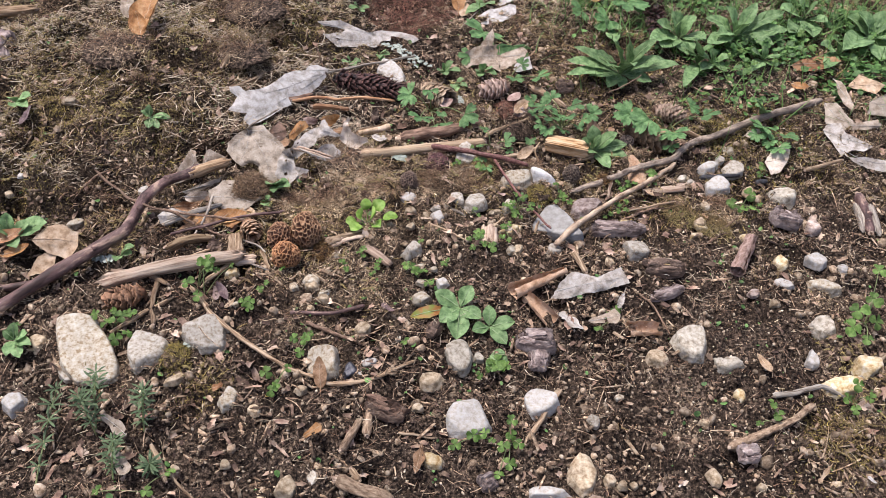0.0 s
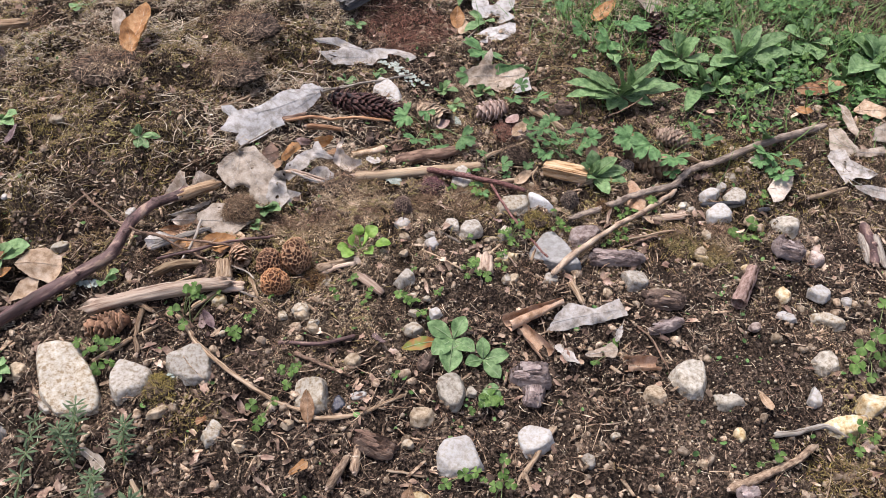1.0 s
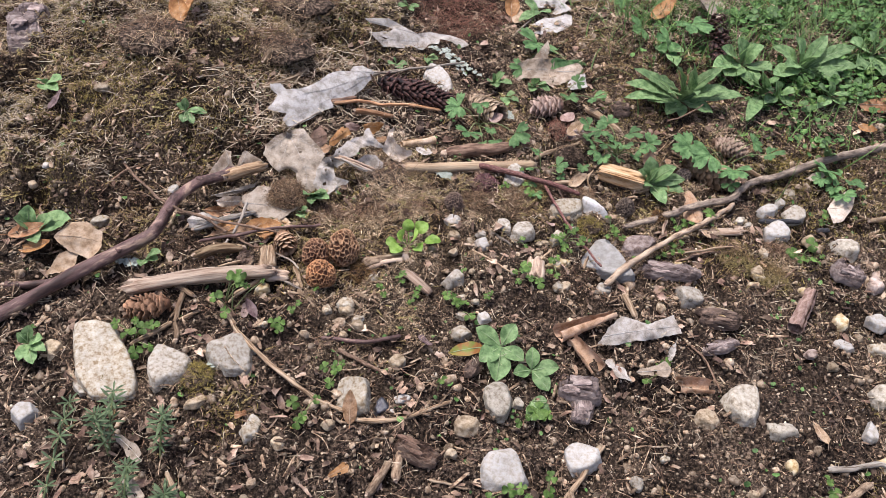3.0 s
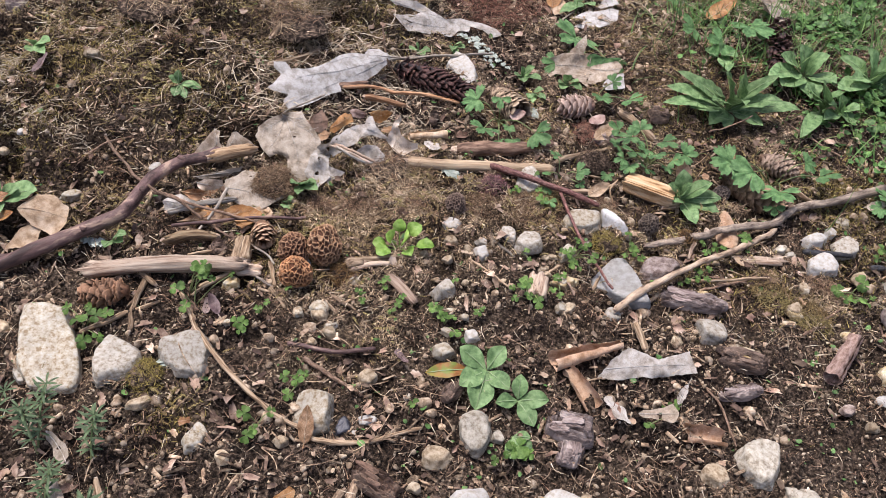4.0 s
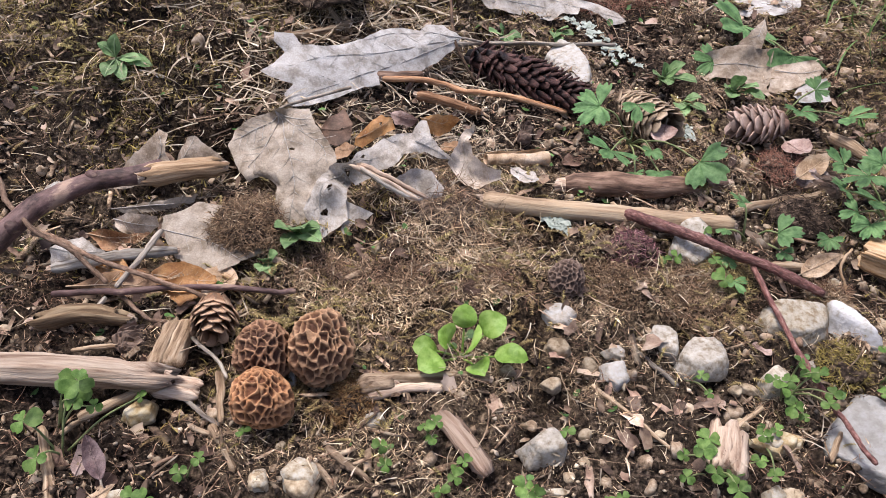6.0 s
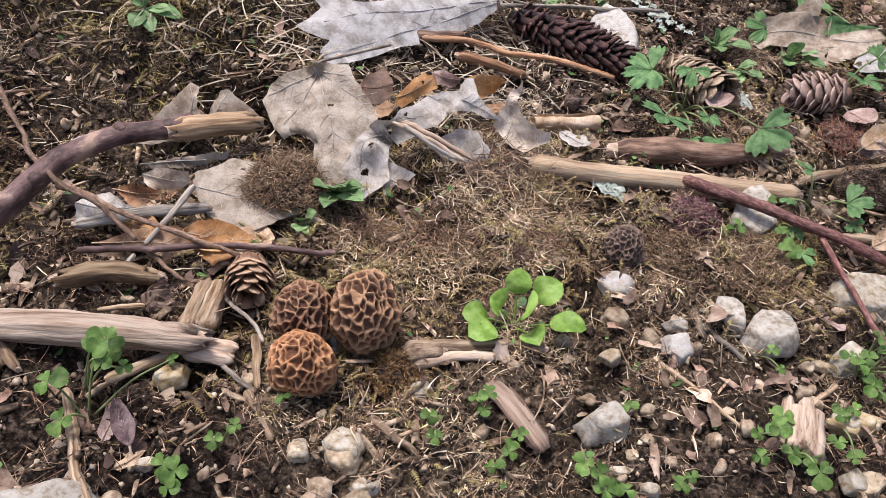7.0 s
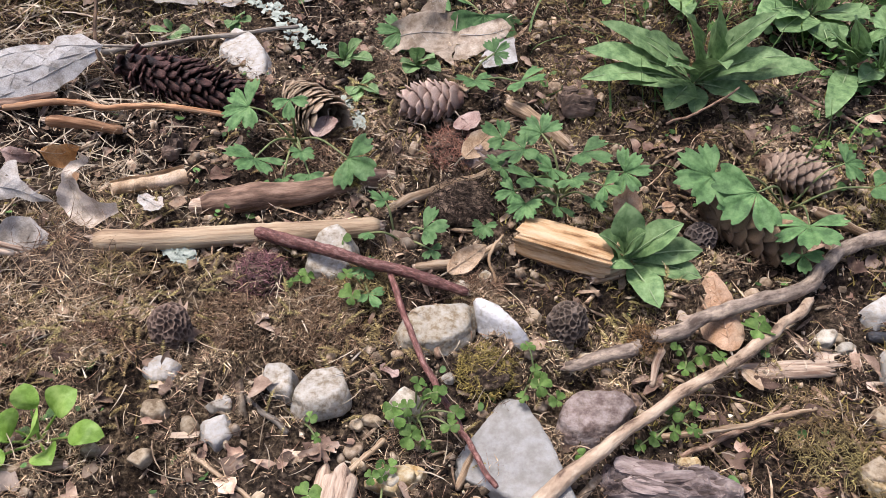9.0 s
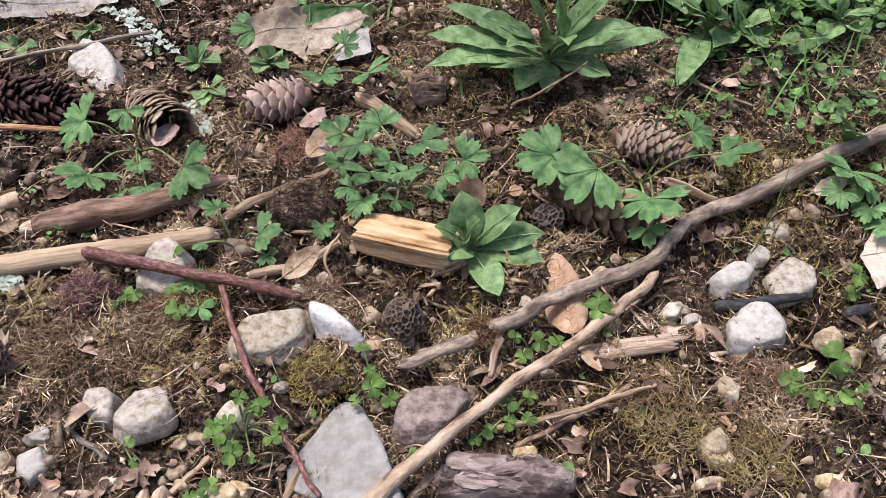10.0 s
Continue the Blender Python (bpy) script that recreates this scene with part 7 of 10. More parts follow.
sheet_leaf("maple_leaf", "greywhite", "grey-white shrivelled leaf on the bank", 740, [
    [(-0.214, 1.332, 0.015), (-0.197, 1.344, 0.017), (-0.177, 1.357, 0.018), (-0.163, 1.359, 0.017), (-0.147, 1.358, 0.015), (-0.127, 1.359, 0.012), (-0.107, 1.373, 0.012), (-0.091, 1.374, 0.011), (-0.068, 1.377, 0.010), (-0.048, 1.373, 0.008), (-0.038, 1.364, 0.003), (-0.052, 1.356, 0.002), (-0.070, 1.365, 0.006), (-0.089, 1.364, 0.008), (-0.090, 1.355, 0.005), (-0.105, 1.350, 0.006), (-0.115, 1.335, 0.002), (-0.138, 1.328, 0.003), (-0.163, 1.319, 0.003), (-0.180, 1.310, 0.003), (-0.194, 1.316, 0.005), (-0.205, 1.318, 0.008), (-0.192, 1.329, 0.008), (-0.184, 1.336, 0.009), (-0.175, 1.339, 0.009), (-0.168, 1.348, 0.011), (-0.182, 1.343, 0.013), (-0.206, 1.331, 0.014)],
], [
    [(-0.212, 1.331, 0.015), (-0.168, 1.349, 0.013), (-0.108, 1.361, 0.010), (-0.043, 1.366, 0.005)],
    [(-0.204, 1.319, 0.009), (-0.167, 1.330, 0.007), (-0.124, 1.347, 0.007)],
])
sheet_leaf("maple_leaf", "white", "bleached tattered maple leaf lying on soil", 741, [
    [(0.062, 1.585, 0.010), (0.084, 1.584, 0.009), (0.092, 1.558, 0.008), (0.095, 1.533, 0.007), (0.104, 1.532, 0.007), (0.118, 1.556, 0.009), (0.146, 1.557, 0.008), (0.140, 1.521, 0.005), (0.129, 1.505, 0.004), (0.142, 1.483, 0.003), (0.108, 1.466, 0.002), (0.096, 1.480, 0.003), (0.084, 1.490, 0.004), (0.069, 1.503, 0.005), (0.062, 1.535, 0.007)],
    [(0.062, 1.430, 0.003), (0.074, 1.435, 0.004), (0.088, 1.448, 0.006), (0.108, 1.449, 0.006), (0.130, 1.461, 0.006), (0.140, 1.457, 0.005), (0.139, 1.429, 0.003), (0.126, 1.414, 0.002), (0.112, 1.405, 0.002), (0.097, 1.408, 0.002), (0.087, 1.400, 0.002), (0.072, 1.407, 0.002), (0.092, 1.425, 0.004)],
], [
    [(0.098, 1.479, 0.004), (0.080, 1.533, 0.007), (0.065, 1.579, 0.010)],
    [(0.098, 1.479, 0.004), (0.116, 1.521, 0.006), (0.142, 1.552, 0.008)],
    [(0.074, 1.434, 0.004), (0.102, 1.429, 0.005), (0.137, 1.431, 0.004)],
], [(0.071, 1.452, 0.004), (0.055, 1.429, 0.003), (0.036, 1.397, 0.002)])
sheet_leaf("beech_leaf", "tan", "tan dry leaf fragment beside a bleached leaf", 742, [
    [(0.022, 1.495, 0.004), (0.026, 1.508, 0.007), (0.040, 1.493, 0.007), (0.055, 1.471, 0.005), (0.050, 1.443, 0.002), (0.039, 1.437, 0.002), (0.026, 1.467, 0.003)],
], [
    [(0.027, 1.506, 0.007), (0.039, 1.467, 0.005), (0.046, 1.441, 0.003)],
])
sheet_leaf("maple_leaf", "beige", "beige dry leaf curled over green herbs", 743, [
    [(0.029, 1.276, 0.010), (0.038, 1.286, 0.015), (0.057, 1.288, 0.024), (0.078, 1.283, 0.028), (0.100, 1.292, 0.022), (0.100, 1.274, 0.012), (0.103, 1.262, 0.009), (0.097, 1.249, 0.005), (0.100, 1.233, 0.002), (0.085, 1.251, 0.004), (0.069, 1.260, 0.005), (0.052, 1.263, 0.004), (0.045, 1.257, 0.002)],
    [(0.063, 1.283, 0.024), (0.078, 1.300, 0.036), (0.088, 1.316, 0.042), (0.091, 1.303, 0.034), (0.088, 1.286, 0.024)],
    [(0.101, 1.274, 0.013), (0.122, 1.282, 0.014), (0.138, 1.288, 0.014), (0.147, 1.278, 0.012), (0.142, 1.268, 0.009), (0.126, 1.254, 0.006), (0.108, 1.242, 0.003), (0.098, 1.243, 0.003)],
], [
    [(0.031, 1.276, 0.011), (0.066, 1.274, 0.013), (0.098, 1.273, 0.013)],
    [(0.088, 1.314, 0.041), (0.081, 1.288, 0.027)],
    [(0.103, 1.268, 0.013), (0.127, 1.269, 0.011), (0.144, 1.276, 0.012)],
])
sheet_leaf("leaf_scrap", "white", "white mouldy leaf scrap beside a pale leaf", 744, [
    [(0.120, 1.240, 0.004), (0.126, 1.253, 0.007), (0.135, 1.259, 0.008), (0.149, 1.269, 0.008), (0.153, 1.238, 0.003), (0.125, 1.230, 0.002)],
], [
    [(0.123, 1.234, 0.003), (0.148, 1.259, 0.006)],
])
sheet_leaf("maple_leaf", "grey", "grey dry leaf in a heap of leaves", 750, [
    [(0.630, 1.170, 0.015), (0.647, 1.165, 0.021), (0.652, 1.148, 0.019), (0.667, 1.123, 0.011), (0.638, 1.109, 0.007), (0.633, 1.125, 0.009), (0.619, 1.126, 0.007)],
], [
    [(0.630, 1.170, 0.015), (0.640, 1.137, 0.014), (0.667, 1.123, 0.011)],
])
sheet_leaf("maple_leaf", "beige", "beige narrow curled leaf in a leaf heap", 751, [
    [(0.660, 1.228, 0.022), (0.668, 1.217, 0.025), (0.673, 1.195, 0.025), (0.677, 1.162, 0.018), (0.672, 1.157, 0.013), (0.664, 1.175, 0.013), (0.661, 1.196, 0.017)],
], [
    [(0.660, 1.228, 0.022), (0.667, 1.189, 0.020), (0.677, 1.162, 0.018)],
])
sheet_leaf("maple_leaf", "greywhite", "grey-white flat dry leaf in a leaf heap", 752, [
    [(0.612, 1.115, 0.004), (0.624, 1.126, 0.009), (0.642, 1.124, 0.012), (0.640, 1.101, 0.012), (0.656, 1.090, 0.011), (0.681, 1.078, 0.007), (0.662, 1.067, 0.004), (0.645, 1.070, 0.004), (0.623, 1.056, 0.002), (0.618, 1.090, 0.004)],
], [
    [(0.612, 1.115, 0.004), (0.640, 1.091, 0.008), (0.681, 1.078, 0.007)],
])
sheet_leaf("maple_leaf", "greywhite", "grey-white curled strip of dead leaf", 753, [
    [(0.626, 1.068, 0.004), (0.631, 1.050, 0.006), (0.658, 1.046, 0.011), (0.687, 1.038, 0.012), (0.713, 1.033, 0.009), (0.699, 1.018, 0.002), (0.660, 1.028, 0.003), (0.638, 1.048, 0.002)],
], [
    [(0.626, 1.068, 0.004), (0.664, 1.040, 0.007), (0.713, 1.033, 0.009)],
])
sheet_leaf("beech_leaf", "tan", "tan dry leaf in a heap of leaves", 754, [
    [(0.690, 1.228, 0.009), (0.715, 1.251, 0.018), (0.736, 1.236, 0.018), (0.754, 1.228, 0.015), (0.733, 1.213, 0.007), (0.714, 1.221, 0.007)],
], [
    [(0.690, 1.228, 0.009), (0.723, 1.229, 0.013), (0.754, 1.228, 0.015)],
])
sheet_leaf("maple_leaf", "grey", "grey crumpled leaf in a leaf heap", 755, [
    [(0.709, 1.180, 0.015), (0.738, 1.193, 0.022), (0.771, 1.196, 0.022), (0.758, 1.149, 0.009), (0.697, 1.155, 0.009)],
], [
    [(0.709, 1.180, 0.015), (0.734, 1.174, 0.016), (0.771, 1.196, 0.022)],
])
sheet_leaf("maple_leaf", "beige", "beige rolled leaf edge in a heap", 756, [
    [(0.648, 1.123, 0.009), (0.665, 1.123, 0.015), (0.708, 1.131, 0.018), (0.710, 1.123, 0.012), (0.684, 1.117, 0.007), (0.657, 1.117, 0.006)],
], [
    [(0.648, 1.123, 0.009), (0.678, 1.121, 0.012), (0.710, 1.123, 0.012)],
])
sheet_leaf("beech_leaf", "pale", "pale pinkish beech leaf lying on soil", 757, [
    [(0.493, 1.027, 0.003), (0.509, 1.048, 0.009), (0.527, 1.061, 0.012), (0.537, 1.051, 0.011), (0.529, 1.030, 0.006), (0.511, 1.006, 0.002), (0.495, 1.000, 0.002)],
], [
    [(0.493, 1.027, 0.003), (0.514, 1.031, 0.007), (0.537, 1.051, 0.011)],
])
sheet_leaf("beech_leaf", "rust", "rust-brown wavy beech leaf on green herbs", 758, [
    [(0.603, 1.272, 0.012), (0.624, 1.282, 0.018), (0.655, 1.294, 0.019), (0.687, 1.299, 0.018), (0.697, 1.290, 0.015), (0.674, 1.280, 0.009), (0.648, 1.269, 0.006), (0.609, 1.264, 0.006)],
], [
    [(0.603, 1.272, 0.012), (0.649, 1.280, 0.014), (0.697, 1.290, 0.015)],
])
sheet_leaf("maple_leaf", "greywhite", "grey-white torn leaf lying on soil", 760, [
    [(0.134, 0.732, 0.004), (0.147, 0.753, 0.010), (0.164, 0.770, 0.014), (0.198, 0.763, 0.014), (0.230, 0.782, 0.014), (0.240, 0.762, 0.008), (0.197, 0.746, 0.005), (0.182, 0.744, 0.006), (0.160, 0.736, 0.003)],
], [
    [(0.142, 0.742, 0.008), (0.190, 0.755, 0.012), (0.233, 0.769, 0.010)],
])
sheet_leaf("beech_leaf", "tan", "large tan dry leaf beside a green herb", 761, [
    [(-0.527, 0.799, 0.024), (-0.514, 0.817, 0.030), (-0.494, 0.823, 0.030), (-0.473, 0.813, 0.026), (-0.470, 0.797, 0.018), (-0.483, 0.785, 0.012), (-0.508, 0.790, 0.016)],
    [(-0.532, 0.762, 0.006), (-0.519, 0.787, 0.014), (-0.496, 0.797, 0.016), (-0.500, 0.773, 0.006)],
], [
    [(-0.526, 0.801, 0.025), (-0.499, 0.805, 0.024), (-0.473, 0.804, 0.020)],
])
rolled("beech_leaf", DEAD["peach"], "peach-brown beech leaf rolled into a tube", "leaf", (0.087, 0.735, 0.001), (0.158, 0.772, 0.006), 0.0125, 0.005, 0.85, 761)
rolled("beech_leaf", DEAD["peach"], "curled orange-brown beech leaf on soil", "leaf", (0.100, 0.733, 0.002), (0.130, 0.697, 0.0), 0.007, 0.0125, 0.66, 762)
rolled("beech_leaf", DEAD["peach"], "short peach-brown leaf curled shut on soil", "leaf", (0.226, 0.688, 0.001), (0.268, 0.691, 0.001), 0.0115, 0.0095, 0.7, 763)
rolled("bark_roll", WOOD["rind"], "rolled pinkish-brown tube of bark on soil", "bark", (0.425, 0.858, 0.0), (0.390, 0.795, 0.0), 0.0085, 0.0115, 1.3, 764, "bark flakes on the ground")
dead_leaf("beech", "peach", (0.286, 0.952, 0.003), (0.283, 1.017, 0.005), 0.5, -0.8, 0.02, 385)
dead_leaf("beech", "pink", (0.008, 1.142, 0.016), (0.006, 1.118, 0.005), 0.95, 0.5, 0.4, 391)
dead_leaf("beech", "pink", (0.108, 1.156, 0.006), (0.126, 1.127, 0.008), 0.7, 0.5, 0.4, 392)
dead_leaf("beech", "tan", (0.114, 1.101, 0.008), (0.135, 1.127, 0.010), 0.6, 0.5, 0.5, 393)
dead_leaf("beech", "orange", (-0.309, 0.853, 0.008), (-0.261, 0.857, 0.006), 0.45, 0.4, 0.3, 398)
dead_leaf("beech", "tan", (-0.266, 0.875, 0.006), (-0.262, 0.839, 0.005), 0.7, 0.4, 0.3, 399)
dead_leaf("beech", "orange", (0.033, 1.455, 0.004), (0.031, 1.503, 0.010), 0.6, 0.5, 0.6, 405)
dead_leaf("beech", "orange", (-0.474, 1.183, 0.006), (-0.454, 1.276, 0.022), 0.6, 0.9, 0.4, 406)
dead_leaf("beech", "beige", (-0.497, 1.236, 0.008), (-0.504, 1.279, 0.026), 0.6, 0.5, 0.5, 407)
dead_leaf("beech", "orange", (-0.465, 1.180, 0.006), (-0.477, 1.220, 0.016), 0.6, 0.6, 0.7, 408)
dead_leaf("beech", "orange", (-0.567, 0.784, 0.006), (-0.530, 0.800, 0.010), 0.4, 0.5, 0.4, 411)
dead_leaf("beech", "rust", (-0.581, 0.795, 0.010), (-0.539, 0.816, 0.012), 0.4, 0.5, 0.4, 412)
dead_leaf("scrap", "greywhite", (0.143, 0.712, 0.004), (0.173, 0.686, 0.003), 0.4, 0.4, 0.4, 416)
dead_leaf("scrap", "beige", (0.178, 0.700, 0.006), (0.218, 0.709, 0.003), 0.5, 0.4, 0.5, 417)
dead_leaf("beech", "greywhite", (0.230, 0.746, 0.006), (0.215, 0.713, 0.003), 0.25, 0.6, 0.5, 418)
dead_leaf("beech", "orange", (0.591, 1.226, 0.006), (0.616, 1.204, 0.008), 0.5, 0.5, 0.6, 425)
dead_leaf("beech", "peach", (0.229, 1.048, 0.006), (0.228, 1.071, 0.020), 0.8, 0.3, 0.2, 427)
dead_leaf("beech", "orange", (-0.198, 1.475, 0.004), (-0.177, 1.535, 0.012), 0.5, 0.5, 0.5, 428)
dead_leaf("beech", "brown", (-0.194, 1.527, 0.014), (-0.224, 1.563, 0.014), 0.5, 0.5, 0.5, 429)
dead_leaf("beech", "orange", (-0.146, 1.567, 0.008), (-0.140, 1.602, 0.010), 0.7, 0.5, 0.5, 430)
dead_leaf("beech", "orange", (0.278, 1.449, 0.006), (0.324, 1.495, 0.010), 0.5, 0.5, 0.5, 431)
dead_leaf("crumple", "beige", (0.415, 1.529, 0.014), (0.342, 1.453, 0.008), 0.7, 0.4, 0.4, 432)
dead_leaf("beech", "tan", (0.398, 1.765, 0.004), (0.434, 1.730, 0.006), 0.5, 0.4, 0.4, 433)
dead_leaf("scrap", "grey", (-0.385, 0.565, 0.010), (-0.342, 0.535, 0.012), 0.4, 0.4, 0.4, 434)
dead_leaf("scrap", "grey", (-0.365, 0.525, 0.006), (-0.337, 0.495, 0.004), 0.6, 0.4, 0.5, 435)
dead_leaf("beech", "brown", (-0.144, 0.602, 0.004), (-0.146, 0.633, 0.020), 0.45, 0.3, 0.2, 436)
rolled("beech_leaf", DEAD["tan"], "tan dry beech leaf rolled into a tube", "leaf", (-0.128, 1.045, 0.004), (-0.082, 1.066, 0.004), 0.0055, 0.0075, 1.1, 766)
dead_leaf("scrap", "greywhite", (-0.106, 1.040, 0.008), (-0.080, 1.024, 0.005), 0.7, 0.4, 0.4, 438)
dead_leaf("beech", "purple", (-0.267, 0.717, 0.004), (-0.282, 0.734, 0.014), 0.45, 0.5, 0.4, 439)
dead_leaf("beech", "tan", (0.109, 0.988, 0.004), (0.133, 1.007, 0.010), 0.5, 0.4, 0.5, 440)
dead_leaf("beech", "peach", (0.255, 1.069, 0.008), (0.265, 1.072, 0.008), 0.9, 0.3, 0.3, 441)
dead_leaf("beech", "pale", (0.476, 1.082, 0.003), (0.502, 1.092, 0.006), 0.5, 0.3, 0.4, 442)
dead_leaf("scrap", "orange", (-0.029, 1.578, 0.004), (-0.010, 1.553, 0.004), 0.5, 0.4, 0.5, 444)
dead_leaf("scrap", "rust", (-0.582, 1.393, 0.002), (-0.564, 1.392, 0.002), 0.5, 0.3, 0.3, 445)
dead_leaf("scrap", "tan", (0.199, 1.196, 0.008), (0.183, 1.182, 0.004), 0.6, 0.4, 0.5, 446)
dead_leaf("scrap", "tan", (0.290, 0.938, 0.006), (0.300, 0.925, 0.002), 0.5, 0.5, 0.5, 447)
dead_leaf("scrap", "brown", (0.366, 0.900, 0.003), (0.372, 0.890, 0.003), 0.6, 0.5, 0.4, 448)
dead_leaf("scrap", "pink", (0.075, 0.914, 0.003), (0.087, 0.907, 0.003), 0.6, 0.5, 0.4, 449)
dead_leaf("scrap", "orange", (-0.160, 0.545, 0.003), (-0.138, 0.557, 0.006), 0.6, 0.5, 0.4, 450)
dead_leaf("scrap", "rust", (-0.268, 0.599, 0.003), (-0.251, 0.600, 0.010), 0.7, 0.4, 0.4, 451)
dead_leaf("scrap", "purple", (-0.078, 0.719, 0.002), (-0.060, 0.701, 0.005), 0.4, 0.4, 0.4, 452)
dead_leaf("scrap", "tan", (0.386, 0.669, 0.003), (0.393, 0.632, 0.005), 0.3, 0.5, 0.4, 453)
dead_leaf("scrap", "tan", (0.410, 0.497, 0.003), (0.430, 0.519, 0.004), 0.3, 0.5, 0.4, 454)
dead_leaf("scrap", "white", (0.468, 0.506, 0.003), (0.473, 0.494, 0.004), 0.5, 0.5, 0.4, 455)
dead_leaf("scrap", "brown", (-0.034, 0.505, 0.002), (-0.026, 0.536, 0.006), 0.5, 0.5, 0.4, 456)
dead_leaf("scrap", "purple", (-0.588, 0.977, 0.006), (-0.577, 1.006, 0.006), 0.5, 0.5, 0.4, 457)
dead_leaf("scrap", "brown", (-0.166, 1.054, 0.006), (-0.147, 1.050, 0.008), 0.6, 0.5, 0.4, 462)
dead_leaf("beech", "tan", (-0.296, 0.848, 0.004), (-0.269, 0.862, 0.006), 0.5, 0.5, 0.4, 466)
dead_leaf("beech", "orange", (-0.349, 0.855, 0.003), (-0.313, 0.848, 0.005), 0.5, 0.5, 0.4, 467)
dead_leaf("beech", "brown", (-0.310, 0.762, 0.003), (-0.303, 0.775, 0.008), 0.5, 0.5, 0.4, 468)
dead_leaf("scrap", "pink", (-0.282, 0.716, 0.003), (-0.279, 0.732, 0.010), 0.6, 0.4, 0.4, 469)
dead_leaf("scrap", "tan", (-0.269, 0.704, 0.004), (-0.255, 0.716, 0.006), 0.5, 0.4, 0.4, 470)

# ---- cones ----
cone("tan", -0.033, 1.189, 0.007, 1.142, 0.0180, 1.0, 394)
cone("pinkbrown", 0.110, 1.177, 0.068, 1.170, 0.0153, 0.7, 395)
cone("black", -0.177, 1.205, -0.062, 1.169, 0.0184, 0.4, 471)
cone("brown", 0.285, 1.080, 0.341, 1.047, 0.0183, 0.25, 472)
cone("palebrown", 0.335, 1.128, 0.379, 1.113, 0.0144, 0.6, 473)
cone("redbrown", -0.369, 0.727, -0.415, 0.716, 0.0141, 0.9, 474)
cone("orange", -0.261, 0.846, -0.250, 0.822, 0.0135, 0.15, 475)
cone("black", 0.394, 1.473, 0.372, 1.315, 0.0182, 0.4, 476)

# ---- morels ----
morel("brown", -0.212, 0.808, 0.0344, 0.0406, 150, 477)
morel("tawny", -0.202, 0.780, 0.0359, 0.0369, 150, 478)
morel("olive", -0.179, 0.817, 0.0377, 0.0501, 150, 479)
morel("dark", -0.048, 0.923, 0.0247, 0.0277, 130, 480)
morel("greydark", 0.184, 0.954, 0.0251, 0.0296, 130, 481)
# blackened cone remains, a morel shape standing in for them
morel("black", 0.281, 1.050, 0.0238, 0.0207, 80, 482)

# ---- herbs ----
herb("cranesbill", (-0.019, 1.135), [(-0.049, 1.132, 0.030, 0.041), (-0.019, 1.137, 0.035, 0.025), (-0.034, 1.078, 0.020, 0.039), (0.034, 1.076, 0.025, 0.040), (-0.002, 1.089, 0.020, 0.018), (0.006, 1.072, 0.012, 0.021), (-0.012, 1.067, 0.010, 0.015)], 483)
herb("cranesbill", (0.184, 1.077), [(0.156, 1.081, 0.035, 0.034), (0.195, 1.077, 0.040, 0.036), (0.224, 1.069, 0.035, 0.030), (0.162, 1.058, 0.030, 0.033), (0.158, 1.043, 0.020, 0.026), (0.187, 1.049, 0.040, 0.022), (0.175, 1.069, 0.030, 0.026), (0.141, 1.099, 0.030, 0.027), (0.168, 1.101, 0.035, 0.027), (0.210, 1.058, 0.030, 0.022), (0.140, 1.073, 0.025, 0.023), (0.179, 1.043, 0.020, 0.022), (0.203, 1.048, 0.025, 0.018), (0.150, 1.055, 0.020, 0.021)], 484)
herb("cranesbill", (0.355, 1.098), [(0.286, 1.076, 0.040, 0.049), (0.313, 1.061, 0.045, 0.052), (0.348, 1.044, 0.035, 0.044), (0.405, 1.090, 0.030, 0.041), (0.388, 1.111, 0.030, 0.030), (0.345, 1.032, 0.020, 0.026)], 485)
herb("cranesbill", (0.075, 1.024), [(0.065, 1.030, 0.025, 0.020), (0.092, 1.016, 0.015, 0.027), (0.056, 1.014, 0.010, 0.013), (0.097, 1.005, 0.008, 0.014)], 486)
herb("cranesbill", (0.051, 0.993), [(0.056, 0.982, 0.010, 0.017), (0.062, 0.964, 0.006, 0.019)], 487)
herb("cranesbill", (0.137, 1.033), [(0.131, 1.029, 0.010, 0.017)], 488)
herb("cranesbill", (0.109, 1.205), [(0.118, 1.187, 0.020, 0.031), (0.154, 1.178, 0.025, 0.039), (0.133, 1.227, 0.020, 0.023)], 489)
herb("cranesbill", (0.532, 1.092), [(0.487, 1.069, 0.020, 0.024), (0.506, 1.076, 0.020, 0.028), (0.507, 1.060, 0.015, 0.024)], 490)
herb("cranesbill", (0.518, 1.096), [(0.501, 1.089, 0.020, 0.044), (0.534, 1.074, 0.020, 0.040), (0.519, 1.049, 0.015, 0.035)], 491)
herb("cranesbill", (0.312, 1.425), [(0.335, 1.397, 0.030, 0.066), (0.252, 1.390, 0.020, 0.044), (0.292, 1.352, 0.020, 0.050), (0.221, 1.531, 0.015, 0.049), (0.236, 1.494, 0.015, 0.036)], 492)
herb("cranesbill", (0.091, 1.369), [(0.075, 1.352, 0.015, 0.071), (0.122, 1.305, 0.010, 0.065), (0.049, 1.285, 0.010, 0.036)], 493)
herb("clover", (0.098, 0.891), [(0.099, 0.892, 0.025, 0.014), (0.094, 0.880, 0.020, 0.014), (0.110, 0.889, 0.025, 0.012), (0.118, 0.873, 0.020, 0.013), (0.096, 0.869, 0.015, 0.011), (0.106, 0.866, 0.010, 0.010), (0.120, 0.881, 0.020, 0.012)], 494)
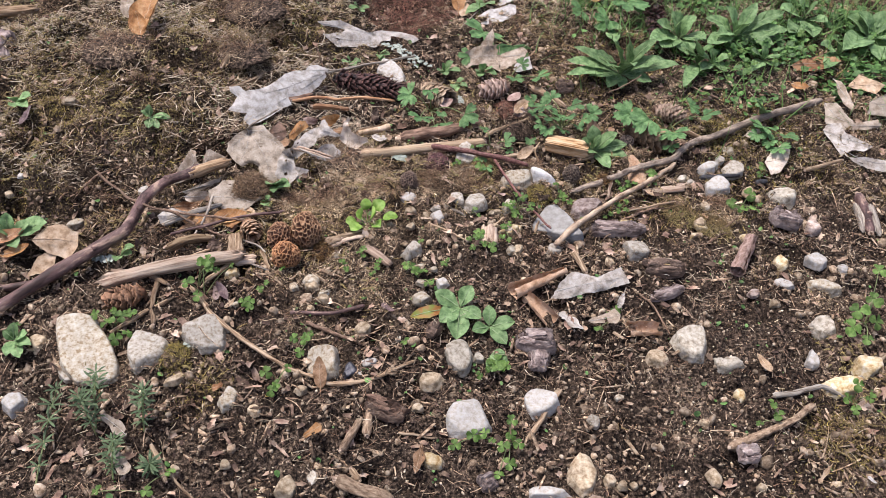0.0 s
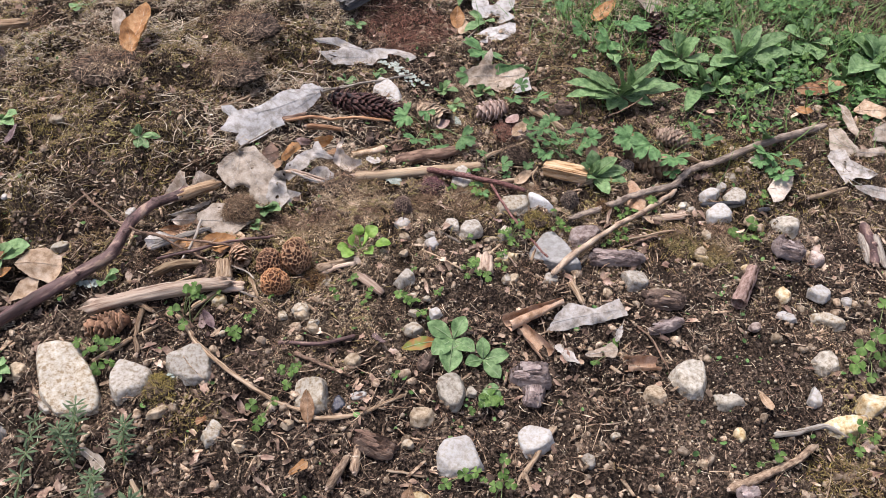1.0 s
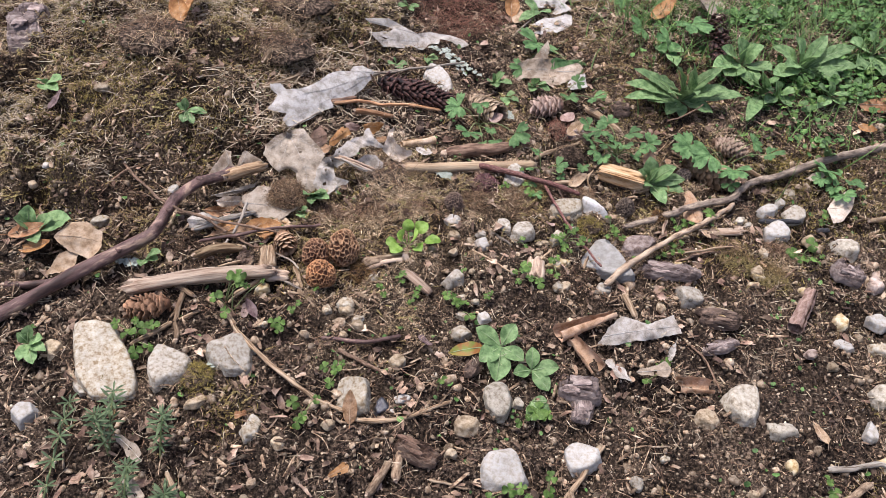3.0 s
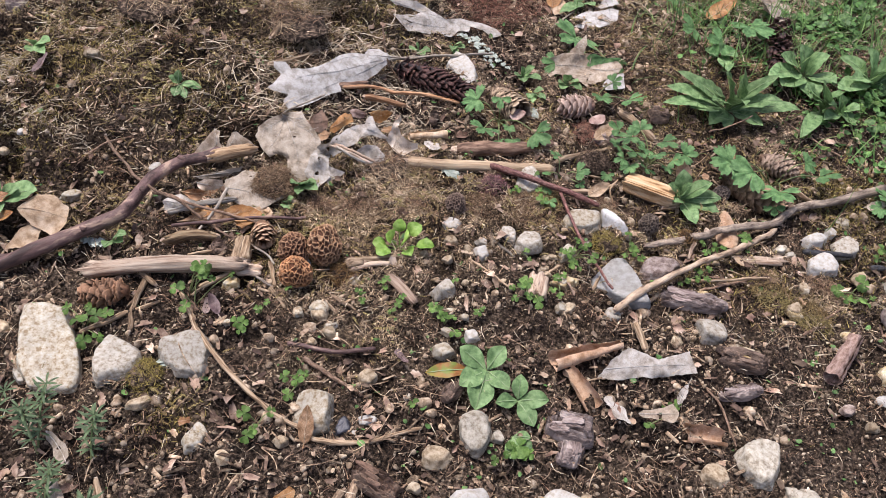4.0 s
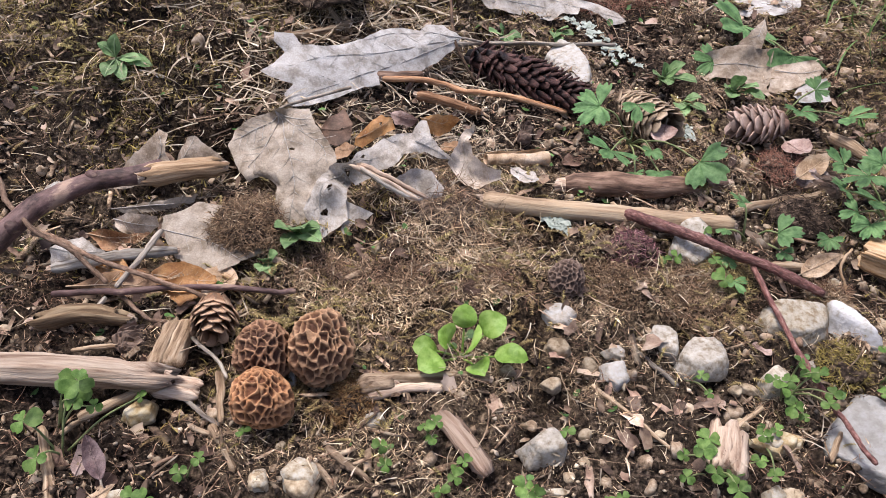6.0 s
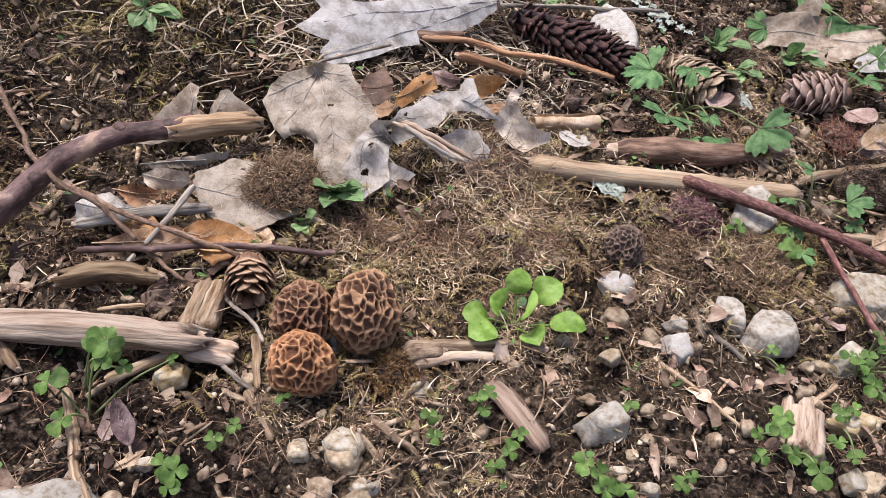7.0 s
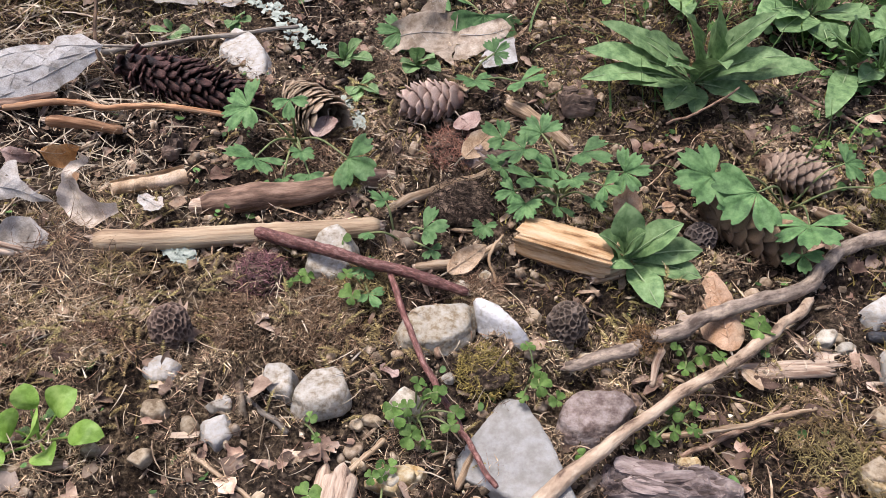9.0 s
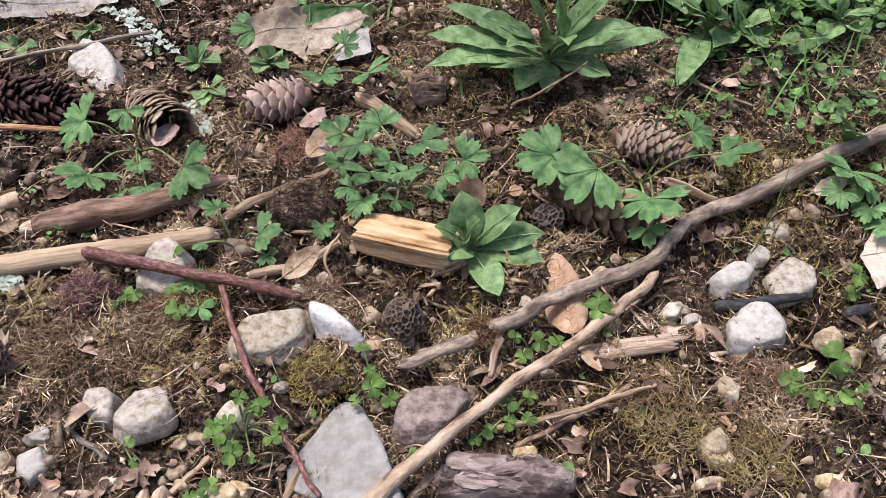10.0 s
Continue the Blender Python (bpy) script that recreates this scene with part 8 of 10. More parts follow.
herb("clover", (0.164, 0.921), [(0.161, 0.937, 0.010, 0.011), (0.167, 0.911, 0.012, 0.018), (0.178, 0.904, 0.010, 0.013), (0.158, 0.903, 0.010, 0.010), (0.165, 0.922, 0.010, 0.012)], 495)
herb("clover", (0.260, 0.945), [(0.251, 0.945, 0.010, 0.013), (0.264, 0.940, 0.012, 0.015), (0.254, 0.932, 0.010, 0.014), (0.275, 0.938, 0.016, 0.017), (0.260, 0.922, 0.010, 0.010)], 496)
herb("clover", (0.244, 0.903), [(0.244, 0.903, 0.010, 0.015), (0.256, 0.903, 0.014, 0.012), (0.254, 0.893, 0.010, 0.012), (0.233, 0.887, 0.008, 0.014), (0.224, 0.883, 0.006, 0.010), (0.243, 0.891, 0.010, 0.012)], 497)
herb("clover", (0.452, 0.929), [(0.441, 0.921, 0.025, 0.011), (0.450, 0.912, 0.020, 0.010), (0.431, 0.907, 0.015, 0.008), (0.409, 0.915, 0.012, 0.008)], 498)
herb("clover", (0.490, 1.008), [(0.475, 0.995, 0.020, 0.020), (0.473, 0.989, 0.010, 0.014)], 499)
herb("clover", (0.313, 0.952), [(0.302, 0.963, 0.015, 0.024), (0.305, 0.977, 0.010, 0.014)], 500)
herb("clover", (0.021, 0.980), [(0.023, 0.971, 0.010, 0.012)], 501)
herb("clover", (0.039, 0.874), [(0.042, 0.872, 0.010, 0.010), (0.047, 0.861, 0.010, 0.008)], 502)
herb("clover", (0.087, 0.855), [(0.088, 0.850, 0.010, 0.011), (0.084, 0.845, 0.008, 0.009)], 503)
herb("clover", (0.187, 0.876), [(0.191, 0.872, 0.010, 0.009)], 504)
herb("clover", (0.097, 0.882), [(0.088, 0.873, 0.020, 0.016), (0.097, 0.866, 0.016, 0.016), (0.108, 0.889, 0.020, 0.017), (0.086, 0.882, 0.015, 0.012)], 505)
herb("clover", (0.053, 0.816), [(0.042, 0.811, 0.025, 0.017), (0.033, 0.808, 0.020, 0.010), (0.062, 0.793, 0.025, 0.019), (0.052, 0.806, 0.015, 0.013), (0.037, 0.801, 0.012, 0.013)], 506)
herb("clover", (0.081, 0.848), [(0.079, 0.842, 0.012, 0.014), (0.086, 0.818, 0.012, 0.011)], 507)
herb("clover", (-0.129, 0.775), [(-0.129, 0.772, 0.015, 0.013), (-0.124, 0.765, 0.010, 0.010)], 508)
herb("clover", (-0.107, 0.796), [(-0.110, 0.792, 0.010, 0.011), (-0.103, 0.793, 0.015, 0.013), (-0.103, 0.787, 0.010, 0.011)], 509)
herb("clover", (-0.087, 0.774), [(-0.083, 0.778, 0.010, 0.011), (-0.086, 0.768, 0.010, 0.015), (-0.092, 0.759, 0.008, 0.013)], 510)
herb("clover", (-0.038, 0.773), [(-0.041, 0.766, 0.015, 0.017), (-0.036, 0.762, 0.010, 0.017)], 511)
herb("clover", (-0.208, 0.768), [(-0.205, 0.761, 0.012, 0.012)], 512)
herb("clover", (-0.229, 0.736), [(-0.228, 0.730, 0.010, 0.013), (-0.221, 0.740, 0.010, 0.010)], 513)
herb("clover", (0.003, 0.781), [(-0.001, 0.775, 0.010, 0.013), (0.004, 0.781, 0.010, 0.011)], 514)
herb("clover", (-0.241, 0.715), [(-0.238, 0.709, 0.012, 0.018)], 515)
herb("clover", (-0.029, 0.818), [(-0.031, 0.811, 0.010, 0.011)], 516)
herb("clover", (-0.309, 0.743), [(-0.289, 0.748, 0.040, 0.025), (-0.288, 0.739, 0.035, 0.019), (-0.282, 0.745, 0.025, 0.011)], 517)
herb("clover", (0.016, 0.979), [(0.014, 0.967, 0.008, 0.014)], 518)
herb("clover", (0.059, 0.972), [(0.054, 0.953, 0.015, 0.019), (0.048, 0.970, 0.015, 0.014)], 519)
herb("clover", (0.045, 1.024), [(0.040, 1.004, 0.012, 0.013)], 520)
herb("clover", (-0.300, 0.730), [(-0.295, 0.752, 0.030, 0.025), (-0.317, 0.730, 0.020, 0.023), (-0.301, 0.715, 0.015, 0.018), (-0.269, 0.766, 0.010, 0.009)], 521)
herb("clover", (-0.402, 0.685), [(-0.404, 0.702, 0.010, 0.020), (-0.406, 0.684, 0.012, 0.022), (-0.390, 0.691, 0.012, 0.020), (-0.381, 0.696, 0.010, 0.018), (-0.392, 0.663, 0.008, 0.020), (-0.422, 0.695, 0.015, 0.018), (-0.380, 0.671, 0.006, 0.016)], 522)
herb("clover", (-0.049, 0.659), [(-0.048, 0.655, 0.020, 0.019)], 523)
herb("clover", (-0.162, 0.670), [(-0.167, 0.662, 0.010, 0.018), (-0.180, 0.662, 0.010, 0.018), (-0.172, 0.645, 0.008, 0.018), (-0.161, 0.670, 0.010, 0.013)], 524)
herb("clover", (-0.197, 0.617), [(-0.208, 0.617, 0.010, 0.017), (-0.194, 0.605, 0.008, 0.017), (-0.183, 0.625, 0.010, 0.017), (-0.200, 0.599, 0.006, 0.017)], 525)
herb("clover", (0.036, 0.553), [(0.031, 0.544, 0.015, 0.019), (0.044, 0.547, 0.015, 0.017), (0.010, 0.535, 0.010, 0.015), (0.051, 0.541, 0.010, 0.012)], 526)
herb("clover", (0.071, 0.547), [(0.074, 0.558, 0.020, 0.017), (0.063, 0.533, 0.012, 0.021), (0.069, 0.514, 0.010, 0.020), (0.057, 0.502, 0.008, 0.016), (0.081, 0.534, 0.015, 0.014), (0.074, 0.547, 0.010, 0.017)], 527)
herb("clover", (0.045, 0.631), [(0.041, 0.622, 0.008, 0.015), (0.055, 0.631, 0.010, 0.018)], 528)
herb("clover", (0.543, 0.726), [(0.526, 0.722, 0.025, 0.028), (0.551, 0.742, 0.025, 0.029), (0.512, 0.699, 0.020, 0.028), (0.545, 0.709, 0.020, 0.028), (0.527, 0.686, 0.015, 0.023), (0.581, 0.797, 0.020, 0.025)], 529)
herb("clover", (0.487, 0.606), [(0.484, 0.608, 0.030, 0.020), (0.470, 0.596, 0.020, 0.022), (0.497, 0.596, 0.020, 0.017), (0.478, 0.584, 0.015, 0.017)], 530)
herb("clover", (0.385, 0.581), [(0.380, 0.586, 0.020, 0.017), (0.384, 0.575, 0.015, 0.017), (0.361, 0.567, 0.010, 0.015)], 531)
herb("clover", (0.428, 0.923), [(0.413, 0.922, 0.010, 0.021), (0.442, 0.932, 0.020, 0.024), (0.442, 0.909, 0.015, 0.021), (0.423, 0.912, 0.010, 0.016)], 532)
herb("clover", (0.063, 0.820), [(0.048, 0.829, 0.010, 0.022), (0.063, 0.813, 0.008, 0.020), (0.078, 0.826, 0.010, 0.015)], 533)
herb("clover", (-0.031, 0.763), [(-0.026, 0.767, 0.006, 0.017), (-0.048, 0.775, 0.006, 0.017), (-0.019, 0.748, 0.008, 0.016)], 534)
herb("clover", (0.216, 0.716), [(0.203, 0.707, 0.010, 0.019), (0.215, 0.716, 0.010, 0.019), (0.190, 0.691, 0.008, 0.014)], 535)
herb("clover", (-0.241, 0.710), [(-0.239, 0.703, 0.008, 0.018), (-0.247, 0.713, 0.006, 0.014)], 536)
herb("clover", (-0.330, 0.488), [(-0.298, 0.502, 0.008, 0.014), (-0.319, 0.482, 0.006, 0.016), (-0.372, 0.481, 0.008, 0.016)], 538)
herb("clover", (0.063, 0.637), [(0.062, 0.639, 0.010, 0.027), (0.072, 0.632, 0.010, 0.018), (0.055, 0.639, 0.010, 0.018)], 539)
herb("clover", (0.507, 1.281), [(0.488, 1.264, 0.020, 0.019), (0.516, 1.253, 0.015, 0.019), (0.513, 1.285, 0.020, 0.019), (0.471, 1.244, 0.010, 0.016), (0.535, 1.226, 0.010, 0.016)], 581)
herb("clover", (0.664, 1.361), [(0.648, 1.363, 0.020, 0.020), (0.660, 1.328, 0.015, 0.020), (0.622, 1.305, 0.015, 0.018), (0.687, 1.368, 0.020, 0.017), (0.671, 1.262, 0.010, 0.016)], 582)
herb("clover", (0.417, 1.189), [(0.405, 1.188, 0.010, 0.016), (0.430, 1.170, 0.010, 0.016), (0.388, 1.150, 0.010, 0.013), (0.452, 1.203, 0.010, 0.014)], 583)
herb("clover", (0.318, 1.342), [(0.308, 1.353, 0.010, 0.016), (0.329, 1.325, 0.010, 0.016), (0.280, 1.364, 0.010, 0.016)], 584)
herb("clover", (0.479, 1.236), [(0.458, 1.214, 0.020, 0.013), (0.474, 1.203, 0.020, 0.013), (0.490, 1.229, 0.020, 0.014)], 585)
herb("clover", (0.555, 1.277), [(0.527, 1.246, 0.025, 0.015), (0.566, 1.259, 0.025, 0.015), (0.516, 1.229, 0.015, 0.013)], 586)
herb("clover", (0.393, 1.148), [(0.408, 1.150, 0.010, 0.010), (0.380, 1.153, 0.010, 0.010), (0.391, 1.142, 0.008, 0.010)], 587)
rosette("green", (0.296, 1.215), 0.021, [(0.214, 1.223, 0.050), (0.200, 1.199, 0.040), (0.199, 1.176, 0.030), (0.237, 1.184, 0.020), (0.267, 1.169, 0.012), (0.290, 1.170, 0.008), (0.341, 1.180, 0.015), (0.390, 1.210, 0.030), (0.357, 1.195, 0.050), (0.347, 1.217, 0.070), (0.293, 1.192, 0.090), (0.267, 1.184, 0.085), (0.240, 1.175, 0.070), (0.302, 1.162, 0.060), (0.257, 1.157, 0.060)], 540)
rosette("green", (0.435, 1.260), 0.022, [(0.404, 1.229, 0.040), (0.431, 1.225, 0.040), (0.448, 1.242, 0.050), (0.392, 1.235, 0.050), (0.413, 1.237, 0.060), (0.389, 1.167, 0.020)], 541)
rosette("green", (0.526, 1.354), 0.026, [(0.463, 1.347, 0.040), (0.496, 1.357, 0.060), (0.559, 1.381, 0.060), (0.613, 1.381, 0.050), (0.615, 1.350, 0.030), (0.582, 1.316, 0.020), (0.448, 1.273, 0.030), (0.537, 1.328, 0.050), (0.471, 1.295, 0.040)], 542)
rosette("green", (0.792, 1.392), 0.042, [(0.697, 1.301, 0.030), (0.737, 1.397, 0.040), (0.820, 1.423, 0.040), (0.767, 1.289, 0.020), (0.756, 1.400, 0.050), (0.808, 1.327, 0.030)], 543)
rosette("green", (0.226, 1.019), 0.019, [(0.204, 1.011, 0.030), (0.221, 1.034, 0.040), (0.243, 0.974, 0.010), (0.274, 1.017, 0.025), (0.273, 1.002, 0.015), (0.258, 1.023, 0.040), (0.211, 0.995, 0.020), (0.232, 1.009, 0.040)], 544)
rosette("bright", (-0.101, 0.852), 0.015, [(-0.105, 0.867, 0.030), (-0.080, 0.868, 0.025), (-0.117, 0.848, 0.022), (-0.089, 0.844, 0.030), (-0.122, 0.825, 0.015), (-0.061, 0.849, 0.015), (-0.084, 0.833, 0.012), (-0.130, 0.838, 0.015)], 545)
rosette("green", (0.019, 0.716), 0.025, [(-0.013, 0.728, 0.015), (0.034, 0.737, 0.018), (0.045, 0.694, 0.012), (0.014, 0.668, 0.008), (-0.006, 0.689, 0.012)], 546)
rosette("green", (0.055, 0.690), 0.018, [(0.054, 0.708, 0.020), (0.086, 0.690, 0.014), (0.033, 0.678, 0.012), (0.074, 0.662, 0.010)], 547)
rosette("red", (0.009, 0.714), 0.017, [(-0.043, 0.696, 0.010)], 548)
rosette("green", (0.055, 0.652), 0.014, [(0.072, 0.649, 0.012), (0.065, 0.629, 0.008), (0.055, 0.626, 0.008), (0.075, 0.639, 0.010)], 549)
rosette("green", (-0.521, 0.675), 0.012, [(-0.530, 0.676, 0.020), (-0.517, 0.684, 0.024), (-0.497, 0.670, 0.020), (-0.491, 0.657, 0.015), (-0.502, 0.643, 0.010), (-0.521, 0.648, 0.010)], 550)
rosette("green", (-0.562, 0.815), 0.037, [(-0.561, 0.825, 0.030), (-0.531, 0.819, 0.030), (-0.573, 0.804, 0.030), (-0.512, 0.823, 0.030), (-0.545, 0.790, 0.020)], 551)
rosette("green", (-0.425, 1.030), 0.011, [(-0.435, 1.024, 0.015), (-0.424, 1.035, 0.020), (-0.404, 1.031, 0.015), (-0.397, 1.035, 0.010), (-0.424, 1.009, 0.010), (-0.411, 1.014, 0.010)], 552)
rosette("green", (-0.235, 0.922), 0.012, [(-0.242, 0.900, 0.025), (-0.208, 0.897, 0.025), (-0.230, 0.888, 0.020), (-0.220, 0.900, 0.030), (-0.213, 0.909, 0.025)], 553)
rosette("green", (-0.244, 0.889), 0.010, [(-0.241, 0.880, 0.015), (-0.234, 0.888, 0.015), (-0.233, 0.873, 0.010), (-0.242, 0.873, 0.010)], 554)
rosette("green", (-0.149, 1.420), 0.014, [(-0.165, 1.396, 0.015), (-0.129, 1.420, 0.015), (-0.138, 1.409, 0.010), (-0.157, 1.413, 0.015)], 555)
rosette("green", (0.007, 1.618), 0.023, [(-0.012, 1.572, 0.020), (-0.020, 1.582, 0.025), (0.019, 1.620, 0.030), (0.030, 1.599, 0.015), (-0.002, 1.605, 0.030), (0.031, 1.618, 0.020)], 556)
rosette("green", (-0.157, 1.278), 0.012, [(-0.168, 1.257, 0.015), (-0.137, 1.272, 0.012), (-0.161, 1.273, 0.018), (-0.145, 1.258, 0.010)], 557)
rosette("green", (-0.419, 0.797), 0.012, [(-0.418, 0.776, 0.015), (-0.396, 0.781, 0.020), (-0.393, 0.785, 0.030)], 558)
rosette("bright", (-0.285, 0.779), 0.009, [(-0.283, 0.769, 0.010), (-0.275, 0.775, 0.015)], 559)
rosette("green", (0.084, 1.480), 0.018, [(0.055, 1.487, 0.020), (0.101, 1.453, 0.015), (0.068, 1.454, 0.010), (0.046, 1.435, 0.010)], 560)
rosette("green", (0.060, 1.649), 0.016, [(0.036, 1.527, 0.010), (0.063, 1.617, 0.020), (0.065, 1.632, 0.025)], 561)
rosette("green", (0.516, 1.137), 0.016, [(0.487, 1.113, 0.050), (0.497, 1.108, 0.040), (0.516, 1.116, 0.030)], 562)
rosette("green", (0.003, 1.249), 0.013, [(0.000, 1.245, 0.025), (0.021, 1.246, 0.025), (0.032, 1.222, 0.020), (0.008, 1.216, 0.015), (-0.007, 1.228, 0.020)], 563)
rosette("green", (0.021, 1.208), 0.011, [(0.018, 1.179, 0.012), (0.042, 1.180, 0.014), (0.037, 1.202, 0.016), (0.025, 1.173, 0.010)], 564)
rosette("green", (0.068, 1.237), 0.012, [(0.070, 1.224, 0.030), (0.090, 1.203, 0.020), (0.061, 1.208, 0.015), (0.084, 1.216, 0.025), (0.056, 1.217, 0.020)], 565)
rosette("green", (-0.107, 1.313), 0.010, [(-0.106, 1.280, 0.015), (-0.088, 1.294, 0.015), (-0.095, 1.300, 0.020), (-0.099, 1.275, 0.010)], 566)
rosette("green", (-0.613, 1.033), 0.016, [(-0.611, 1.018, 0.020), (-0.580, 1.019, 0.020), (-0.581, 1.002, 0.015), (-0.599, 1.003, 0.015)], 567)
rosette("green", (-0.610, 1.380), 0.021, [(-0.596, 1.320, 0.015), (-0.568, 1.338, 0.015), (-0.604, 1.375, 0.020), (-0.568, 1.369, 0.015)], 568)
rosette("green", (0.417, 1.333), 0.030, [(0.366, 1.313, 0.040), (0.398, 1.337, 0.050), (0.440, 1.325, 0.050), (0.452, 1.291, 0.030), (0.371, 1.268, 0.020), (0.414, 1.258, 0.015), (0.351, 1.276, 0.030)], 575)
rosette("green", (0.678, 1.439), 0.032, [(0.614, 1.408, 0.040), (0.652, 1.437, 0.050), (0.689, 1.422, 0.050), (0.701, 1.391, 0.030), (0.621, 1.358, 0.020), (0.667, 1.356, 0.020)], 576)
rosette("green", (0.707, 1.331), 0.024, [(0.661, 1.313, 0.030), (0.690, 1.319, 0.040), (0.721, 1.312, 0.030), (0.721, 1.285, 0.020), (0.662, 1.270, 0.015)], 577)
rosette("green", (0.463, 1.264), 0.021, [(0.427, 1.246, 0.030), (0.456, 1.267, 0.030), (0.482, 1.248, 0.030), (0.476, 1.230, 0.015), (0.430, 1.222, 0.015)], 578)
rosette("green", (0.561, 1.292), 0.022, [(0.527, 1.273, 0.030), (0.553, 1.295, 0.030), (0.576, 1.266, 0.030), (0.572, 1.256, 0.015), (0.523, 1.239, 0.015)], 579)
rosette("green", (0.293, 1.342), 0.020, [(0.264, 1.327, 0.020), (0.283, 1.337, 0.030), (0.310, 1.317, 0.025), (0.298, 1.289, 0.015)], 580)
bedstraw((-0.390, 0.549), [(-0.399, 0.563, 0.050), (-0.386, 0.589, 0.050)], 569)
bedstraw((-0.336, 0.548), [(-0.329, 0.568, 0.050)], 570)
bedstraw((-0.360, 0.498), [(-0.358, 0.524, 0.030)], 571)
bedstraw((-0.319, 0.504), [(-0.319, 0.507, 0.015)], 572)
bedstraw((-0.441, 0.480), [(-0.446, 0.599, 0.010)], 573)


# ---- loose litter too small to count ----
def sample(n, density, x0=-0.95, x1=1.0, y0=0.38, y1=2.0):
    """n places whose frequency follows a density in 0..1."""
    got = np.zeros((0, 2))
    while len(got) < n:
        p = np.stack([rng.uniform(x0, x1, n * 2), rng.uniform(y0, y1, n * 2)], -1)
        got = np.vstack([got, p[rng.uniform(size=len(p)) < density(p[:, 0], p[:, 1])]])
    return got[:n]


def turns(n, tilt):
    """Random rotations: any heading, tilted by up to tilt."""
    a, b, c = rng.uniform(0, 2 * np.pi, n), rng.uniform(-tilt, tilt, n), rng.uniform(-tilt, tilt, n)
    ca, sa, cb, sb, cc, sc = np.cos(a), np.sin(a), np.cos(b), np.sin(b), np.cos(c), np.sin(c)
    rz = np.stack([ca, -sa, 0 * a, sa, ca, 0 * a, 0 * a, 0 * a, 1 + 0 * a], -1).reshape(-1, 3, 3)
    ry = np.stack([cb, 0 * b, sb, 0 * b, 1 + 0 * b, 0 * b, -sb, 0 * b, cb], -1).reshape(-1, 3, 3)
    rx = np.stack([1 + 0 * c, 0 * c, 0 * c, 0 * c, cc, -sc, 0 * c, sc, cc], -1).reshape(-1, 3, 3)
    return rz @ ry @ rx


def many(name, verts, faces, xy, sizes, lift, tilt, mat, label, category, smooth=False, jitter=0.0):
    """One mesh of many small bodies: sizes (N, 3), lift in metres over the soil."""
    n = len(xy)
    z = ground_z(xy[:, 0], xy[:, 1]) + relief(xy[:, 0], xy[:, 1]) + lift
    v = np.asarray(verts)[None] * sizes[:, None]
    if jitter:
        v = v * (1 + rng.uniform(-jitter, jitter, (n, len(verts), 1)))
    v = np.einsum("nij,nkj->nki", turns(n, tilt), v) + np.concatenate([xy, z[:, None]], 1)[:, None]
    f = (np.asarray(faces)[None] + np.arange(n)[:, None, None] * len(verts)).reshape(-1, len(faces[0]))
    ob = big_mesh(name, v.reshape(-1, 3), f, mat, smooth)
    return tagged(ob, label, category, "", "stuff")


def strand_arrays(xy, length, radius, seg, rise, curl, lift, heading=None, base=None, flat=1.0):
    """Curved three-sided strands from places on the ground: verts and faces."""
    n = len(xy)
    a = rng.uniform(0, 2 * np.pi, n) if heading is None else heading
    e = rng.uniform(rise[0], rise[1], n)
    k = rng.uniform(-curl, curl, n)
    ke = rng.uniform(-curl, curl * 0.3, n) * 0.6
    p = np.zeros((n, seg + 1, 3))
    z0 = ground_z(xy[:, 0], xy[:, 1]) + relief(xy[:, 0], xy[:, 1]) if base is None else base
    p[:, 0] = np.concatenate([xy, (z0 + lift)[:, None]], 1)
    step = length / seg
    for i in range(seg):
        d = np.stack([np.cos(a) * np.cos(e), np.sin(a) * np.cos(e), np.sin(e)], -1)
        p[:, i + 1] = p[:, i] + d * step[:, None]
        a, e = a + k / seg, e + ke / seg
    side = np.stack([-np.sin(a), np.cos(a), 0 * a], -1)[:, None]
    up = np.array([0, 0, 1.0]) * flat
    taper = np.linspace(1, 0.35, seg + 1)[None, :, None] * radius[:, None, None]
    ring = np.stack([p + side * taper, p - side * taper, p + up * taper * 1.2], 2)
    v = ring.reshape(n, -1, 3)
    f = []
    for i in range(seg):
        for j in (1, 2):
            q = (j + 1) % 3
            f.append((i * 3 + j, i * 3 + q, (i + 1) * 3 + q, (i + 1) * 3 + j))
    f = (np.array(f)[None] + np.arange(n)[:, None, None] * v.shape[1]).reshape(-1, 4)
    return v.reshape(-1, 3), f


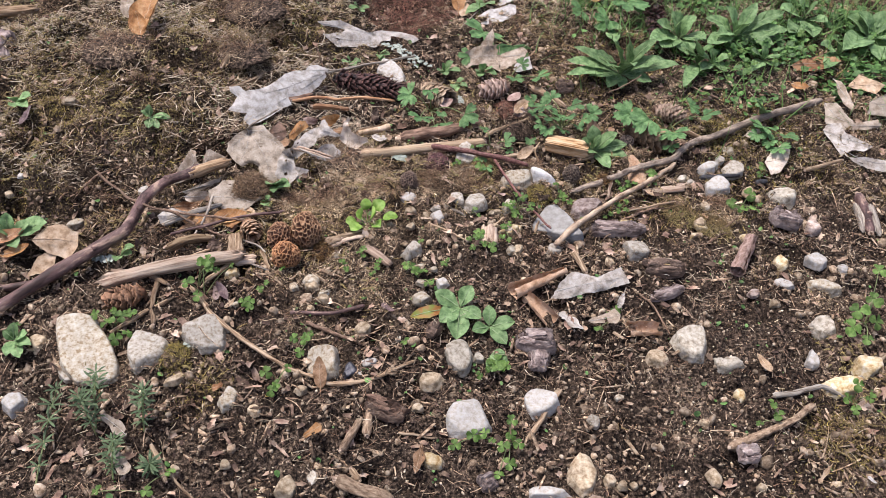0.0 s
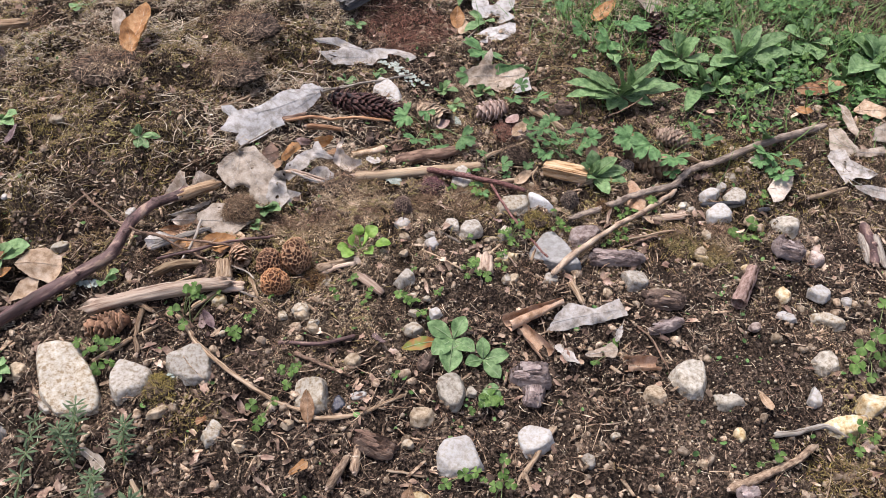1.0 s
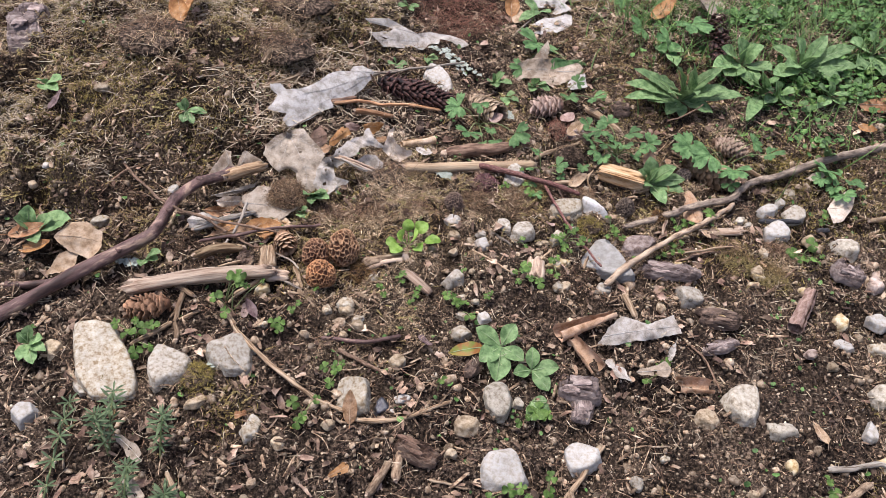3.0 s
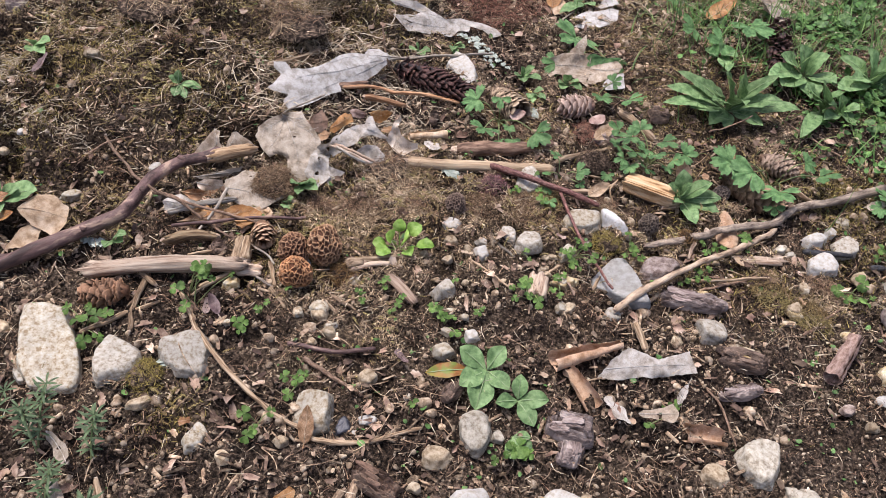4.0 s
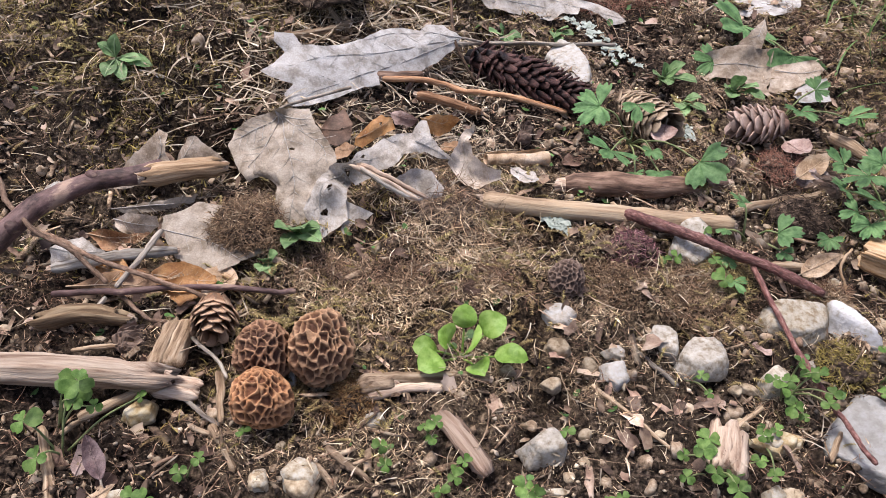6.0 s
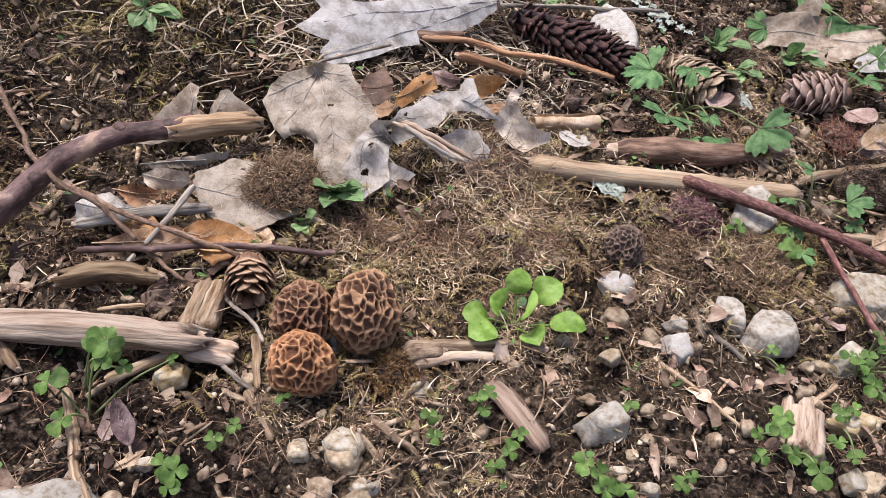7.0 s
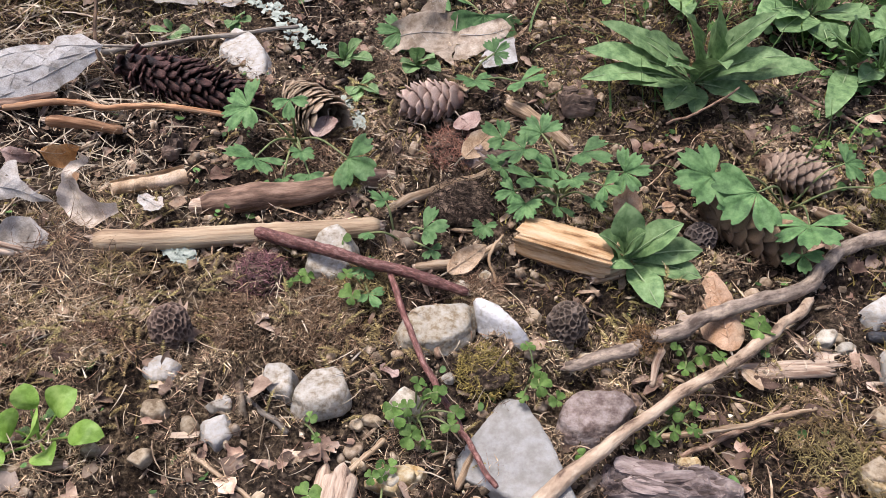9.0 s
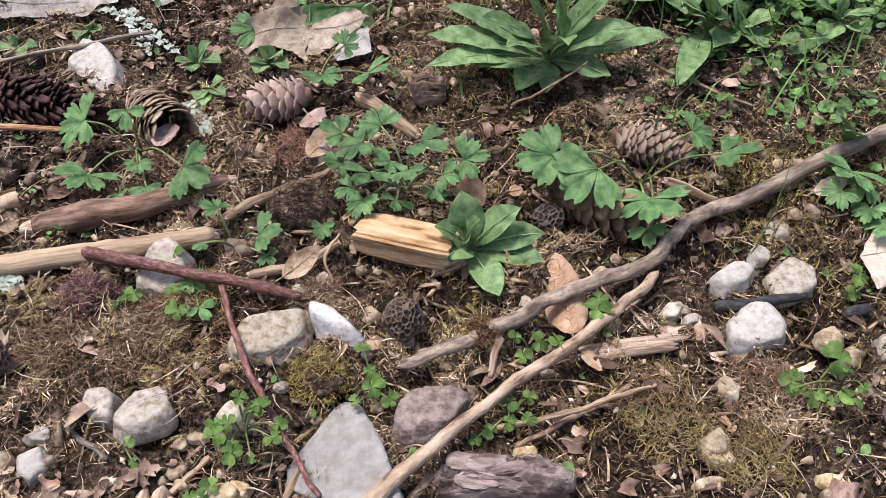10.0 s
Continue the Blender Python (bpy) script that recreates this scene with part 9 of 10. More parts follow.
def ribbon_arrays(xy, length, width, seg, rise, curl, lift, base=None):
    """Curled flat fibres from places on the ground: verts and faces."""
    n = len(xy)
    a, e = rng.uniform(0, 2 * np.pi, n), rng.uniform(rise[0], rise[1], n)
    k, ke, roll = rng.uniform(-curl, curl, n), rng.uniform(-curl, curl * 0.3, n) * 0.5, rng.uniform(-1.2, 1.2, n)
    p = np.zeros((n, seg + 1, 3))
    z0 = ground_z(xy[:, 0], xy[:, 1]) + relief(xy[:, 0], xy[:, 1]) if base is None else base
    p[:, 0] = np.concatenate([xy, (z0 + lift)[:, None]], 1)
    step = (length / seg)[:, None]
    for i in range(seg):
        p[:, i + 1] = p[:, i] + np.stack([np.cos(a) * np.cos(e), np.sin(a) * np.cos(e), np.sin(e)], -1) * step
        a, e = a + k / seg, e + ke / seg
    am = a - k / 2
    side = np.stack([-np.sin(am) * np.cos(roll), np.cos(am) * np.cos(roll), np.sin(roll)], -1)[:, None]
    half = np.linspace(1, 0.45, seg)[None, :, None] * width[:, None, None]
    v = np.concatenate([np.stack([p[:, :-1] - side * half, p[:, :-1] + side * half], 2).reshape(n, -1, 3), p[:, -1:]], 1)
    f = [t for i in range(seg - 1) for t in ((2 * i, 2 * i + 1, 2 * i + 3), (2 * i, 2 * i + 3, 2 * i + 2))] + [(2 * seg - 2, 2 * seg - 1, 2 * seg)]
    return v.reshape(-1, 3), (np.array(f)[None] + np.arange(n)[:, None, None] * v.shape[1]).reshape(-1, 3)


def fibres(name, xy, length, width, seg, rise, curl, lift, mat, label, category):
    ob = big_mesh(name, *ribbon_arrays(xy, length, width, seg, rise, curl, lift), mat)
    return tagged(ob, label, category, "", "stuff")


def strands(name, xy, length, radius, seg, rise, curl, lift, mat, label, category, kind="stuff", **more):
    ob = big_mesh(name, *strand_arrays(xy, length, radius, seg, rise, curl, lift, **more), mat)
    return tagged(ob, label, category, "", kind)


U = rng.uniform
GRIT = material("grit", [(0.18, 0.12, 0.07), (0.42, 0.32, 0.21), (0.64, 0.55, 0.42)], 150, 0.85, 0.3, 900, 0.5, island=True)
GRAVEL = material("tan_gravel", [(0.12, 0.078, 0.045), (0.29, 0.21, 0.135), (0.47, 0.385, 0.28)], 150, 0.85, 0.3, 900, 0.45, island=True)
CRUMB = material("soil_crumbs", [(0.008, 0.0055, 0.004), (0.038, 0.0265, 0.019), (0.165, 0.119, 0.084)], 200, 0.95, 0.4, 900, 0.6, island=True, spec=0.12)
NEEDLE = material("dead_needles", [(0.055, 0.028, 0.017), (0.16, 0.09, 0.055), (0.29, 0.19, 0.12), (0.5, 0.38, 0.265)], 120, 0.85, 0.0, 900, 0.65, island=True)
STRAW = material("dry_moss_straw", [(0.07, 0.042, 0.026), (0.2, 0.135, 0.083), (0.37, 0.28, 0.18), (0.66, 0.56, 0.41)], 120, 0.9, 0.0, 900, 0.6, island=True, patch=((0.6, 0.48, 0.44), (1.55, 1.53, 1.42)))
CHIP = material("wood_chips", [(0.06, 0.036, 0.022), (0.17, 0.11, 0.068), (0.33, 0.235, 0.15), (0.46, 0.36, 0.245)], 120, 0.9, 0.4, 700, 0.55, island=True)
FRAGMENT = material("leaf_fragments", [(0.045, 0.027, 0.02), (0.12, 0.076, 0.054), (0.28, 0.19, 0.125), (0.48, 0.37, 0.26)], 30, 0.85, 0.3, 700, 0.5, island=True)
MOSS = material("green_moss", [(0.09, 0.066, 0.02), (0.22, 0.168, 0.045), (0.39, 0.305, 0.095)], 120, 0.9, 0.0, 900, 0.4, island=True)
COVER = material("low_green_cover", [(0.036, 0.09, 0.0216), (0.084, 0.18, 0.0456), (0.156, 0.288, 0.084)], 130, 0.55, 0.0, 500, 0.4, island=True, thin=0.2)
GRASS = material("grass_blades", [(0.0571, 0.114, 0.0286), (0.106, 0.196, 0.049), (0.18, 0.277, 0.0816)], 130, 0.55, 0.0, 500, 0.35, island=True, thin=0.15)
RUST = material("rust_needles", [(0.08, 0.035, 0.022), (0.21, 0.095, 0.062), (0.36, 0.19, 0.13)], 120, 0.9, 0.0, 900, 0.4, island=True)
TURF = material("brown_turf", [(0.04, 0.022, 0.012), (0.125, 0.073, 0.039), (0.245, 0.16, 0.092), (0.43, 0.325, 0.21)], 120, 0.9, 0.0, 900, 0.45, island=True)
LICHEN = material("pale_lichen", [(0.2, 0.23, 0.19), (0.31, 0.345, 0.29), (0.42, 0.45, 0.39)], 160, 0.9, 0.3, 700, 0.25, island=True)


def everywhere(x, y):
    """The stretch along the walk, thinning out to the sides."""
    left = np.where(y < 1.4, -0.53 - 0.38 * (y - 0.5), -0.87 + 2.6 * (y - 1.4))
    inside = (x > left) & (x < 0.55 + 0.42 * (y - 0.5)) & (y > 0.44)
    return np.where(inside, 1.0, 0.03) * np.clip(1.9 - 0.62 * y, 0.35, 1)


def littered(x, y):
    """Litter everywhere but on the trodden bare soil to the south-east."""
    return everywhere(x, y) * (1 - 0.8 * blobs(x, y, (0.28, 0.55, 0.11, 1.0), (0.4, 0.74, 0.07, 0.9), (0.36, 0.62, 0.08, 0.9), (-0.3, 0.5, 0.1, 0.5)))


def open_soil(x, y):
    return everywhere(x, y) * np.clip(1 - 0.75 * straw_mask(x, y) - 0.6 * green_mask(x, y), 0.08, 1)


def clumpy(x, y, scale=14.0, seed=4):
    return np.clip(0.55 + 0.6 * fnoise(np.stack([x * scale, y * scale, 0 * x], -1), 2, seed), 0.03, 1)


v1 = np.array([(1, 0, 0), (0, 1, 0), (-1, 0, 0), (0, -1, 0), (0, 0, 1), (0, 0, -1)], float)
f1 = np.array([(0, 1, 4), (1, 2, 4), (2, 3, 4), (3, 0, 4), (1, 0, 5), (2, 1, 5), (3, 2, 5), (0, 3, 5)])
v4 = np.array([(1, 0, -0.6), (-0.5, 0.87, -0.6), (-0.5, -0.87, -0.6), (0, 0, 1)], float)
f4 = np.array([(0, 1, 3), (1, 2, 3), (2, 0, 3), (0, 2, 1)])
s = 0.0006 + 0.0019 * U(0, 1, 15000) ** 2
xy = sample(15000, open_soil)
many("grit", v1, f1, xy, s[:, None] * U(0.6, 1.2, (15000, 3)), s * 0.2, 1.5, GRIT, "fine tan grit scattered over the soil", "gravel", False, 0.3)
for k in range(8):
    v2, f2 = ICO[2 if k < 2 else 1]
    n = 560 if k < 2 else 800
    s = 0.004 + 0.0045 * U(0, 1, n) ** 2.2 if k < 2 else 0.0016 + 0.003 * U(0, 1, n) ** 1.8
    xy = sample(n, lambda x, y: open_soil(x, y) * clumpy(x, y, 9, 8))
    many("gravel", stone_shape(v2, 900 + k, 26), f2, xy, s[:, None] * U(0.5, 1.3, (n, 3)), s * 0.1, 1.5, GRAVEL, "small tan and cream gravel in the soil", "gravel", False, 0.08)
n = 46000
s = 0.0008 + 0.0032 * U(0, 1, n) ** 2.4
xy = sample(n, lambda x, y: open_soil(x, y) * clumpy(x, y, 24, 19))
many("soil_crumbs", v4, f4, xy, s[:, None] * U(0.5, 1.3, (n, 3)), s * 0.25, 1.5, CRUMB, "dark crumbly soil clods", "soil", False, 0.35)

n = 26000
fibres("dead_needles", sample(n, lambda x, y: everywhere(x, y) * clumpy(x, y) * (0.15 + tussock(x, y))), U(0.006, 0.02, n), U(0.0002, 0.0005, n), 2, (-0.12, 0.25), 0.9, U(0.0, 0.005, n), NEEDLE, "brown dead needles and rootlets on soil", "needles")
n = 2400
strands("twig_bits", sample(n, lambda x, y: littered(x, y) * clumpy(x, y, 8, 12)), 0.012 + 0.05 * U(0, 1, n) ** 2, U(0.0004, 0.001, n), 5, (-0.06, 0.12), 1.2, U(0.001, 0.005, n), CHIP, "short broken bits of twig on soil", "twigs")


def mossy(x, y):
    return everywhere(x, y) * straw_mask(x, y) * clumpy(x, y, 22, 3) * (0.04 + tussock(x, y) ** 1.5) * np.clip(1 - 6 * bank(x, y) * pockets(x, y), 0.05, 1)


n = 95000
fibres("dry_moss", sample(n, mossy), 0.003 + 0.009 * U(0, 1, n) ** 1.7, 0.00015 + 0.0003 * U(0, 1, n) ** 1.5, 2, (-0.2, 0.9), 1.3, U(-0.001, 0.006, n), STRAW, "dry brown feathery moss and straw", "moss")
n = 145000
fibres("moss_hair", sample(n, mossy), U(0.002, 0.006, n), U(0.00014, 0.00034, n), 1, (-0.3, 1.0), 0.0, U(-0.001, 0.005, n), STRAW, "fine dry brown moss leaves", "moss")
n = 3600
box = np.array([(a, b, c) for a in (-1, 1) for b in (-1, 1) for c in (-1, 1)], float)
bf = [(0, 1, 3, 2), (4, 6, 7, 5), (0, 4, 5, 1), (2, 3, 7, 6), (0, 2, 6, 4), (1, 5, 7, 3)]
many("wood_chips", box, bf, sample(n, lambda x, y: littered(x, y) * clumpy(x, y, 10, 6)), np.stack([0.002 + 0.01 * U(0, 1, n) ** 2, U(0.0006, 0.002, n), U(0.0003, 0.001, n)], -1), U(0.0005, 0.004, n), 0.4, CHIP, "small chips of wood and bark", "wood chips", False, 0.4)


# torn scraps of leaf and bark
u, w = [a.ravel() for a in np.meshgrid(np.linspace(-1, 1, 4), np.linspace(-1, 1, 3))]
scrap = np.stack([u, w * (1 - 0.35 * u**2), 0.5 * w**2 - 0.25 * u**2], -1)
n = 3400
many("leaf_fragments", scrap, grid_faces(3, 4), sample(n, lambda x, y: littered(x, y) * clumpy(x, y, 12, 61)), np.stack([U(0.002, 0.0075, n), U(0.0012, 0.0035, n), U(0.0005, 0.003, n)], -1), U(0.001, 0.005, n), 0.7,
     FRAGMENT, "torn brown scraps of dead leaves and bark", "leaf litter", False, 0.2)


FLAKE = material("faded_flakes", [(0.1, 0.062, 0.045), (0.22, 0.15, 0.11), (0.36, 0.27, 0.2), (0.5, 0.42, 0.34)], 40, 0.85, 0.4, 700, 0.45, island=True, patch=((0.85, 0.75, 0.72), (1.2, 1.15, 1.1)))
u, w = [a.ravel() for a in np.meshgrid(np.linspace(-1, 1, 5), np.linspace(-1, 1, 4))]
flake = np.stack([u * (1 - 0.15 * w), w * (1 - 0.45 * u**2), 0.6 * w**2 - 0.35 * u**2], -1)
n = 1300
many("faded_flakes", flake, grid_faces(4, 5), sample(n, lambda x, y: littered(x, y) * clumpy(x, y, 7, 71) ** 1.5), np.stack([U(0.003, 0.0095, n), U(0.002, 0.0055, n), U(0.001, 0.004, n)], -1), U(0.001, 0.005, n), 0.6,
     FLAKE, "faded pinkish-tan flakes of leaf and bark", "leaf litter", False, 0.38)
SPLINT = material("weathered_splinters", [(0.07, 0.042, 0.028), (0.18, 0.12, 0.078), (0.3, 0.22, 0.15), (0.44, 0.36, 0.265)], 160, 0.9, 0.5, 700, 0.5, island=True)
peg = np.array([(-1, -0.5, 0), (-0.9, 0.6, 0), (-0.95, 0, 0.8), (0.2, -0.9, 0), (0.15, 0.9, 0), (0.1, 0.1, 1), (1, -0.3, 0), (0.8, 0.35, 0), (0.75, 0, 0.5)], float)
pf = [(0, 3, 5, 2), (3, 6, 8, 5), (2, 5, 4, 1), (5, 8, 7, 4), (0, 2, 1, 1), (6, 7, 8, 8)]
pf = [t for q in pf for t in ((q[0], q[1], q[2]), (q[0], q[2], q[3])) if len(set(t)) == 3]
n = 2600
many("wood_splinters", peg, pf, sample(n, lambda x, y: littered(x, y) * clumpy(x, y, 9, 83) ** 1.4), np.stack([0.003 + 0.011 * U(0, 1, n) ** 1.8, U(0.0006, 0.0017, n), U(0.0006, 0.0018, n)], -1), U(0.0, 0.003, n), 0.25,
     SPLINT, "weathered splinters of wood in the litter", "wood chips", False, 0.25)


def moss_at(x, y):
    return blobs(x, y, (0.47, 0.55, 0.06, 0.9), (0.49, 0.68, 0.035, 0.9), (0.55, 0.62, 0.06, 0.7), (-0.55, 0.96, 0.08, 0.5), (-0.5, 1.17, 0.18, 0.3), (-0.4, 1.1, 0.12, 0.2), (-0.2, 0.87, 0.08, 0.35), (-0.65, 1.1, 0.12, 0.5), (-0.3, 1.36, 0.12, 0.6), (-0.42, 1.3, 0.08, 0.7), (-0.45, 1.02, 0.06, 0.6), (0.3, 1.72, 0.22, 0.6),
                 (0.31, 0.885, 0.08, 0.35), (-0.14, 0.985, 0.05, 0.6), (0.18, 1.12, 0.1, 0.35), (-0.35, 1.06, 0.06, 0.5), (-0.2, 0.83, 0.05, 0.4), (0.42, 1.08, 0.06, 0.6), (0.2, 1.0, 0.06, 0.4), (-0.28, 0.62, 0.03, 0.7), (0.5, 1.2, 0.2, 0.4))


n = 40000
fibres("green_moss", sample(n, lambda x, y: everywhere(x, y) * moss_at(x, y) * clumpy(x, y, 9, 17) ** 3), U(0.004, 0.011, n), U(0.0004, 0.0008, n), 2, (0.2, 1.4), 1.5, U(-0.001, 0.003, n), MOSS, "yellow-green moss in low patches", "moss")

PALE_STRAW = material("pale_straw", [(0.24, 0.18, 0.11), (0.42, 0.34, 0.235), (0.58, 0.5, 0.38)], 120, 0.9, 0.0, 900, 0.35, island=True)
n = 25000
fibres("straw_bits", sample(n, lambda x, y: everywhere(x, y) * np.maximum(0.05, np.maximum(bank(x, y) * (y > 0.9) * 0.8, blobs(x, y, (-0.3, 1.2, 0.1, 1.0), (0.3, 1.7, 0.25, 0.9), (-0.15, 1.1, 0.05, 0.8), (-0.12, 0.97, 0.06, 0.5)))) * clumpy(x, y, 9, 29) ** 2), U(0.006, 0.024, n), U(0.00025, 0.0006, n), 3, (-0.1, 0.35), 0.9, U(0.002, 0.009, n), PALE_STRAW, "pale grey-tan straw bits in the moss", "straw")

n = 2600
fibres("dead_grass", sample(n, lambda x, y: blobs(x, y, (-0.33, 1.17, 0.13, 1.0), (-0.17, 1.21, 0.06, 0.9), (-0.45, 1.28, 0.08, 0.5), (0.3, 1.7, 0.2, 0.5)) * clumpy(x, y, 12, 37) ** 1.5), U(0.012, 0.045, n), U(0.0004, 0.0009, n), 4, (-0.08, 0.3), 1.0, U(0.003, 0.01, n), PALE_STRAW, "pale dead grass blades flattened on the bank", "straw")

# feathery fronds: a curved axis with leaflets to both sides
FROND = material("feather_moss_fronds", [(0.09, 0.065, 0.03), (0.2, 0.15, 0.07), (0.34, 0.275, 0.13)], 120, 0.9, 0.0, 900, 0.45, island=True, patch=((0.85, 0.75, 0.7), (1.25, 1.3, 1.1)))
fv, ff = [], []
for k in range(8):
    t = 0.1 + 0.105 * k
    ax = np.array([t, 0.12 * t * t, 0.35 * t - 0.42 * t * t])
    ln = 0.2 * (1 - 0.6 * t)
    for e in (-1, 1):
        o = len(fv)
        fv += [ax - (0.045, 0, 0), ax + (0.045, 0, 0), ax + np.array([0.55, e, -0.12]) * ln]
        ff.append((o, o + 1, o + 2))
o = len(fv)
fv += [np.array([0, -0.02, 0]), np.array([0, 0.02, 0]), np.array([1, 0.12, -0.07]), np.array([0.5, 0.03, 0.09])]
ff += [(o, o + 3, o + 1), (o, o + 2, o + 3)]
n = 11000
s = U(0.006, 0.016, n)
many("feather_moss", np.array(fv), ff, sample(n, lambda x, y: everywhere(x, y) * np.maximum(straw_mask(x, y), moss_at(x, y)) ** 3 * clumpy(x, y, 11, 44) ** 1.5), np.stack([s, s * 0.9, s], -1), U(0.001, 0.008, n), 0.5, FROND, "olive-tan feathery moss fronds", "moss")

# low cover of small round leaves
ang = np.linspace(0, 2 * np.pi, 8, endpoint=False)
disc = np.concatenate([[(0, 0, -0.12)], np.stack([np.cos(ang), np.sin(ang) * 0.78, 0.12 * np.cos(2 * ang)], -1)])
df = [(0, i + 1, (i + 1) % 8 + 1) for i in range(8)]
n = 7500
s = 0.0018 + 0.0072 * U(0, 1, n) ** 1.6
xy = sample(n, lambda x, y: np.maximum(0.035, green_mask(x, y)) * clumpy(x, y, 16, 23) ** 2)
s = s * np.clip(green_mask(xy[:, 0], xy[:, 1]) + 0.5, 0.5, 1)
many("ground_cover", disc, df, xy, np.stack([s, s, s], -1), U(0.003, 0.022, n) * np.clip(green_mask(xy[:, 0], xy[:, 1]) + 0.3, 0.3, 1), 0.6, COVER, "dense low cover of small green leaves", "ground cover", True)
n = 1900
xy = sample(n, lambda x, y: blobs(x, y, (0.75, 1.45, 0.2, 1), (0.45, 1.5, 0.18, 0.9), (0.3, 1.45, 0.12, 0.9), (0.5, 1.2, 0.12, 0.08), (0.26, 1.15, 0.035, 0.35), (0.36, 1.13, 0.03, 0.2)))
strands("grass", xy, U(0.025, 0.08, n), U(0.0006, 0.0014, n), 5, (0.5, 1.35), 1.2, U(-0.002, 0.0, n), GRASS, "thin green grass blades", "grass", flat=0.3)


# ---- tufts, cushions and lichen ----
def tuft(name, x, y, radius, height, count, mat, label, category, length=(0.012, 0.03), lift=0.0, core=True):
    """A heap of tangled strands on the ground."""
    a, r = U(0, 2 * np.pi, count), radius * np.sqrt(U(0, 1, count))
    r = r * (1 + 0.4 * vnoise(np.stack([np.cos(a) * 1.7, np.sin(a) * 1.7, 0 * a + x * 50], -1), 3))
    q = np.stack([r * np.cos(a), r * np.sin(a)], -1)
    base = ground_z(x + q[:, 0], y + q[:, 1]) + height * np.clip(1 - (r / radius) ** 2, 0, 1) * U(0.3, 1, count) - float(ground_z(x, y))
    v, f = ribbon_arrays(q, U(length[0], length[1], count), U(0.0002, 0.00048, count), 3, (-0.5, 0.9), 2.4, U(-0.002, 0.001, count), base=base)
    ob = big_mesh(name, v, f, mat)
    ob.location = (x, y, float(ground_z(x, y)) + lift)
    if not core:
        return tagged(ob, label, category)
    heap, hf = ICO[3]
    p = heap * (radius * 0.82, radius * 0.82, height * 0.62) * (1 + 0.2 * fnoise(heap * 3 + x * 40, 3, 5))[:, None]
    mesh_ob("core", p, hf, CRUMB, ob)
    return tagged(ob, label, category)


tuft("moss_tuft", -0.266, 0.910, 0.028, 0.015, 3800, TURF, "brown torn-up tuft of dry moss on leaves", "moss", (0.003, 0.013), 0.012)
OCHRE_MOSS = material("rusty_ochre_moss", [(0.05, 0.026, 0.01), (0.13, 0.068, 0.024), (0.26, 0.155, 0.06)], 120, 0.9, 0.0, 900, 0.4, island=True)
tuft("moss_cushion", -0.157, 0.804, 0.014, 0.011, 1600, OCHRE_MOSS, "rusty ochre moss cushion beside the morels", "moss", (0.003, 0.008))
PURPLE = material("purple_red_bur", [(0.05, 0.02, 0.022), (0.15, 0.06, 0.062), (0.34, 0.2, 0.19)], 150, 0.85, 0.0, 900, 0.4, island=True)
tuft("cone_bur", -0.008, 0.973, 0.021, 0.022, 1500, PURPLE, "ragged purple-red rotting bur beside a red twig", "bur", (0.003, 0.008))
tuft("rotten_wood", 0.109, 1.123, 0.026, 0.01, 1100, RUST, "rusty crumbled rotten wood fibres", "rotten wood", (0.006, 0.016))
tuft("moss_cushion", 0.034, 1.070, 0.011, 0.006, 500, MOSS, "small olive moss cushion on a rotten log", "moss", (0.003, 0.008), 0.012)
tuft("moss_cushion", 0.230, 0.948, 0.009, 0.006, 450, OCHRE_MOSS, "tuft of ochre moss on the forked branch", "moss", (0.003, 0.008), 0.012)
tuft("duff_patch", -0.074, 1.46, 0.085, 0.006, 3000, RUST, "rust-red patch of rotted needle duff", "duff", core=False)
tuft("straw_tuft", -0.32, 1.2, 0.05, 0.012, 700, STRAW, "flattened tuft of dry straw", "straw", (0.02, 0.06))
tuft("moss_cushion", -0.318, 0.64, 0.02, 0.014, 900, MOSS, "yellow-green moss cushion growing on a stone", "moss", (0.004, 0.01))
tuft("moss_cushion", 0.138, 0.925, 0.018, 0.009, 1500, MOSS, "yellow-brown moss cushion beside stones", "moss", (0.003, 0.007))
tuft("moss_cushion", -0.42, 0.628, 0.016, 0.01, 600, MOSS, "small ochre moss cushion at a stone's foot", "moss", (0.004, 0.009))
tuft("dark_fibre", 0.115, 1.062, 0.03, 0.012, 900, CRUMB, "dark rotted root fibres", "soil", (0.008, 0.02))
tuft("moss_tuft", 0.033, 0.940, 0.030, 0.009, 1500, TURF, "brown crumbled moss and chaff heap in the litter", "moss", (0.003, 0.011), 0.0, False)
tuft("moss_tuft", -0.120, 0.954, 0.026, 0.009, 1500, STRAW, "golden-brown feathery moss heap in the litter", "moss", (0.003, 0.011), 0.0, False)
tuft("moss_tuft", 0.056, 0.978, 0.020, 0.009, 1500, FROND, "olive-brown feathery moss heap in the litter", "moss", (0.003, 0.011), 0.0, False)
tuft("moss_tuft", -0.099, 0.915, 0.022, 0.009, 1500, STRAW, "golden-brown feathery moss heap in the litter", "moss", (0.003, 0.011), 0.0, False)
tuft("moss_tuft", -0.015, 0.943, 0.024, 0.009, 1500, TURF, "brown crumbled moss and chaff heap in the litter", "moss", (0.003, 0.011), 0.0, False)
tuft("moss_tuft", -0.162, 0.891, 0.030, 0.009, 1500, STRAW, "golden-brown feathery moss heap in the litter", "moss", (0.003, 0.011), 0.0, False)
tuft("moss_tuft", -0.111, 0.979, 0.026, 0.009, 1500, FROND, "olive-brown feathery moss heap in the litter", "moss", (0.003, 0.011), 0.0, False)
tuft("moss_tuft", -0.209, 0.887, 0.026, 0.009, 1500, STRAW, "golden-brown feathery moss heap in the litter", "moss", (0.003, 0.011), 0.0, False)
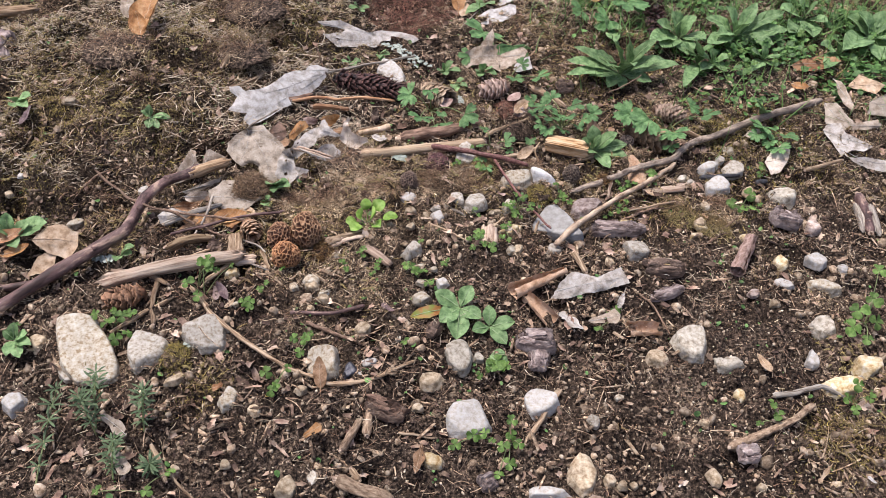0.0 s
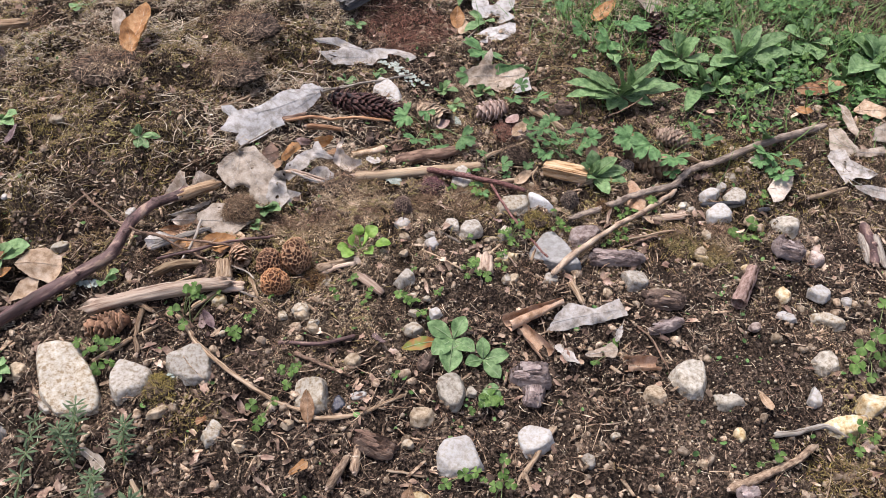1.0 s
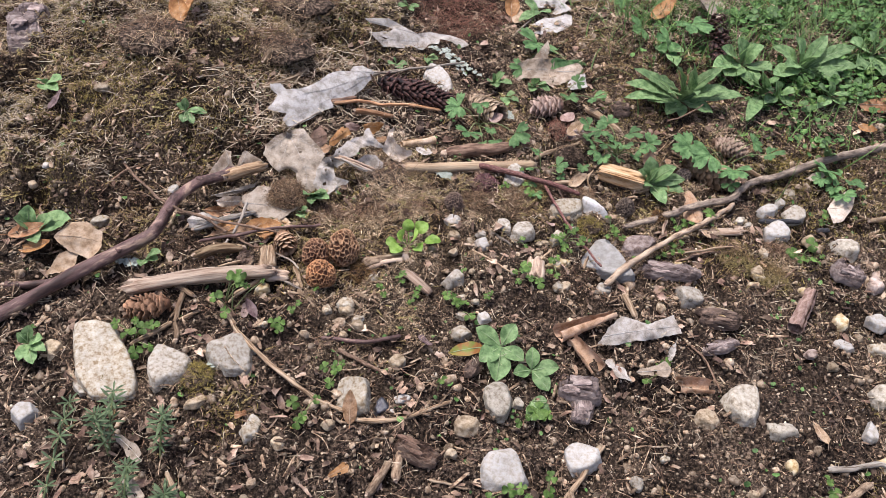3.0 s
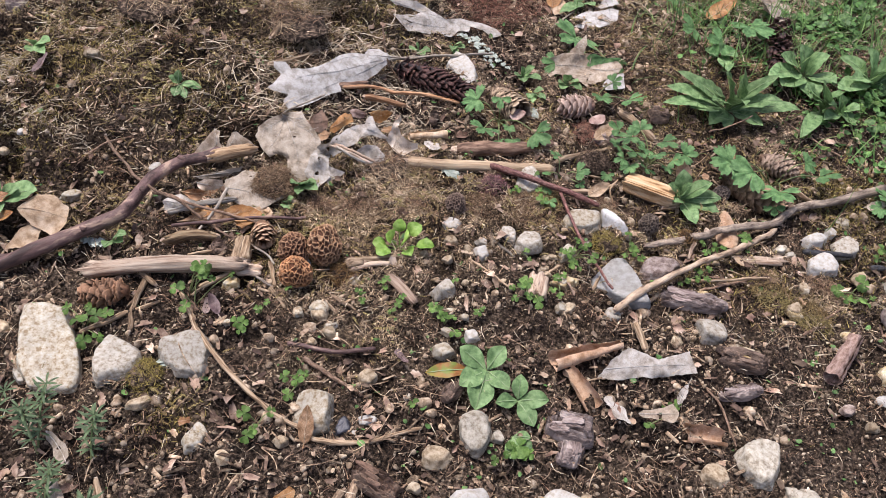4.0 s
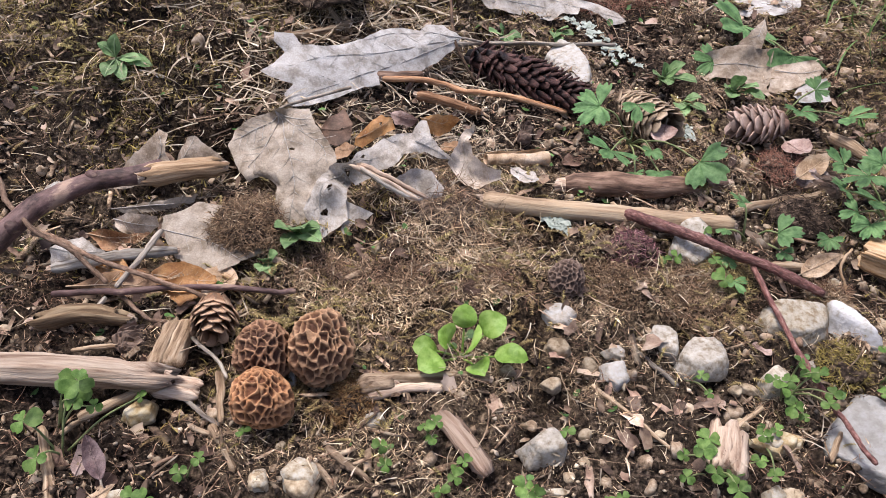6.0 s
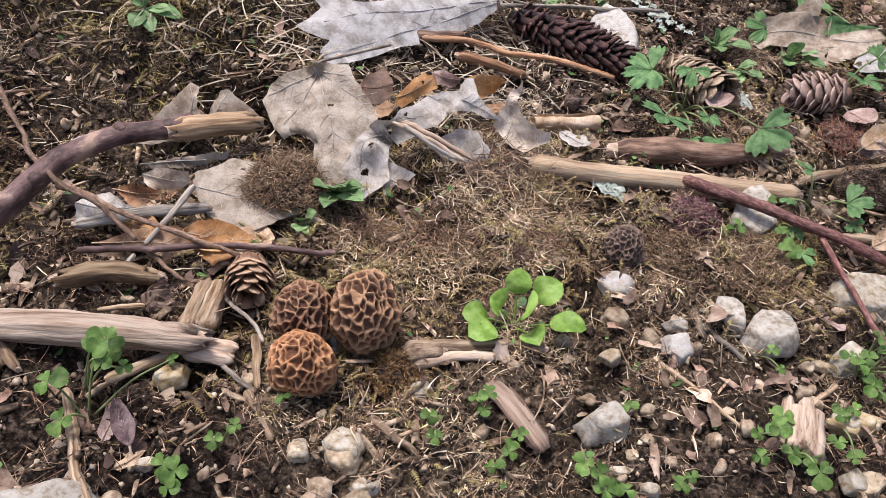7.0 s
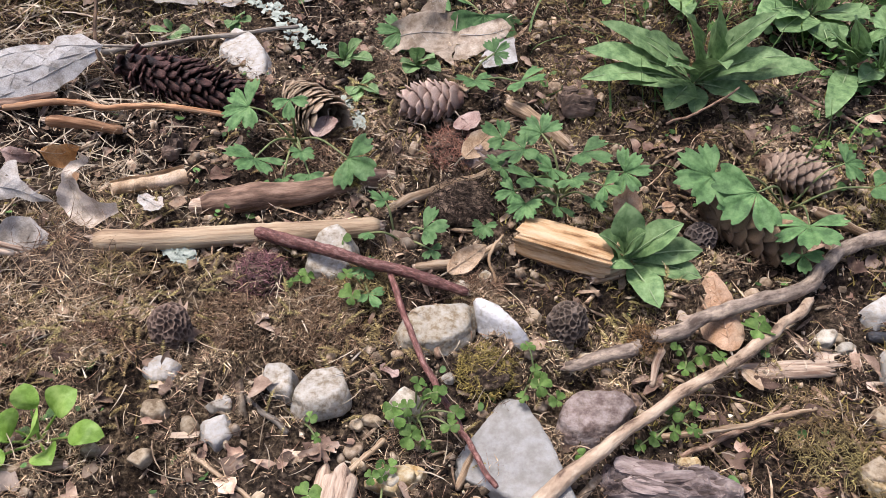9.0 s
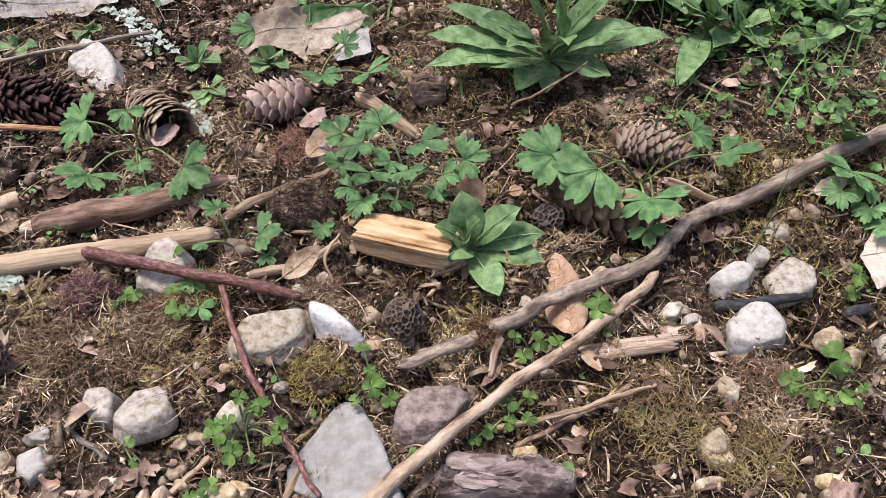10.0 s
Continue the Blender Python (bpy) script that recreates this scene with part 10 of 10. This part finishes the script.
tuft("moss_tuft", 0.031, 0.953, 0.026, 0.009, 1500, TURF, "brown crumbled moss and chaff heap in the litter", "moss", (0.003, 0.011), 0.0, False)
tuft("moss_tuft", -0.146, 0.903, 0.022, 0.009, 1500, STRAW, "golden-brown feathery moss heap in the litter", "moss", (0.003, 0.011), 0.0, False)
tuft("moss_tuft", 0.336, 0.904, 0.030, 0.009, 1500, FROND, "olive-brown feathery moss heap in the litter", "moss", (0.003, 0.011), 0.0, False)
tuft("moss_tuft", 0.400, 0.918, 0.030, 0.009, 1500, STRAW, "golden-brown feathery moss heap in the litter", "moss", (0.003, 0.011), 0.0, False)
tuft("moss_tuft", 0.377, 0.881, 0.026, 0.009, 1500, FROND, "olive-brown feathery moss heap in the litter", "moss", (0.003, 0.011), 0.0, False)
tuft("moss_tuft", 0.130, 0.978, 0.016, 0.009, 1500, STRAW, "golden-brown feathery moss heap in the litter", "moss", (0.003, 0.011), 0.0, False)
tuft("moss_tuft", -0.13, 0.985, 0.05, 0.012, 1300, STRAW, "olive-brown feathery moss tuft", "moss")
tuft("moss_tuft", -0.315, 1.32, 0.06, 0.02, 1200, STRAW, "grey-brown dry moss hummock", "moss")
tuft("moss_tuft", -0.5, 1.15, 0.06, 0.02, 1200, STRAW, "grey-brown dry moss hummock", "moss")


def lichen(points, seed):
    """A strip of crinkled pale lichen along points of (x, y)."""
    p = np.array([(a, b, float(ground_z(a, b)) + 0.005) for a, b in points])
    line = smooth_line(p, 26)
    g = np.random.default_rng(seed)
    root = new("lichen")
    root.location = p[0]
    for c in line:
        th = np.linspace(0, 2 * np.pi, 12, endpoint=False)
        r = 0.0038 * g.uniform(0.5, 1.3) * (1 + 0.35 * g.uniform(-1, 1, 12))
        o = c - p[0] + g.uniform(-0.004, 0.004, 3) * (1, 1, 0.4)
        v = np.stack([np.cos(th) * r, np.sin(th) * r, 0.0018 * g.uniform(-1, 1, 12)], -1) + o
        mesh_ob("lobe", np.vstack([v, o]), [(i, (i + 1) % 12, 12) for i in range(12)], LICHEN, root)
    return tagged(root, "pale grey-green crinkled lichen on the litter", "lichen", "lichen scraps")


lichen([(-0.078, 1.347), (-0.056, 1.315), (-0.038, 1.295), (-0.019, 1.269)], 300)
lichen([(0.010, 1.189), (0.024, 1.168), (0.031, 1.144)], 301)
lichen([(-0.100, 1.346), (-0.075, 1.328), (-0.041, 1.269)], 302)
lichen([(-0.064, 0.987), (-0.055, 0.987)], 303)
lichen([(-0.070, 0.993), (-0.059, 0.988)], 304)
lichen([(-0.461, 0.799), (-0.428, 0.788)], 305)
lichen([(-0.304, 0.656), (-0.294, 0.657)], 306)
